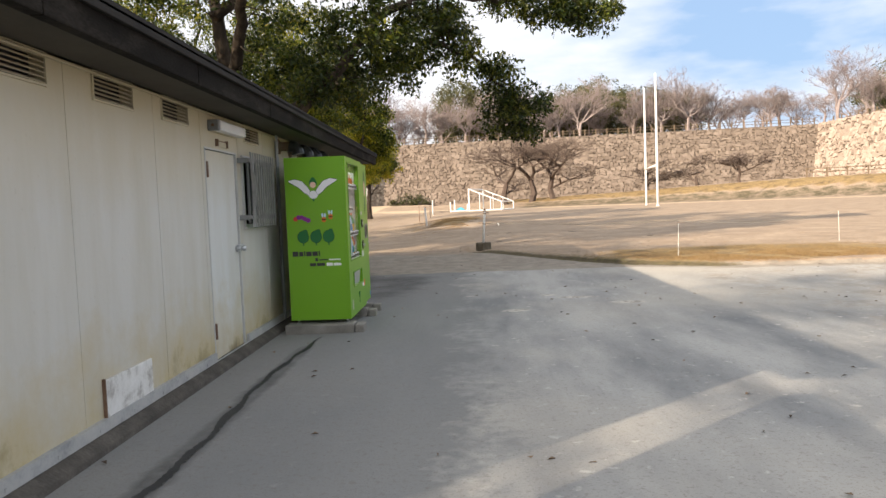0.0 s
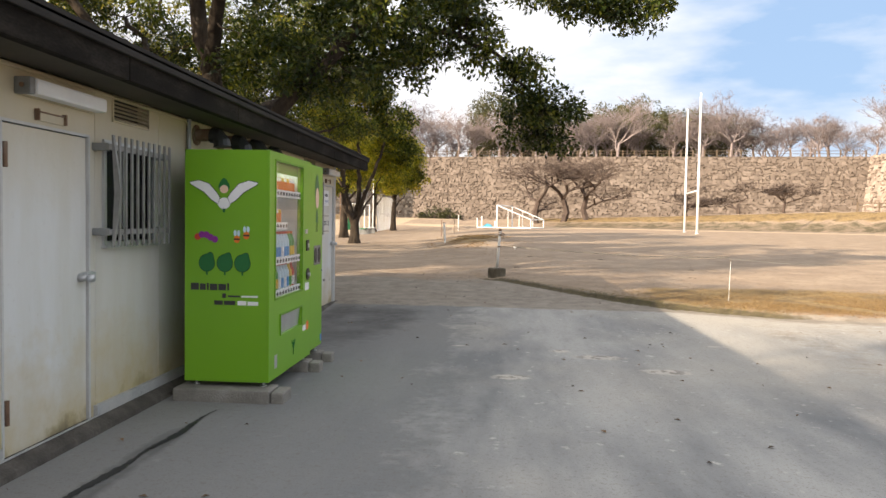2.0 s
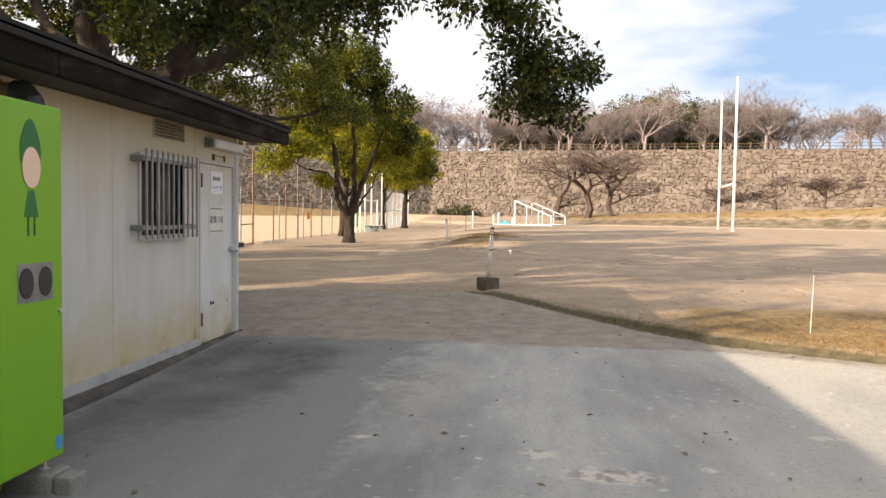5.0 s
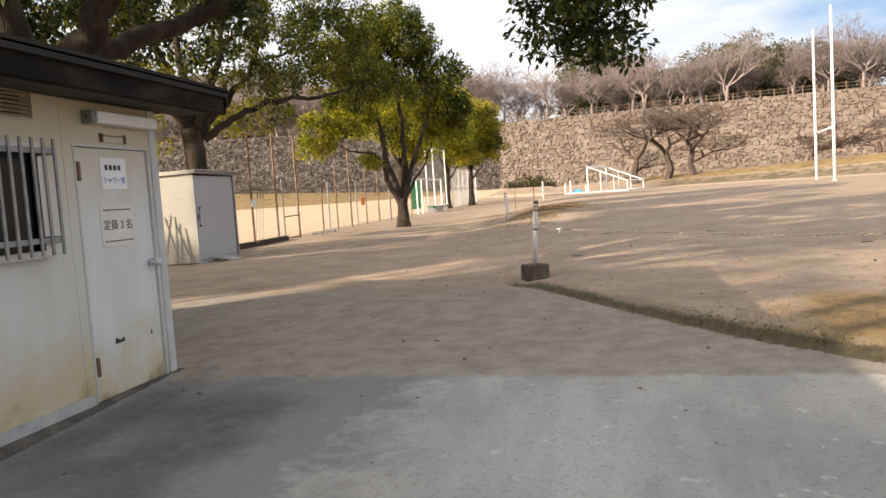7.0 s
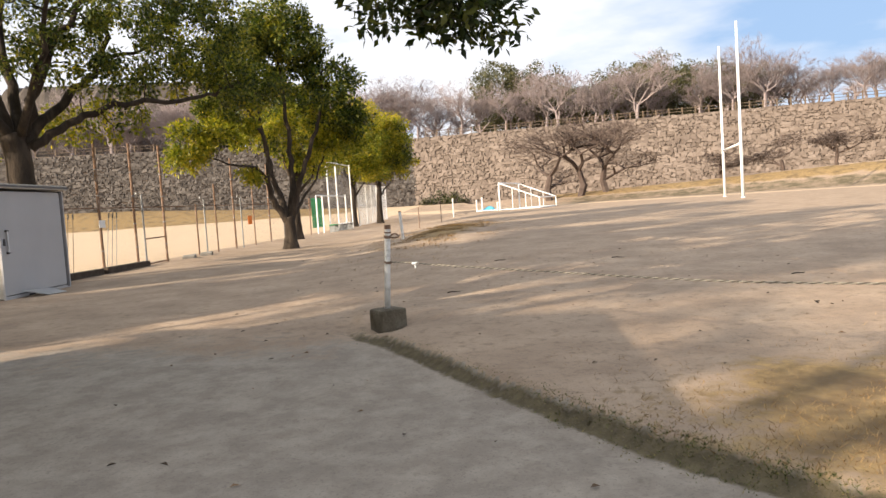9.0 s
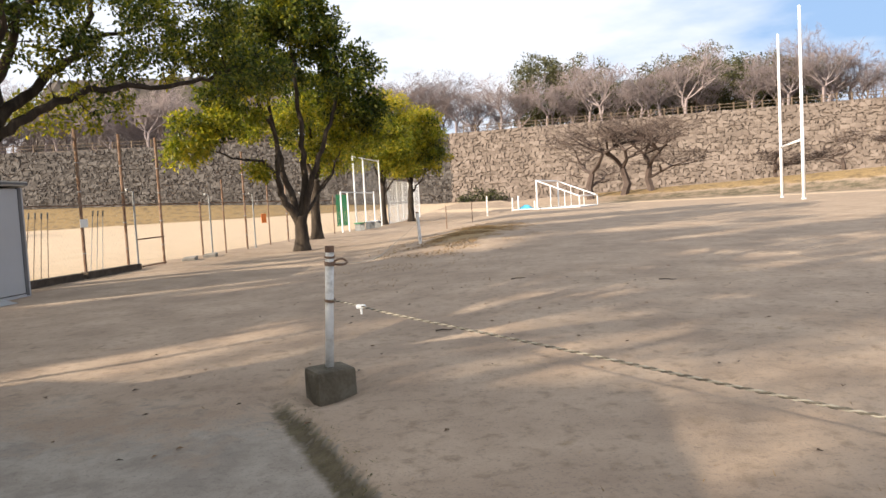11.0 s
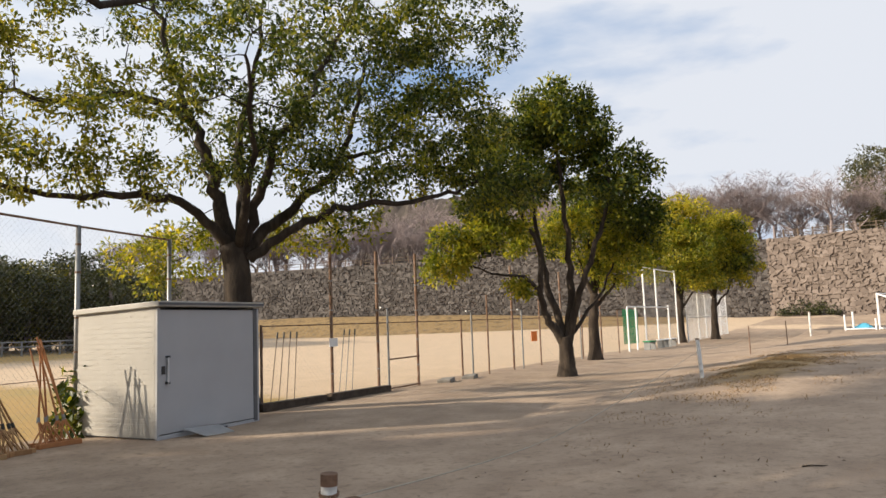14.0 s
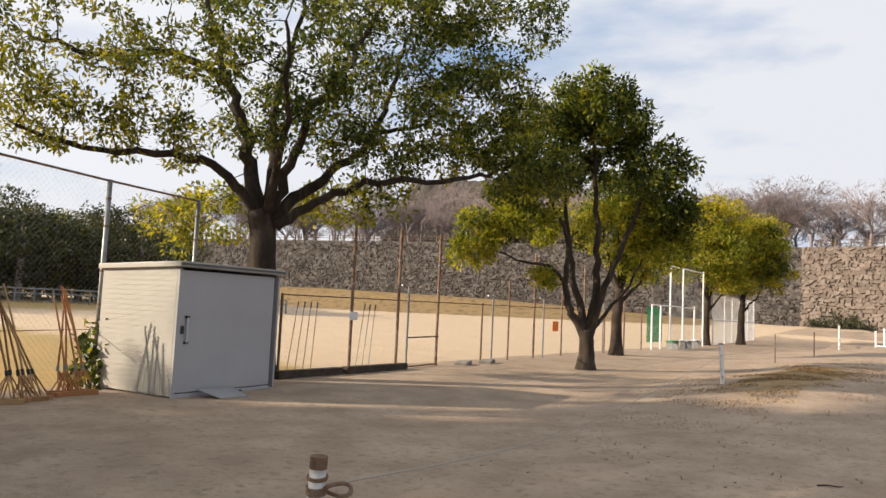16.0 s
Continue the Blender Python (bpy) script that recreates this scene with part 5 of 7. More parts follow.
tree("young_tree", "multi-stemmed evergreen tree with yellowing lower leaves", (-4.14, 37.2, 0.27), fork_limbs, fork_blobs, ["leaf", "leafy"], 120, 0.15, 0.40, 12, group="lane trees", wobble=0.025, slim=1.0, mixed=0.3)

slim_limbs = [(L([(0, 0, -0.2), (0.0, 0, 1.5), (0.1, 0, 2.6)]), 0.24, 0.17), (L([(0.1, 0, 2.5), (-0.5, 0, 4), (-0.9, 0, 6)]), 0.12, 0.03), (L([(0.1, 0, 2.5), (0.5, 0.2, 4), (1.0, 0.2, 6)]), 0.12, 0.03),
              (L([(0.05, 0, 2.0), (0.8, -0.2, 2.9), (1.4, -0.3, 4.0)]), 0.09, 0.02), (L([(0.1, 0, 2.6), (0.1, 0.3, 4.5), (0.0, 0.3, 6.6)]), 0.11, 0.03)]
slim_blobs = [B((0, 0, 5.0), (1.9, 1.9, 1.6), 80, 1), B((0.2, 0, 6.4), (1.4, 1.4, 1.2), 40, 0), B((0.9, 0, 3.6), (1.2, 1.2, 0.7), 20, 1)]
tree("young_tree", "slim evergreen tree with yellow-green leaves", (-6.27, 44.7, 0.3), slim_limbs, slim_blobs, ["leaf", "leafy"], 120, 0.16, 0.46, 13, group="lane trees")
wide_blobs = [B((0, 0, 5.4), (2.5, 2.5, 1.9), 105, 1), B((0.4, 0, 7.2), (2.0, 2.0, 1.3), 60, 2), B((1.0, 0, 4.0), (1.7, 1.7, 0.9), 30, 1)]
tree("young_tree", "yellow-green tree at the far end of the lane", (-7.36, 60.75, 0.35), slim_limbs, wide_blobs, ["leaf", "leafy", "leafgold"], 110, 0.20, 0.56, 14, group="lane trees")
wide_blobs2 = [B((0.3, 0, 5.2), (2.5, 2.4, 1.9), 90, 1), B((0.9, 0, 6.6), (2.1, 2.0, 1.2), 56, 2), B((1.3, 0, 4.4), (1.8, 1.8, 1.0), 34, 0)]
tree("young_tree", "yellow-green tree at the far end of the lane", (-6.2, 64.0, 0.40), slim_limbs, wide_blobs2, ["leaf", "leafy", "leafgold"], 110, 0.20, 0.56, 15, group="lane trees")

# old camphor at the corner of the hut, its limbs hanging over the apron
Rt, Ft = (1, 0), (0, 1)
O = (-2.6, 16.7)
W = lambda pts: [(x - O[0], y - O[1], z) for x, y, z in pts]
over_limbs = [
    (W([(-2.6, 16.7, -0.2), (-2.55, 16.65, 1.4), (-2.4, 16.55, 2.5)]), 0.42, 0.36),
    (W([(-2.4, 16.5, 2.3), (-1.6, 16.2, 3.1), (-0.8, 16.0, 3.75), (0.0, 16.2, 4.6), (0.6, 16.5, 5.4), (1.6, 17.0, 5.9), (2.9, 17.7, 6.0), (4.4, 18.5, 6.25), (5.5, 19.0, 6.2)]), 0.18, 0.03),
    (W([(0.3, 16.4, 5.0), (1.2, 17.0, 5.0), (2.3, 17.8, 4.8), (3.1, 18.4, 4.3), (3.6, 18.8, 3.6)]), 0.08, 0.02),
    (W([(-2.4, 16.6, 2.4), (-2.3, 17.6, 3.3), (-1.7, 18.8, 3.95), (-1.1, 20.0, 4.6), (-0.5, 21.2, 5.4)]), 0.20, 0.04),
    (W([(-1.7, 18.8, 3.95), (-1.9, 20.1, 4.7), (-2.05, 21.0, 5.0), (-2.2, 22.4, 5.5)]), 0.11, 0.03),
    (W([(-2.5, 16.6, 2.4), (-2.7, 16.3, 4.2), (-3.0, 16.0, 6.2), (-2.8, 15.8, 8.6)]), 0.26, 0.05),
    (W([(-2.6, 16.5, 2.6), (-4.0, 15.6, 4.2), (-5.4, 14.6, 6.0)]), 0.18, 0.04),
    (W([(-2.7, 16.3, 4.0), (-1.9, 14.9, 5.3), (-1.2, 13.4, 6.4), (-0.9, 12.2, 7.2)]), 0.15, 0.04),
    (W([(-2.9, 16.0, 5.4), (-1.5, 17.2, 6.8), (0.2, 18.4, 7.9)]), 0.14, 0.04),
    (W([(-2.6, 16.7, 2.6), (-4.2, 17.8, 4.2), (-5.6, 18.8, 5.6)]), 0.16, 0.04),
]
Bw = lambda c, r, n, mi=0: ((c[0] - O[0], c[1] - O[1], c[2]), r, n, mi)
over_blobs = [Bw((3.62, 18.8, 3.45), (0.85, 0.85, 0.62), 40), Bw((3.0, 18.2, 4.2), (0.7, 0.7, 0.5), 16), Bw((2.2, 17.7, 4.9), (0.9, 0.8, 0.5), 18), Bw((1.2, 17.1, 5.0), (1.1, 1.0, 0.8), 34), Bw((0.6, 17.3, 4.2), (0.9, 0.8, 0.55), 14), Bw((5.4, 19.0, 5.9), (0.8, 0.75, 0.45), 24), Bw((3.5, 18.0, 6.2), (0.8, 0.7, 0.45), 22), Bw((4.5, 18.6, 5.9), (0.7, 0.6, 0.45), 20), Bw((-2.4, 19.2, 4.0), (1.3, 1.0, 0.7), 16), Bw((-3.6, 18.6, 4.6), (1.4, 1.2, 0.9), 16),
              Bw((-0.1, 16.0, 4.6), (1.4, 1.2, 1.0), 52), Bw((-1.2, 15.2, 6.2), (2.4, 2.2, 1.5), 62), Bw((0.9, 17.0, 6.6), (1.8, 1.7, 0.9), 34), Bw((-3.4, 16.2, 7.8), (2.8, 2.6, 1.7), 44),
              # the out-of-view blob at (-6.8, 17.3) is added to shade its neighbours
              Bw((-1.0, 19.9, 5.2), (1.0, 1.0, 0.6), 12), Bw((-4.2, 19.6, 4.5), (1.3, 1.0, 0.9), 30), Bw((-2.6, 20.4, 5.6), (1.2, 1.2, 0.5), 16), Bw((-0.2, 18.6, 7.6), (1.7, 1.6, 1.1), 22), Bw((-5.2, 15.0, 5.8), (1.8, 1.8, 1.3), 44, 1), Bw((-5.4, 18.7, 5.6), (1.6, 1.6, 1.2), 36), Bw((-6.8, 17.3, 5.8), (1.4, 1.4, 1.0), 44),
              Bw((-1.2, 15.6, 4.0), (1.2, 0.9, 0.5), 20), Bw((1.9, 17.7, 5.6), (0.8, 0.6, 0.4), 16)]
tree("camphor_tree", "old camphor tree with dark limbs over the hut roof", (O[0], O[1], 0.12), over_limbs, over_blobs, ["shadeleaf", "leaf"], 100, 0.115, 0.34, 21, mixed=0.15)

# unseen trees added behind the hut to shade and dapple the apron and the pitch
back_limbs = [(L([(0, 0, -0.2), (0.1, 0, 2.0), (0.0, 0, 3.4)]), 0.36, 0.28), (L([(0, 0, 3.2), (1.0, 0.4, 4.8), (1.8, 0.8, 7.0)]), 0.2, 0.05), (L([(0, 0, 3.2), (-0.9, -0.6, 5.0), (-1.6, -1.0, 7.2)]), 0.2, 0.05), (L([(0, 0, 3.3), (0.2, 0.2, 5.6), (0.0, 0.0, 8.4)]), 0.2, 0.05)]
back_blobs = [B((0, 0, 7.6), (3.0, 3.0, 2.0), 100), B((0.3, 0.2, 10.2), (2.6, 2.6, 0.9), 60), B((1.8, 0.8, 6.0), (1.6, 1.6, 1.0), 30), B((-1.6, -0.8, 6.0), (1.8, 1.8, 1.1), 34)]
thin_blobs = [(c, r, int(n * 0.5), mi) for c, r, n, mi in back_blobs]
tree("camphor_tree", "unseen evergreen tree added behind the hut for shade", (-8.5, 9.5, 0.0), back_limbs, thin_blobs, ["leaf", "leafy"], 60, 0.13, 0.42, 31)
tree("camphor_tree", "unseen evergreen tree added behind the hut for shade", (-11.0, 6.5, 0.0), back_limbs, thin_blobs, ["leaf", "leafy"], 60, 0.13, 0.42, 33)
tall_limbs = [(L([(0, 0, -0.2), (0.1, 0, 2.4), (0.0, 0, 4.4)]), 0.40, 0.30), (L([(0, 0, 4.2), (1.2, 0.4, 6.2), (2.0, 0.8, 9.4)]), 0.2, 0.05), (L([(0, 0, 4.2), (-1.1, -0.6, 6.4), (-1.8, -1.0, 9.4)]), 0.2, 0.05),
              (L([(0, 0, 4.3), (0.2, 0.2, 7.6), (0.0, 0.0, 12.0)]), 0.2, 0.05), (L([(0, 0, 4.0), (0.6, -1.4, 5.6), (0.9, -2.4, 7.6)]), 0.14, 0.04)]
for k, (x, y, tall, n) in enumerate(((-14.0, 10.0, 0.85, 3), (-17.5, 3.5, 1.05, 6), (-24.0, 5.0, 1.45, 13), (-20.0, 8.0, 1.40, 9), (-31.0, -1.0, 1.70, 13), (-29.0, 0.5, 1.60, 12))):
    tufts = random.Random(300 + k)
    crown = []
    for _ in range(n):
        w = tufts.uniform(0, 2 * math.pi)
        r = 2.7 * math.sqrt(tufts.random())
        crown.append(B((r * math.cos(w), r * math.sin(w), 6.2 + 5.6 * tufts.random()), (tufts.uniform(0.8, 1.3), tufts.uniform(0.8, 1.3), tufts.uniform(0.3, 0.55)), 8))
    t = tree("camphor_tree", "unseen tall evergreen tree added behind the hut for dapples", (x, y, 0.2), tall_limbs, crown, ["leaf", "leafy"], 150, 0.17, 0.46, 35 + k)
    t.scale = (1.0, 1.0, tall)
tree("camphor_tree", "unseen slender evergreen tree added behind the hut for shade", (-8.7, 3.9, 0.0), back_limbs, [B((0, 0, 7.2), (2.3, 2.0, 1.1), 34), B((1.4, 0.6, 6.2), (1.0, 1.0, 0.6), 6)], ["leaf", "leafy"], 60, 0.13, 0.5, 34)
tree("camphor_tree", "unseen evergreen tree added behind the hut for shade", (-12.5, -7.5, 0.0), back_limbs, back_blobs, ["leaf", "leafy"], 70, 0.13, 0.6, 32)


def bare_tree(seed, tall, spread, depth=5, stout=0.017):
    """A leafless tree: a forking skeleton down to fine twigs."""
    rng = random.Random(seed)
    m = Mesh()

    def grow(p, d, ln, r, k):
        if k == 0:
            return
        q = p + d * ln * 0.5 + Vector((rng.uniform(-1, 1), rng.uniform(-1, 1), rng.uniform(-0.4, 0.6))) * ln * 0.08
        e = p + d * ln
        r = max(r, 0.011)
        m.tube([p, q, e] if r > 0.03 else [p, e], [r, r * 0.85, r * 0.68] if r > 0.03 else [r, r * 0.6], 6 if r > 0.06 else 3, cap=False)
        n = rng.choice((3, 3, 4)) if k > 1 else rng.choice((3, 4))
        for _ in range(n):
            nd = (d * 0.8 + Vector((rng.uniform(-1, 1) * spread, rng.uniform(-1, 1) * spread, rng.uniform(-0.2, 0.6)))).normalized()
            grow(e if rng.random() < 0.7 else q, nd, ln * rng.uniform(0.58, 0.85), r * rng.uniform(0.48, 0.62), k - 1)

    grow(Vector((0, 0, -0.3)), Vector((0.04, 0.03, 1)).normalized(), tall * 0.25, tall * stout, depth)
    return m


# ---- castle wall ----
def stone_wall(name, a, b, foot, top, seed, label, near=(0, 0), mat="stone", size=0.85):
    """A battered wall of rough stones with recessed joints."""
    rng = np.random.default_rng(seed)
    A, Bp = np.array(a), np.array(b)
    ln = float(np.linalg.norm(Bp - A))
    t = (Bp - A) / ln
    n = np.array([t[1], -t[0]])
    w = thing(name, label, "wall", kind="structure")
    m = Mesh()
    core = [(A, 0.0), (Bp, 0.0)]
    lean = 0.22

    def place(s, z, out):
        q = A + t * s + n * (out + lean * (top - z))
        return (float(q[0]), float(q[1]), float(z))

    m2 = Mesh()
    z0 = foot - 0.4
    m2.add([place(0, z0, -0.12), place(ln, z0, -0.12), place(ln, top - 0.1, -0.12), place(0, top - 0.1, -0.12), place(0, z0, -3.0), place(ln, z0, -3.0), place(ln, top - 0.1, -2.0), place(0, top - 0.1, -2.0)],
           [(0, 1, 2, 3), (7, 6, 5, 4), (3, 2, 6, 7), (0, 4, 5, 1), (0, 3, 7, 4), (1, 5, 6, 2)])
    part("wall_core", m2, M["mortar"], w)
    z = z0
    rows_z = []
    while z < top - 0.25:
        h = rng.uniform(0.30, 0.56) * size
        rows_z.append((z, min(h, top - z)))
        z += h
    V, F = [], []
    singles = 0
    for z, h in rows_z:
        s = -rng.uniform(0, 0.6)
        while s < ln:
            wd = rng.uniform(0.36, 0.74) * size
            if rng.random() < 0.12:
                wd *= 1.5
            c = np.array([[s, z], [s + wd, z], [s + wd, z + h], [s, z + h]]) + rng.normal(0, 0.125 * size, (4, 2))
            mid = (c[:-1] + c[1:]) / 2
            ring = np.array([c[0], mid[0] + rng.normal(0, 0.05, 2), c[1], mid[1] + rng.normal(0, 0.05, 2), c[2], mid[2] + rng.normal(0, 0.05, 2), c[3], (c[3] + c[0]) / 2 + rng.normal(0, 0.05, 2)])
            ring[:, 0] = np.clip(ring[:, 0], 0, ln)
            ring[:, 1] = np.minimum(ring[:, 1], top + rng.uniform(-0.05, 0.12))
            ctr = ring.mean(0)
            out = rng.uniform(0.0, 0.05)
            o = len(V)
            for k, (f, dpt) in enumerate(((1.0, -0.12), (0.95, out * 0.5), (0.65, out))):
                for p in ring:
                    q = ctr + (p - ctr) * f
                    V.append(place(q[0], q[1], dpt + (rng.normal(0, 0.015) if k else 0)))
            for k in (0, 1):
                for i in range(8):
                    j = (i + 1) % 8
                    F.append((o + k * 8 + i, o + k * 8 + j, o + (k + 1) * 8 + j, o + (k + 1) * 8 + i))
            for i in range(1, 7):
                F.append((o + 16, o + 16 + i, o + 16 + i + 1, o + 16 + i + 1))
            if near[0] < s < near[1] and 2.2 < z < 7.4 and singles < 300:
                singles += 1
                vs = V[o:]
                del V[o:]
                fs = [tuple(i - o for i in dict.fromkeys(f)) for f in F[-22:] if f[0] >= o]
                F = F[:len(F) - len(fs)]
                one = bpy.data.meshes.new("stone")
                one.from_pydata(vs, [], fs)
                one.materials.append(M["stone_single"])
                part("stone", one, None, w)
            s += wd
    me = bpy.data.meshes.new("stones")
    me.from_pydata(V, [], [tuple(dict.fromkeys(f)) for f in F])
    me.materials.append(M[mat])
    st = part("stones", me, None, w)
    st["kind"] = "stuff"
    return w


TOP = 10.1
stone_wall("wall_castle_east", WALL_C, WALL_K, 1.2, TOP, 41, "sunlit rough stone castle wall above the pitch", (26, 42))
stone_wall("wall_bastion_side", BASTION[0], BASTION[1], 1.2, TOP, 43, "stone side of a castle bastion, sunlight put into its colour", mat="stone_lit", size=1.0)
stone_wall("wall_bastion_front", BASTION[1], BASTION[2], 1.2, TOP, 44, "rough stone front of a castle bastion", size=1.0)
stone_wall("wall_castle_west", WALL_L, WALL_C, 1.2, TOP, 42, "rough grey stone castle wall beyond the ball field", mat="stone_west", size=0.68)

# earth terrace on top of the wall
terr = Mesh()
pl = [(-112, 72.4), (-9.0, 103.0), (49.2, 96.8), (50.5, 80.5), (86.0, 67.4), (400, 60), (400, 500), (-400, 500), (-400, 40)]
terr.add([(x, y, TOP - 0.12) for x, y in pl], [tuple(range(9))])
solid("terrace", terr, M["earth"], "bare earth terrace on top of the castle wall", "ground", kind="structure")


def mound():
    """A steep rampart of bare earth and brush behind the castle wall."""
    rng = np.random.default_rng(77)
    nu, nv = 61, 31
    u, v = np.meshgrid(np.linspace(-1, 1, nu), np.linspace(-1, 1, nv))
    h = step(1.0, 0.62, np.abs(u)) * step(1.0, 0.45, np.abs(v))
    z = TOP - 0.3 + 13.5 * h + rng.normal(0, 0.22, u.shape) * (h > 0.02)
    along, across = np.array((0.946, 0.322)), np.array((-0.322, 0.946))
    x = -60 + u * 21 * along[0] + v * 14 * across[0]
    y = 124 + u * 21 * along[1] + v * 14 * across[1]
    i = (np.arange(nv - 1)[:, None] * nu + np.arange(nu - 1)[None]).ravel()
    me = bpy.data.meshes.new("rampart")
    me.from_pydata(np.stack([x, y, z], -1).reshape(-1, 3).tolist(), [], np.stack([i, i + 1, i + nu + 1, i + nu], 1).tolist())
    me.materials.append(M["brush_earth"])
    tagged(new("rampart", me), "steep grey-brown earth rampart behind the castle wall", "ground", kind="structure")


mound()


def wall_fence(a, b, n, label):
    f = thing("wooden_fence", label, "fence", "terrace fences", at=(a[0], a[1], TOP - 0.12))
    post = Mesh().box(-0.06, 0.06, -0.06, 0.06, 0, 1.05).data("post", M["wood"])
    d = Vector((b[0] - a[0], b[1] - a[1], 0))
    rr = random.Random(n)
    for i in range(n + 1):
        q = d * (i / n)
        put(post, "post", f, (q.x, q.y, rr.uniform(-0.1, 0.05)), rr.uniform(0, 20))
    for z in (0.55, 0.9):
        part("rail", Mesh().tube([(0, 0, z), tuple(d * 0.5 + Vector((0, 0, z))), tuple(d + Vector((0, 0, z)))], 0.035, 5), M["wood"], f)


wall_fence((-7.5, 103.2), (48.0, 97.2), 38, "weathered wooden rail fence along the wall top")
wall_fence((49.6, 95.5), (50.9, 82.0), 8, "weathered wooden rail fence along the wall top")
wall_fence((-95, 77.5), (-12, 102.6), 40, "weathered wooden rail fence along the wall top")
low_fence = thing("wooden_fence", "low brown rail fence on the bank below the wall", "fence", at=(36.0, 73.5, zat(36, 73.5)))
lp = Mesh().box(-0.06, 0.06, -0.06, 0.06, -0.2, 0.9).data("post", M["wood"])
for i in range(13):
    put(lp, "post", low_fence, (i * 1.6, -i * 0.72, 0.0))
for z in (0.45, 0.8):
    part("rail", Mesh().tube([(0, 0, z), (19.2, -8.64, z)], 0.045, 5), M["wood"], low_fence)

# bare trees on the terrace and at the wall foot
protos = []
for i, (s, h, sp) in enumerate(((1, 10.0, 0.85), (2, 9.0, 0.95), (3, 11.0, 0.8))):
    t = thing("bare_tree", "leafless grey cherry tree on the castle terrace", "tree", "terrace trees")
    m = bare_tree(s, h, sp, depth=7)
    part("crown_wood", m, M["greybark"], t)
    protos.append(t)
rr = random.Random(9)
spots = []
for i in range(120):
    f = i / 119
    x = -100 + 178 * f
    base_y = np.interp(x, [-110, -9, 48, 52, 90], [71, 102, 97, 82, 69]) + 3.5
    spots.append((x + rr.uniform(-2, 2), base_y + rr.uniform(2.5, 9)))
for i in range(50):
    f = i / 49
    x = -80 + 150 * f
    base_y = np.interp(x, [-110, -9, 48, 52, 90], [71, 102, 97, 93, 79]) + 16
    spots.append((x + rr.uniform(-2, 2), base_y + rr.uniform(0, 18)))
for i in range(46):
    x = -84 + 72 * i / 45
    spots.append((x + rr.uniform(-2, 2), np.interp(x, [-110, -9], [71, 102]) + rr.uniform(8, 26)))
for i, (x, y) in enumerate(spots):
    src = protos[i % 3]
    sc = rr.uniform(0.75, 1.12)
    mtx = pose(x, y, TOP - 0.15, 0, 0, rr.uniform(0, 360))
    if i < 3:
        src.matrix_basis = mtx
    else:
        c = copy_thing(src, mtx)
        low = 0.95 if x > -8 else 1.0
        c.scale = (sc * 1.3 * low, sc * 1.3 * low, sc * low)
foot = []
for i, (x, y, s, lean, sc) in enumerate(((6.7, 82.0, 21, -0.35, 1.0), (9.55, 82.0, 22, -0.1, 1.05), (12.1, 82.0, 23, 0.3, 1.0), (22.0, 79.5, 24, 0.2, 0.55), (27.0, 79.0, 25, -0.2, 0.5), (31.0, 77.5, 26, 0.2, 0.5))):
    t = thing("bare_tree", "spreading leafless cherry tree at the foot of the wall", "tree", "bank trees", at=(x, y, zat(x, y) - 0.05), turn=40 * i)
    part("crown_wood", bare_tree(s, 11.0 * sc, 1.5, depth=7, stout=0.022), M["cherrybark"], t)
    t.scale = (1.55, 1.55, 0.95)


def far_tree(seed, r, tall, mat, n=150, fluff=0.95, blade=0.34):
    rng = np.random.default_rng(seed)
    t = thing("evergreen_tree", "dark evergreen tree beyond the field", "tree", "far evergreens")
    part("trunk", Mesh().tube([(0, 0, -0.4), (0.1, 0, tall * 0.3), (0, 0, tall * 0.75)], [0.35, 0.28, 0.1], 8), M["greybark"], t)
    o = rng.normal(0, 1, (n, 3))
    o /= np.linalg.norm(o, axis=1, keepdims=True)
    o *= rng.uniform(0.5, 1.0, (n, 1)) * (1 + 0.18 * np.sin(o[:, :1] * 5 + seed))
    c = o * np.array([r, r, tall * 0.46]) + np.array([0, 0, tall * 0.50])
    c[:, 2] = np.maximum(c[:, 2], 0.6)
    V, F = leaf_cloud(c, np.full(n, fluff), 70, blade, rng, 0.7)
    part("crown", raw_mesh("crown", V, F, M[mat]), None, t)
    return t


ev = [far_tree(51, 4.6, 11.5, "farleaf"), far_tree(52, 5.2, 9.5, "farleaf"), far_tree(53, 4.8, 12.0, "leafm"), far_tree(54, 5.0, 8.6, "hillleaf", 260, 0.85, 0.28), far_tree(55, 6.2, 7.2, "hillleaf", 300, 0.85, 0.28)]
marks = [(3.2, 119.0, TOP, 1.42, 3), (9.5, 122.0, TOP, 1.15, 4), (16.5, 118.0, TOP, 1.1, 4), (22.0, 117.0, TOP, 1.28, 3), (28.0, 118.0, TOP, 1.3, 4), (35.0, 116.0, TOP, 1.0, 3), (66.0, 108.0, TOP, 1.2, 3)]
for i in range(34):
    a = radians(99 - (i // 2) * 2.55 - (i % 2) * 1.2)
    d = 70 + 12 * (i % 2) + 4 * math.sin(i * 2.1)
    x, y = 4.6 - d * math.sin(a), 17.5 + d * math.cos(a)
    if line_distance(x, y, WALL_L, WALL_C) < 4:
        continue
    # lighter olive kinds carry the sunlight on some crowns in their colour
    k = (0, 3, 1, 3, 2, 4)[i % 6]
    tall = 14.0 + math.sin(i * 1.7) if a > radians(79.5) else 9.3 + 0.9 * math.sin(i * 1.7)
    marks.append((x, y, zat(x, y), tall / (11.9, 10.0, 12.4, 9.2, 7.8)[k], k))
first = {0, 1, 2, 3, 4}
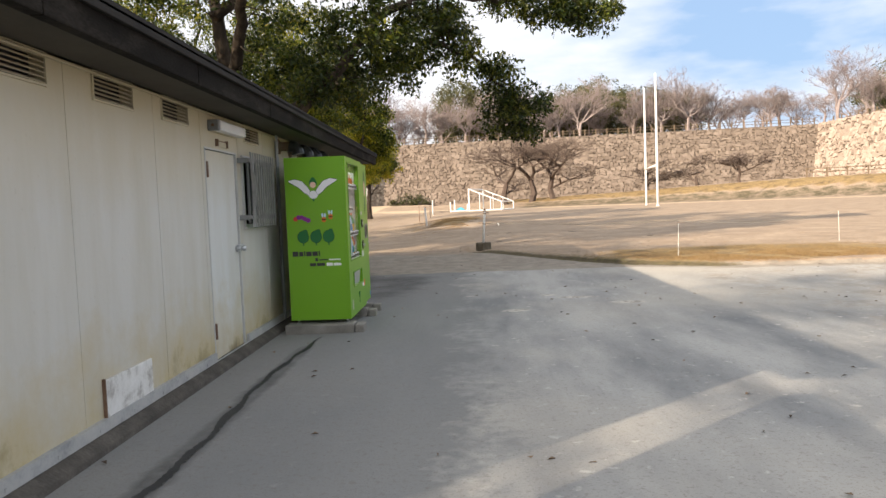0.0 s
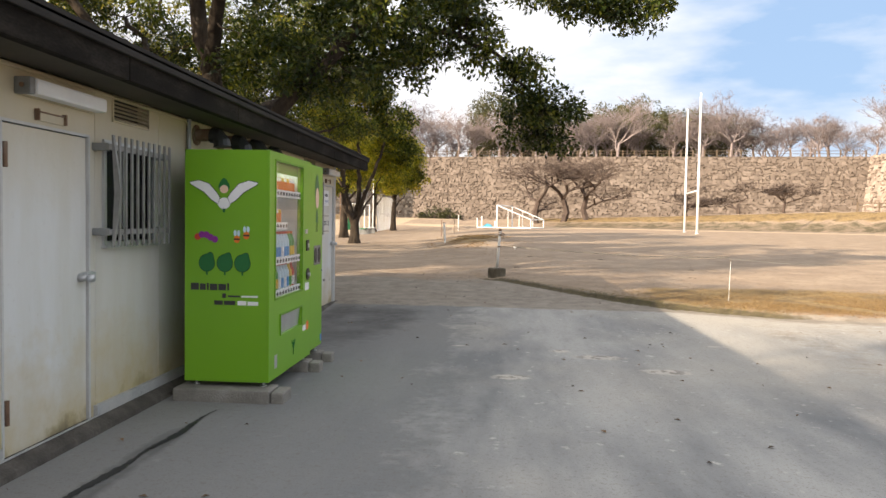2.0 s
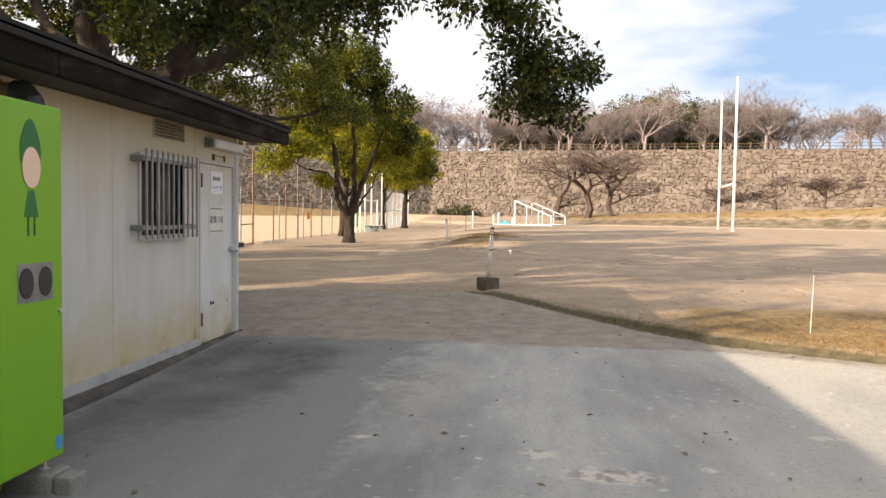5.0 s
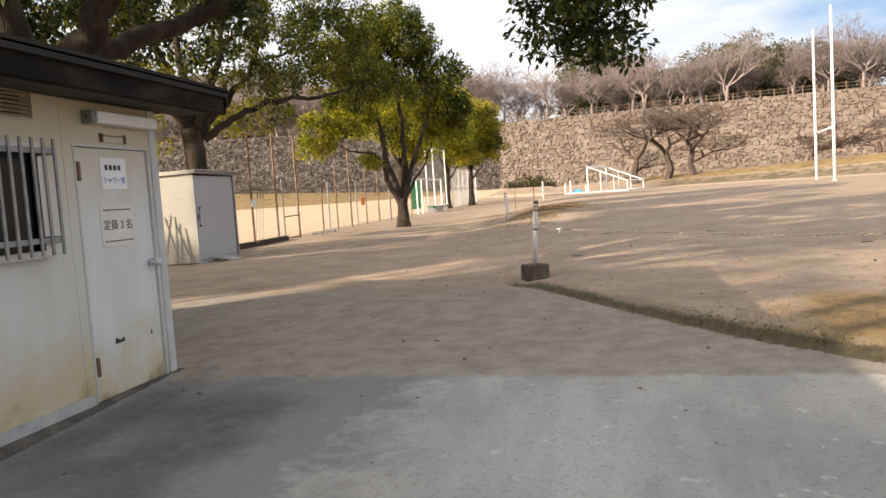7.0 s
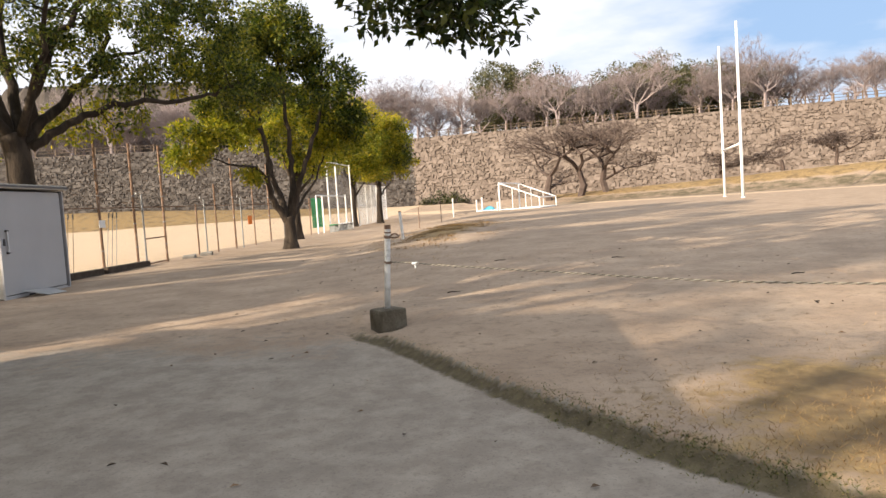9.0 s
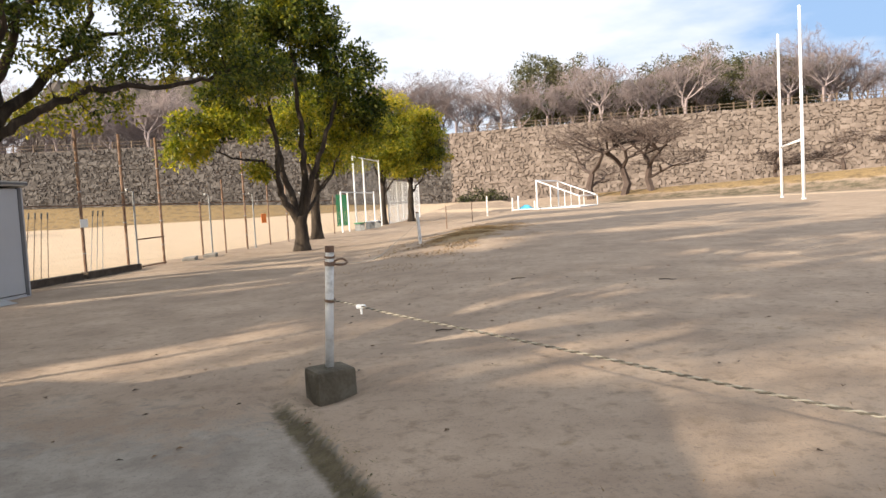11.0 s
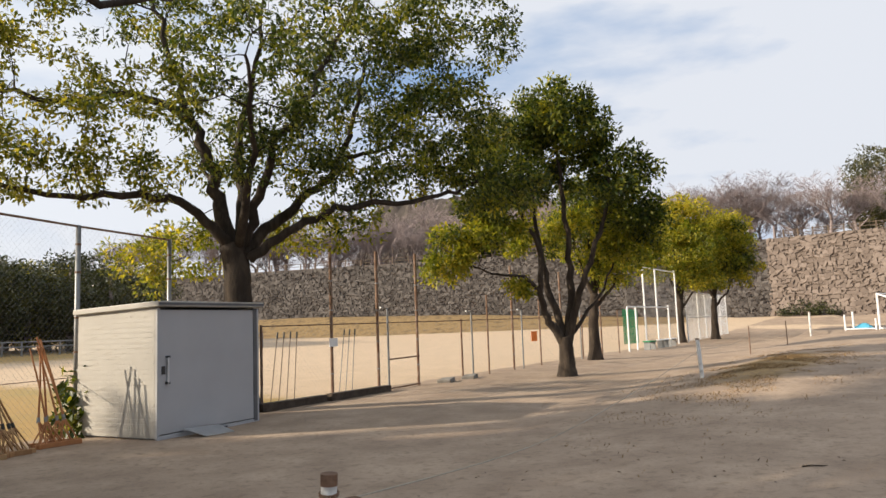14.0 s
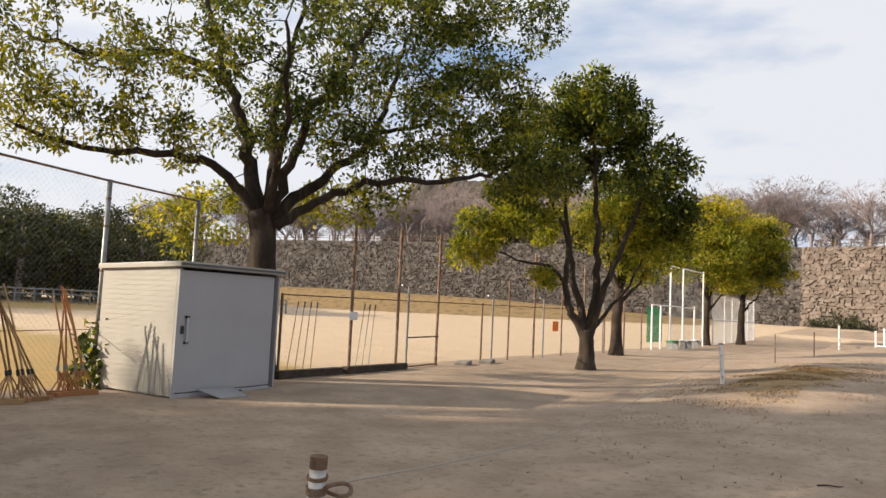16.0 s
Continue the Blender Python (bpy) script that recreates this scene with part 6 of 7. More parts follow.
for i, (x, y, z, sc, k) in enumerate(marks):
    mtx = pose(x, y, z - 0.1, 0, 0, 67 * i)
    if k in first:
        first.discard(k)
        ev[k].matrix_basis = mtx
        ev[k].scale = (max(sc, 0.95), max(sc, 0.95), sc)
    else:
        c = copy_thing(ev[k], mtx)
        c.scale = (max(sc, 0.95), max(sc, 0.95), sc)


def shrub(name, at, r, h, n, mat, seed, label):
    rng = np.random.default_rng(seed)
    t = thing(name, label, "shrub", at=at)
    o = rng.normal(0, 1, (n, 3))
    o /= np.linalg.norm(o, axis=1, keepdims=True)
    o[:, 2] = np.abs(o[:, 2])
    c = o * np.array([r, r * 0.6, h]) * rng.uniform(0.4, 1, (n, 1))
    stems = Mesh()
    for q in c[:40]:
        stems.tube([(q[0] * 0.2, q[1] * 0.2, -0.1), tuple(q)], [0.03, 0.01], 3, cap=False)
    part("stems", stems, M["greybark"], t)
    V, F = leaf_cloud(c, np.full(n, 0.45), 40, 0.22, rng)
    part("leaves", raw_mesh("leaves", V, F, M[mat]), None, t)


shrub("hedge", (-5.4, 99.5, zat(-5.4, 99.5)), 3.6, 1.4, 90, "farleaf", 61, "dark clipped hedge at the foot of the wall")
shrub("weed", (-7.75, 24.75, 0.18), 0.2, 1.1, 14, "leaf", 62, "small green climber beside a shed")


# ---- goal posts and pitch things ----
def rugby_posts():
    p, q = Vector((15.80, 52.25, 0)), Vector((16.66, 58.96, 0))
    g = thing("rugby_posts", "tall white rugby goal posts on the pitch", "goal posts", at=(p.x, p.y, zat(p.x, p.y)))
    d = q - p
    for e in (Vector((0, 0, 0)), d):
        part("upright", Mesh().tube([(e.x, e.y, -0.2), (e.x, e.y, 3.2), (e.x, e.y, 9.25)], [0.085, 0.08, 0.06], 12), M["white"], g, smooth=True)
        part("ground_collar", Mesh().tube([(e.x, e.y, -0.1), (e.x, e.y, 0.05)], 0.12, 12), M["white"], g)
    part("crossbar", Mesh().tube([(0, 0, 2.88), (d.x, d.y, 2.88)], 0.06, 10), M["white"], g, smooth=True)


rugby_posts()


def football_goal():
    a = Vector((2.55, 63.0, 0))
    along, back = Vector((1.35, 5.2, 0)), Vector((2.75, -0.55, 0))
    g = thing("football_goal", "white football goal frame turned side-on", "goal", at=(a.x, a.y, zat(a.x, a.y)))
    r = 0.055
    for e in (Vector((0, 0, 0)), along):
        t = e + Vector((0, 0, 1.9))
        k = e + back
        part("post", Mesh().tube([tuple(e), tuple(t)], r, 8), M["white"], g)
        part("side_bar", Mesh().tube([tuple(t), tuple(k + Vector((0, 0, 0.75)))], r * 0.8, 8), M["white"], g)
        part("base_bar", Mesh().tube([tuple(e + Vector((0, 0, 0.05))), tuple(k + Vector((0, 0, 0.05)))], r * 0.8, 8), M["white"], g)
        part("back_post", Mesh().tube([tuple(k), tuple(k + Vector((0, 0, 0.75)))], r * 0.8, 8), M["white"], g)
        for f in (0.33, 0.66):
            b0 = e + back * f
            part("strut", Mesh().tube([tuple(b0), tuple(b0 + Vector((0, 0, 1.9 - 1.15 * f)))], r * 0.55, 6), M["white"], g)
    part("crossbar", Mesh().tube([(0, 0, 1.9), tuple(along + Vector((0, 0, 1.9)))], r, 8), M["white"], g)
    part("back_bar", Mesh().tube([tuple(back + Vector((0, 0, 0.75))), tuple(back + along + Vector((0, 0, 0.75)))], r * 0.8, 8), M["white"], g)
    part("ground_bar", Mesh().tube([tuple(back + Vector((0, 0, 0.05))), tuple(back + along + Vector((0, 0, 0.05)))], r * 0.8, 8), M["white"], g)


football_goal()
frame2 = thing("training_frame", "low white tube frame beside the football goal", "frame", at=(0.95, 62.6, zat(0.95, 62.6)))
for x in (0.0, 1.45):
    part("leg", Mesh().tube([(x, 0, 0), (x, 0, 0.85 if x == 0 else 0.6)], 0.045, 8), M["white"], frame2)
part("bar", Mesh().tube([(0, 0, 0.06), (1.45, 0, 0.06)], 0.04, 8), M["white"], frame2)
part("leg", Mesh().tube([(0.35, 0.6, 0), (0.35, 0.6, 1.0)], 0.05, 8), M["white"], frame2)
tarp = Mesh()
tr = random.Random(4)
grid = [[(0.3 + i * 0.13, j * 0.16, 0.05 + 0.28 * math.sin(math.pi * i / 8) * math.sin(math.pi * j / 5) + tr.uniform(-0.03, 0.05)) for i in range(9)] for j in range(6)]
for j in range(5):
    for i in range(8):
        tarp.add([grid[j][i], grid[j][i + 1], grid[j + 1][i + 1], grid[j + 1][i]], [(0, 1, 2, 3)])
tp = solid("tarpaulin", tarp, M["tarp"], "crumpled blue tarpaulin on the pitch", "tarpaulin")
tp.matrix_basis = pose(0.95, 62.9, zat(1.5, 63) + 0.02)

# concrete block with a white pipe post
bx, by = 2.69, 19.64
bz = 0.115
pb = thing("post_block", "white-painted pipe post set in a mossy concrete block", "post", at=(bx, by, bz), turn=40)
part("base_block", Mesh().box(-0.15, 0.15, -0.15, 0.15, -0.03, 0.265), M["block"], pb, "mossy concrete block", bevel=0.035)
part("pipe", Mesh().tube([(0, 0, 0.25), (0.02, -0.025, 0.7), (0.04, -0.05, 1.12)], 0.031, 14), M["oldwhite"], pb, "flaking white pipe", smooth=True)
part("pipe_top", Mesh().tube([(0.039, -0.049, 1.10), (0.0405, -0.0505, 1.145)], 0.033, 14), M["rusty"], pb, "rusty dark pipe top")
for z, n in ((1.065, 2), (1.01, 4), (0.745, 3)):
    w = Mesh()
    for i in range(n):
        k = z / 1.12
        ring = [(0.04 * k + 0.037 * math.cos(a), -0.05 * k + 0.037 * math.sin(a), z + i * 0.008 + 0.006 * math.sin(a)) for a in np.linspace(0, 2 * math.pi, 13)]
        w.tube(ring, 0.004, 5, cap=False)
    part("wire_wrap", w, M["rusty"], pb, "rusty wire wound round the pipe")
loop = [(0.115 + 0.05 * math.cos(a), -0.05 + 0.02 * math.sin(2 * a), 1.025 + 0.022 * math.sin(a)) for a in np.linspace(0, 2 * math.pi, 17)]
part("wire_loop", Mesh().tube(loop, 0.008, 6, cap=False), M["rusty"], pb)


def stake(at, h, r, mat, label, lean=(0.0, 0.0)):
    s = thing("stake", label, "stake", "rope stakes", at=(at[0], at[1], zat(*at)))
    part("shaft", Mesh().tube([(0, 0, -0.1), (lean[0] * 0.5, lean[1] * 0.5, h * 0.5), (lean[0], lean[1], h)], r, 8), M[mat], s)
    part("tip", Mesh().tube([(lean[0], lean[1], h), (lean[0], lean[1], h + 0.03)], r * 1.15, 8), M["rusty"], s)
    return s


stake((6.55, 15.5), 0.66, 0.0055, "oldwhite", "thin pale stake in the dry turf", (0.02, 0.0))
stake((10.84, 17.6), 0.70, 0.0055, "oldwhite", "thin pale stake in the dry turf", (-0.02, 0.0))
stake((0.42, 34.3), 0.85, 0.045, "oldwhite", "short white stake beside the lane", (-0.06, 0.03))
stake((-0.45, 60.0), 1.25, 0.05, "oldwhite", "white stake near the football goal")
stake((-0.6, 45.0), 0.95, 0.02, "rusty", "thin dark stake on the pitch edge")
stake((-0.2, 50.5), 0.95, 0.02, "rusty", "thin dark stake on the pitch edge")


def rope(points, r, mat, label):
    P, _ = smooth_line(points, [1] * len(points), 8)
    if r < 0.006:
        return solid("rope", Mesh().tube(P, r, 6), M[mat], label, "rope")
    # two strands laid round one another, one pale and one dark
    ro = thing("rope", label, "rope")
    fine, _ = smooth_line(P, [1] * len(P), 12)
    run = [0.0]
    for a, b in zip(fine, fine[1:]):
        run.append(run[-1] + (b - a).length)
    side = Vector((fine[-1].y - fine[0].y, fine[0].x - fine[-1].x, 0)).normalized()
    for k, shade in enumerate((mat, "darkrope")):
        line = [p + (side * math.cos(u / 0.013 + k * math.pi) + Vector((0, 0, math.sin(u / 0.013 + k * math.pi)))) * r * 0.62 for p, u in zip(fine, run)]
        part("strand", Mesh().tube(line, r * 0.62, 5), M[shade], ro)


pa = (bx + 0.06, by - 0.03)
rope([(pa[0], pa[1], bz + 0.755), (3.08, 19.22, 0.872), (3.4, 18.87, 0.862), (4.3, 17.95, 0.845), (5.44, 16.7, 0.84), (6.55, 15.5, 0.90)], 0.0065, "rope", "twisted rope from the pipe post to a stake")
rope([(6.55, 15.5, 0.88), (8.0, 16.1, 0.78), (9.5, 16.9, 0.78), (10.82, 17.6, 0.92)], 0.004, "rope", "thin rope between two stakes")
rope([(pa[0] - 0.03, pa[1], bz + 1.02), (2.3, 22.5, 0.95), (1.5, 27, 0.92), (0.45, 34.2, 1.10)], 0.004, "rope", "thin cord from the pipe post along the lane")
rope([(0.38, 34.3, 1.1), (-0.1, 40.0, 1.0), (-0.6, 45.0, 1.22)], 0.004, "rope", "thin cord between stakes along the lane")
tag = Mesh().box(3.05, 3.11, 19.2, 19.235, 0.86, 0.885).box(3.075, 3.09, 19.21, 19.225, 0.82, 0.862)
solid("cloth_tag", tag, M["paper"], "white rag knotted onto the rope", "rag", bevel=0.006)


# ---- shed ----
def shed():
    A, Bv = Vector((-5.60, 24.70, 0)), Vector((-5.83, 27.02, 0))
    d = (Bv - A)
    w = d.length
    ang = math.degrees(math.atan2(d.y, d.x))
    s = thing("storage_shed", "grey steel garden shed with a sliding door", "shed", at=(A.x, A.y, 0.17), turn=ang)
    # local x runs along the door front, local y to the back (away from the lane)
    dep, h = 1.95, 2.12
    part("side_wall", Mesh().box(0.0, 0.04, 0.03, dep, 0.05, h), M["shed_side"], s, "cream steel end panel")
    ribs = Mesh()
    for z in np.arange(0.12, h - 0.03, 0.085):
        ribs.box(-0.004, 0.0, 0.05, dep - 0.02, z, z + 0.055)
    part("side_cladding", ribs, M["shed_side"], s)
    part("side_wall", Mesh().box(w - 0.04, w, 0.03, dep, 0.05, h), M["shed_side"], s)
    part("back_wall", Mesh().box(0.04, w - 0.04, dep - 0.04, dep, 0.05, h), M["shed_side"], s)
    part("sliding_door", Mesh().box(0.05, w - 0.13, 0.0, 0.03, 0.10, h - 0.03), M["shed_front"], s, "pale grey sliding door", bevel=0.006)
    part("door_post", Mesh().box(0.0, 0.05, -0.006, 0.03, 0.05, h), M["shed_front"], s)
    part("door_post", Mesh().box(w - 0.13, w - 0.04, -0.012, 0.03, 0.05, h), M["shed_dark"], s, "dark door jamb")
    part("door_post", Mesh().box(w - 0.04, w + 0.004, -0.012, 0.03, 0.05, h), M["shed_front"], s)
    part("bottom_rail", Mesh().box(0.0, w, -0.01, 0.03, 0.0, 0.085), M["shed_front"], s, bevel=0.006)
    part("floor_pan", Mesh().box(0.04, w - 0.04, 0.03, dep - 0.04, 0.03, 0.07), M["galv"], s)
    part("roof_panel", Mesh().add([(-0.07, -0.10, h + 0.02), (w + 0.06, -0.10, h + 0.02), (w + 0.06, dep + 0.06, h - 0.04), (-0.07, dep + 0.06, h - 0.04), (-0.07, -0.10, h + 0.11), (w + 0.06, -0.10, h + 0.11), (w + 0.06, dep + 0.06, h + 0.05), (-0.07, dep + 0.06, h + 0.05)],
                                  [(3, 2, 1, 0), (4, 5, 6, 7), (0, 1, 5, 4), (1, 2, 6, 5), (2, 3, 7, 6), (3, 0, 4, 7)]), M["shed_side"], s, bevel=0.012)
    part("roof_trim", Mesh().box(-0.05, w + 0.05, -0.112, -0.10, h + 0.045, h + 0.085), M["shed_dark"], s)
    part("handle", Mesh().tube([(0.20, -0.03, 0.90), (0.20, -0.03, 1.32)], 0.018, 10), M["alu"], s)
    for z in (0.89, 1.31):
        part("handle_end", Mesh().box(0.165, 0.235, -0.045, 0.0, z, z + 0.035), M["black"], s, bevel=0.005)
    part("lock_plate", Mesh().box(0.09, 0.155, -0.012, 0.0, 1.05, 1.18), M["black"], s, bevel=0.004)
    for x in (0.75, 1.3):
        part("base_vent", Mesh().box(x, x + 0.22, -0.016, -0.010, 0.03, 0.06), M["dark"], s)
    for x in (0.05, w - 0.25):
        for y in (0.3, 1.5):
            part("base_block", Mesh().box(x, x + 0.19, y, y + 0.3, -0.12, 0.03), M["concrete"], s)
    r = thing("ramp_plate", "buckled aluminium ramp plate at a shed door", "ramp", at=(-5.56, 25.15, 0.19), turn=ang - 4)
    part("plate", Mesh().add([(0, 0, 0.12), (0.75, 0, 0.10), (0.72, -0.42, 0.005), (0.12, -0.45, 0.012), (0, 0, 0.13), (0.75, 0, 0.11), (0.72, -0.42, 0.015), (0.12, -0.45, 0.022)],
                             [(3, 2, 1, 0), (4, 5, 6, 7), (0, 1, 5, 4), (1, 2, 6, 5), (2, 3, 7, 6), (3, 0, 4, 7)]), M["alu"], r)


shed()


# ---- fences of the ball field ----
def chain_link(m, a, b, z0, z1, pitch=0.08, r=0.0011):
    """Crossing wires of a chain-link panel between a and b, as thin three-sided rods."""
    a, b = Vector(a), Vector(b)
    ln = (b - a).length
    d = (b - a) / ln
    h = z1 - z0
    s = -h
    while s < ln:
        for up in (1, -1):
            s0, s1 = max(s, 0.0), min(s + h, ln)
            if s1 <= s0:
                continue
            q0, q1 = s0 - s, s1 - s
            if up < 0:
                q0, q1 = h - q0, h - q1
            m.tube([a + d * s0 + Vector((0, 0, z0 + q0)), a + d * s1 + Vector((0, 0, z0 + q1))], r, 3, cap=False)
        s += pitch * 1.414


def tall_fence():
    pts = [(-4.6, 13.2), (-5.3, 15.9), (-5.85, 18.0), (-6.40, 20.1), (-6.98, 22.2), (-7.75, 24.6), (-8.35, 26.9)]
    f = thing("chain_link_fence", "tall galvanised chain-link fence round the ball field", "fence", "ball field fences")
    for i, (x, y) in enumerate(pts):
        z = zat(x, y)
        part("post", Mesh().tube([(x, y, z - 0.1), (x, y, 3.86)], 0.045, 10), M["galv"], f, smooth=True)
        if i in (3, 5):
            part("brace_post", Mesh().tube([(x + 0.16, y + 0.05, z - 0.1), (x + 0.13, y + 0.04, 2.1)], 0.035, 8), M["galv"], f)
            part("clamp", Mesh().box(x - 0.02, x + 0.2, y - 0.03, y + 0.06, 1.25, 1.32), M["galv"], f)
        for zz in (0.7, 1.6, 2.2, 3.0, 3.5):
            part("clamp", Mesh().tube([(x, y, zz), (x, y, zz + 0.035)], 0.053, 8), M["rusty"], f)
    for (ax, ay), (bx_, by_) in zip(pts, pts[1:]):
        part("top_rail", Mesh().tube([(ax, ay, 3.84), (bx_, by_, 3.84)], 0.022, 6), M["rusty"], f)
        part("tension_wire", Mesh().tube([(ax, ay, 1.18), (bx_, by_, 1.18)], 0.007, 5), M["rusty"], f)
        m = Mesh()
        chain_link(m, (ax, ay, 0), (bx_, by_, 0), 0.15, 3.82)
        w = part("wire_mesh", m, M["wire"], f)


tall_fence()


def lane_fence():
    f = thing("chain_link_fence", "rusty chain-link fence along the lane", "fence", "ball field fences")
    X = -7.15
    ys = [28.3, 30.5, 32.25, 34.0, 36.3, 37.9, 39.6, 41.7, 43.6, 45.6, 47.7, 49.8]
    tall = [2.0, 3.85, 3.85, 3.9, 2.05, 2.8, 3.85, 2.7, 3.8, 2.1, 3.8, 2.3]
    for i, (y, h) in enumerate(zip(ys, tall)):
        z = zat(X, y)
        part("post", Mesh().tube([(X, y, z - 0.1), (X, y, h)], 0.038 if h > 3 else 0.03, 8), M["rusty"], f)
        if h > 3:
            for zz in (0.8, 1.5, 2.3, 3.0):
                part("clamp", Mesh().tube([(X, y, zz), (X, y, zz + 0.03)], 0.047, 8), M["galv"], f)
    for y, h in ((32.55, 2.35), (36.75, 2.25), (40.1, 2.3), (45.2, 2.35)):
        z = zat(X, y)
        part("gate_post", Mesh().tube([(X + 0.1, y, z - 0.1), (X + 0.1, y, h), (X + 0.1, y - 0.3, h + 0.03)], 0.028, 8), M["galv"], f)
    part("top_wire", Mesh().tube([(X, 28.3, 1.97), (X, 34, 1.99), (X, 49.8, 2.05)], 0.016, 6), M["rusty"], f)
    part("gate_rail", Mesh().tube([(X + 0.1, 32.6, 1.03), (X + 0.05, 34.0, 1.05)], 0.022, 6), M["rusty"], f)
    part("gate_rail", Mesh().tube([(X + 0.1, 32.6, 0.28), (X + 0.05, 34.0, 0.30)], 0.022, 6), M["rusty"], f)
    part("sign_plate", Mesh().box(X + 0.04, X + 0.05, 30.38, 30.66, 1.45, 1.65), M["paper"], f)
    part("sign_plate", Mesh().box(X + 0.04, X + 0.05, 40.9, 41.35, 1.2, 1.55), M["orange"], f, "faded orange sign plate")
    for a, b in zip(ys, ys[1:]):
        m = Mesh()
        chain_link(m, (X, a, 0), (X, b, 0), 0.3, 1.97, 0.09)
        part("wire_mesh", m, M["wire"], f)
    # timber sleepers at its foot
    for a, b in ((28.0, 30.0), (30.08, 32.4)):
        bm = Mesh().box(-0.10, 0.10, 0, b - a, -0.05, 0.19)
        o = solid("timber_sleeper", bm, M["rotten"], "dark weathered timber sleeper at a fence foot", "sleeper", "fence sleepers", bevel=0.02)
        o.matrix_basis = pose(-6.88, a, zat(-6.9, a) - 0.02, 0, 0, 2)
    for x, y in ((-6.9, 35.0), (-6.85, 36.2)):
        o = solid("rubble_block", Mesh().box(-0.2, 0.2, -0.3, 0.3, -0.05, 0.10), M["concrete"], "broken concrete rubble at the fence foot", "rubble", "rubble", bevel=0.03)
        o.matrix_basis = pose(x, y, zat(x, y), 3, -4, 20)


lane_fence()

# practice cage at the end of the lane
cage = thing("practice_cage", "white steel practice cage with green netting", "cage", at=(-7.1, 51.0, zat(-7.1, 51)))
for y, h in ((0, 2.1), (1.2, 2.1), (2.6, 4.1), (4.6, 4.1), (6.6, 2.2), (8.2, 4.2), (10.2, 2.3), (12.8, 3.0), (14.6, 3.0), (16.6, 3.0), (18.6, 3.0), (20.4, 3.0)):
    part("post", Mesh().tube([(0, y, -0.1), (0, y, h)], 0.045, 6), M["white"], cage)
for a, b, z in ((0, 1.2, 2.1), (2.6, 4.6, 4.1), (4.6, 8.2, 4.1), (1.2, 6.6, 2.1), (10.2, 20.4, 2.95), (10.2, 20.4, 1.5)):
    part("rail", Mesh().tube([(0, a, z), (0, b, z)], 0.035, 6), M["white"], cage)
m = Mesh()
chain_link(m, (0.0, 10.2, 0), (0.0, 20.4, 0), 0.1, 2.95, 0.10, 0.008)
part("white_mesh", m, M["white"], cage)
m = Mesh()
chain_link(m, (-0.1, 2.6, 0), (-0.1, 8.2, 0), 0.1, 4.0, 0.14, 0.004)
part("side_net", m, M["wire"], cage)
m = Mesh()
chain_link(m, (-0.6, 1.0, 0), (-0.6, 3.2, 0), 0.3, 2.0, 0.05, 0.008)
part("green_net", m, M["netgreen"], cage, "green netting")
for y in (1.5, 3.6, 5.0):
    bn = thing("low_bench", "small pale bench beside the cage", "bench", "cage benches", at=(-6.6, 51.0 + y, zat(-6.6, 51 + y)))
    part("seat", Mesh().box(-0.18, 0.18, -0.5, 0.5, 0.38, 0.43), M["netgreen"] if y < 2 else M["white"], bn)
    for yy in (-0.4, 0.4):
        part("leg", Mesh().box(-0.15, 0.15, yy - 0.03, yy + 0.03, -0.03, 0.38), M["galv"], bn)

# far guard rail and office block
rail = thing("guard_rail", "low grey guard rail at the far side of the field", "rail")
gp = None
for i in range(44):
    a = radians(97 - i * 1.15)
    d = 61.0
    q = (4.6 - d * math.sin(a), 17.5 + d * math.cos(a))
    z = zat(*q)
    if i % 1 == 0:
        part("post", Mesh().box(q[0] - 0.05, q[0] + 0.05, q[1] - 0.05, q[1] + 0.05, z - 0.1, 1.92), M["galv"], rail)
    if gp:
        for zz in (1.9, 1.55):
            part("bar", Mesh().tube([(*gp, zz), (*q, zz)], 0.05, 5), M["galv"], rail)
        m = Mesh()
        chain_link(m, (*gp, 0), (*q, 0), 0.9, 1.5, 0.2, 0.012)
        part("mesh_panel", m, M["wire"], rail)
    gp = q


def office():
    b = thing("office_building", "distant white office block with window bands", "building", at=(-209.5, 90.5, 0), turn=10)
    part("wall", Mesh().box(-6, 6, -6, 6, 0, 29), M["office"], b)
    part("roof", Mesh().box(-6.3, 6.3, -6.3, 6.3, 29, 29.8), M["office"], b)
    part("roof_box", Mesh().box(-3, 3, -4, 0, 29.8, 31.0), M["office"], b)
    win = Mesh().box(6.0, 6.06, -1.45, 1.45, 0, 1.6).data("window", M["pane"])
    for fl in range(9):
        for k in range(3):
            put(win, "window", b, (0.02, -3.7 + k * 3.7, 1.2 + fl * 3.1))


office()


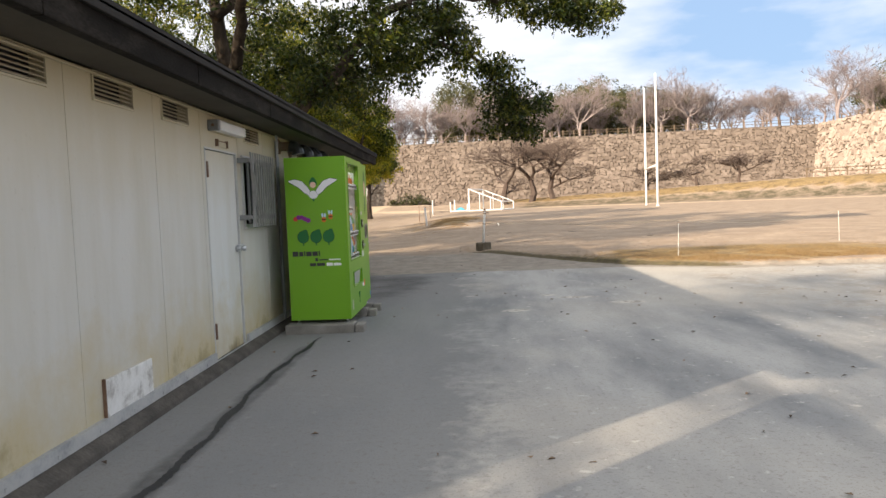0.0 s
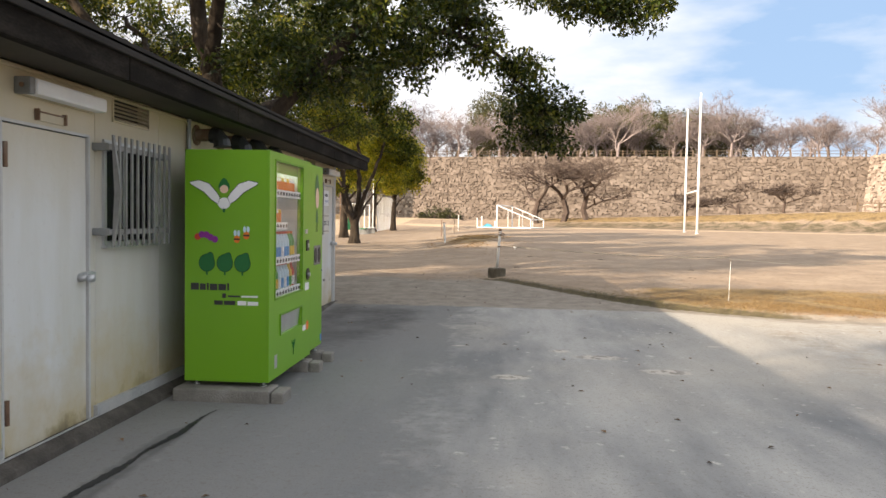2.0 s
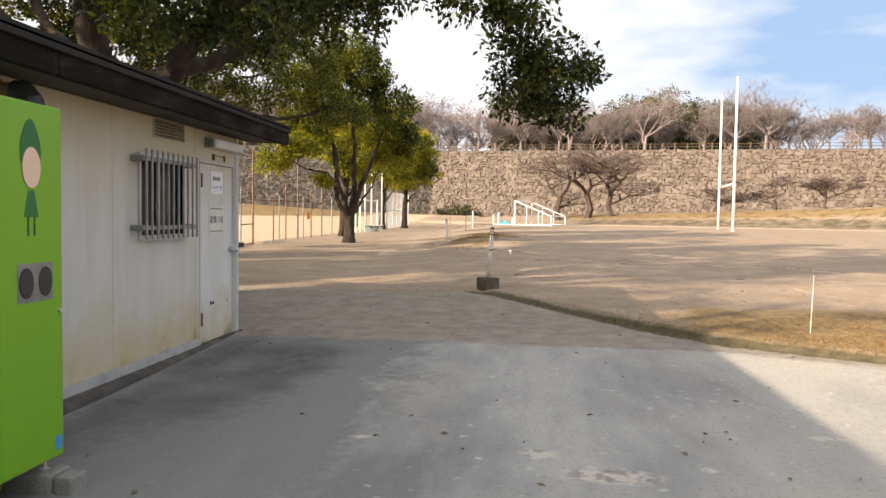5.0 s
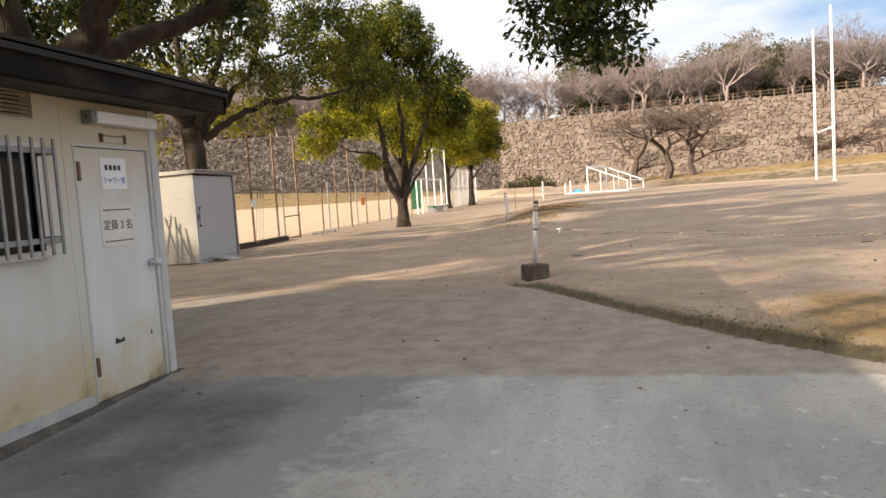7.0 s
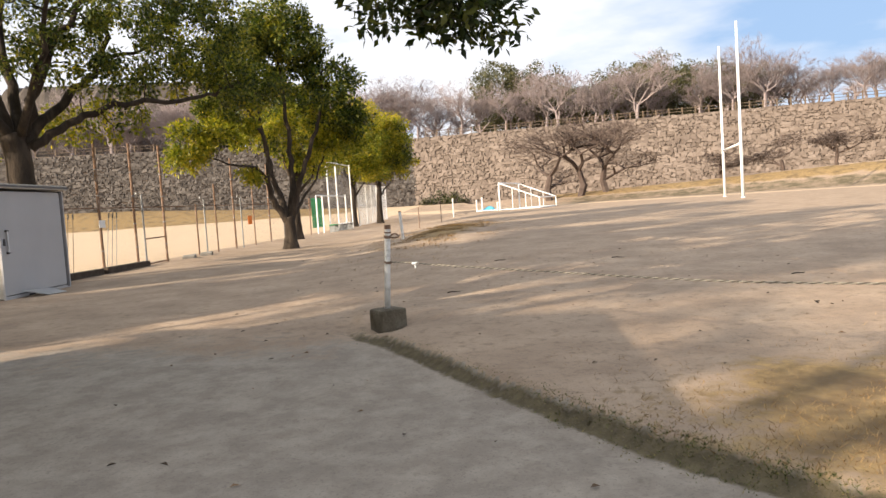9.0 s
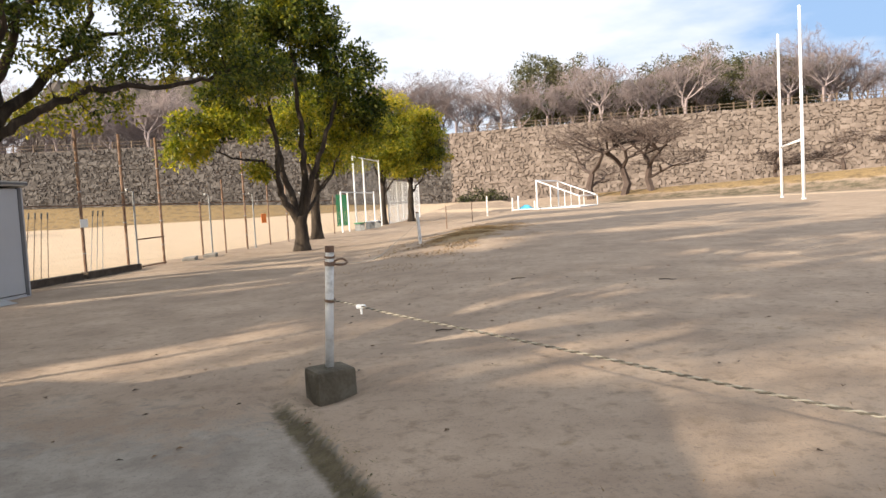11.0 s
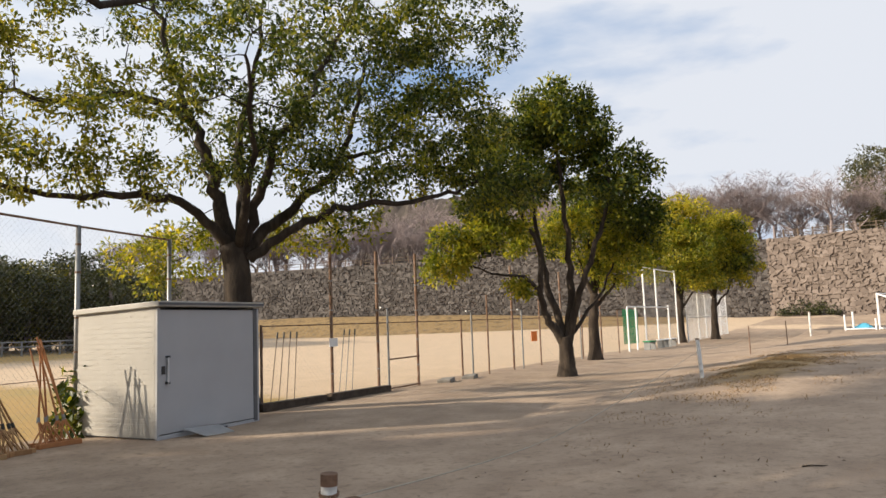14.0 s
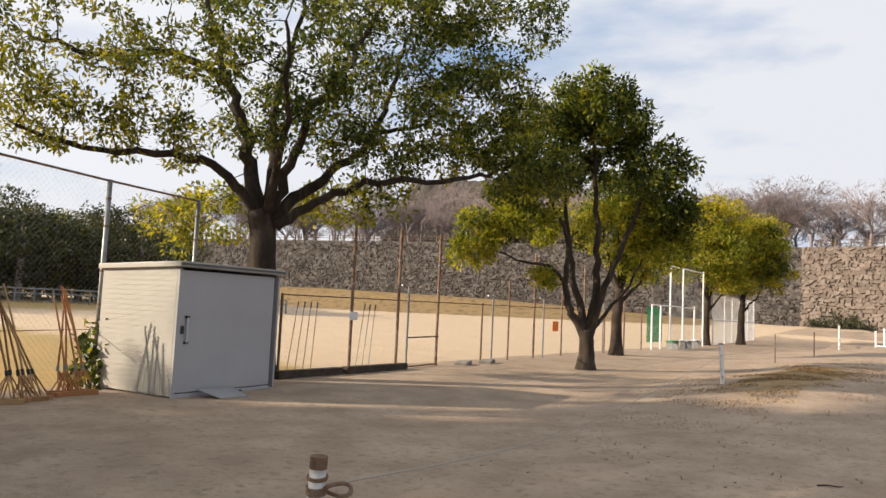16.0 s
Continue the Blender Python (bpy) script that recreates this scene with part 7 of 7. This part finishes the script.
# ---- drag brushes and rakes leaning on the fence ----
def rake(at, turn, tilt, lean, tall, mat, label):
    """A wooden ground rake: a handle, a board and the braces between them."""
    r = thing("field_rake", label, "rake", "field rakes", at=(at[0], at[1], zat(*at)), turn=turn)
    a = Vector((0.0, 0.0, 0.40))
    th = radians(-turn)
    top = a + Vector((-tilt * math.cos(th) - lean * math.sin(th), -tilt * math.sin(th) + lean * math.cos(th), tall))
    hd = part("handle", Mesh().tube([tuple(a), tuple((a + top) / 2 + Vector((0.012, 0.01, 0))), tuple(top)], [0.017, 0.015, 0.014], 8), M[mat], r)
    part("collar", Mesh().tube([tuple(a - Vector((0, 0, 0.03))), tuple(a + (top - a) * 0.05)], 0.026, 8), M["black"] if mat == "rakewood" else M["galv"], hd, "dark binding round the handle")
    for k in (-1.0, -0.4, 0.4, 1.0):
        e = Vector((0.19, k * 0.19, 0.05))
        part("brace", Mesh().tube([tuple(a), tuple(e)], 0.012, 6), M[mat], r)
    part("head_board", Mesh().box(0.17, 0.21, -0.24, 0.24, 0.0, 0.07), M[mat], r, bevel=0.008)


rk = random.Random(71)
bundles = ((-6.52, 21.75, 0.24, -0.40, 7, "rakewood", "brown wooden field rake leaning on the fence"), (-6.66, 22.85, 0.22, -0.36, 6, "rakewood", "dark wooden field rake leaning on the fence"), (-6.98, 23.80, 0.24, -0.12, 6, "redwood", "orange wooden field rake leaning on the fence"))
for bx0, by0, spread, lean, count, mat, label in bundles:
    for i in range(count):
        f = 2 * i / (count - 1) - 1
        rake((bx0 + rk.uniform(-0.12, 0.16), by0 + f * spread), rk.uniform(-50, 40), rk.uniform(0.14, 0.32), lean - f * spread * rk.uniform(0.3, 1.1) + rk.uniform(-0.10, 0.10), rk.uniform(0.98, 1.32), mat, label)
for i, (y, n) in enumerate(((29.2, 4), (31.3, 3))):
    r = thing("hand_tools", "slim pale field tools hung on the fence", "tools", "field tools", at=(-7.3, y, zat(-7.3, y)))
    for k in range(n):
        part("handle", Mesh().tube([(-0.05, (k - n / 2) * 0.24, 0.0), (0.10, (k - n / 2) * 0.2, 1.5)], 0.010, 6), M["wood"] if i == 0 else M["galv"], r)
        part("grip", Mesh().tube([(0.10, (k - n / 2) * 0.2, 1.48), (0.115, (k - n / 2) * 0.195, 1.62)], 0.02, 6), M["black"], r)


# ---- dry grass, moss and litter ----
def blades(name, spots, mat, label, low, high, width, seed, lean=0.5):
    rng = np.random.default_rng(seed)
    n = len(spots)
    z = height(spots[:, 0], spots[:, 1]) - 0.005
    P = np.column_stack([spots, z])
    h = rng.uniform(low, high, (n, 1))
    az = rng.uniform(0, 2 * math.pi, n)
    s = np.column_stack([np.cos(az), np.sin(az), np.zeros(n)]) * width
    tip = P + np.column_stack([rng.normal(0, lean, n), rng.normal(0, lean, n), np.ones(n)]) * h
    V = np.stack([P - s, P + s, tip], 1).reshape(-1, 3)
    F = np.arange(3 * n).reshape(-1, 3)
    ob = new(name, raw_mesh(name, V, F, M[mat]))
    tagged(ob, label, "grass", kind="stuff")


rng = np.random.default_rng(77)
g = np.column_stack([rng.normal(8.4, 2.4, 60000), 14.2 + np.abs(rng.normal(0, 1.25, 60000))])
g = g[(edge_distance(g[:, 0], g[:, 1]) > 0.02)]
g = g[np.array([noise.noise((x * 1.1, y * 1.1, 0)) > -0.18 for x, y in g])]
blades("dry_grass", g, "straw", "golden dry grass tufts beside the apron", 0.01, 0.04, 0.003, 78, 1.0)
g = np.column_stack([rng.normal(1.5, 0.9, 22000), rng.normal(37.0, 4.0, 22000)])
g = g[np.array([noise.noise((x * 0.9, y * 0.9, 3)) > 0.0 for x, y in g])]
blades("dry_grass", g, "straw", "tufts of dry grass on a low mound", 0.015, 0.05, 0.008, 79, 0.9)
pts = []
for _ in range(15000):
    i = rng.integers(4, 8)
    a, b = EDGE[i], EDGE[i + 1]
    t = rng.random()
    pts.append((a[0] + (b[0] - a[0]) * t + rng.normal(0, 0.07), a[1] + (b[1] - a[1]) * t + rng.normal(0, 0.07)))
g = np.array(pts)
keep = rng.random(len(g)) < np.interp(g[:, 0], [2.4, 4.0, 5.0, 6.0, 7.2], [0.12, 0.22, 0.7, 0.7, 0.4])
blades("kerb_grass", g[keep], "mossgrass", "short mossy grass along the edge of the pitch", 0.005, 0.018, 0.004, 80, 1.0)
g = np.column_stack([rng.uniform(2.5, 14, 14000), rng.uniform(15.5, 34, 14000)])
g = g[(edge_distance(g[:, 0], g[:, 1]) > 0.15)]
g = g[np.array([noise.noise((x * 0.5, y * 0.5, 7)) > 0.12 for x, y in g])]
blades("sparse_grass", g, "straw", "sparse short dry grass on the sandy pitch", 0.006, 0.02, 0.003, 81, 0.9)


def litter():
    rng = np.random.default_rng(90)
    c = np.column_stack([rng.uniform(0.2, 9, 300), rng.uniform(2, 26, 300), np.zeros(300)])
    c[:, 2] = height(c[:, 0], c[:, 1]) + 0.006
    V, F = leaf_cloud(c, np.full(len(c), 0.001), 1, 0.058, rng)
    V[:, 2] = np.repeat(c[:, 2], 4) + np.tile([0.0, 0.012, 0.004, 0.010], len(c))
    tagged(new("fallen_leaves", raw_mesh("fallen_leaves", V, F, M["litter"])), "scattered brown fallen leaves on the ground", "leaves", kind="stuff")


litter()


STICKS = ((3.12, 21.6, 12, 0.17, 0.008), (5.6, 24.5, -20, 0.22, 0.008), (3.6, 25.2, 30, 0.25, 0.008), (6.9, 19.3, 70, 0.16, 0.006), (7.4, 21.4, 15, 0.2, 0.007))


def stick(x, y, turn, length, r):
    st = solid("stick", Mesh().tube([(0, 0, r), (length * 0.4, 0.02, r * 1.6), (length * 0.75, -0.01, r * 1.3), (length, 0.03, r)], [r, r * 0.9, r * 0.7, r * 0.4], 6), M["bark"], "small dark fallen stick on the sand", "stick", "fallen sticks")
    st.matrix_basis = pose(x, y, zat(x, y) + 0.002, 0, 0, turn)


for x, y, turn, length, r in STICKS:
    stick(x, y, turn, length, r)
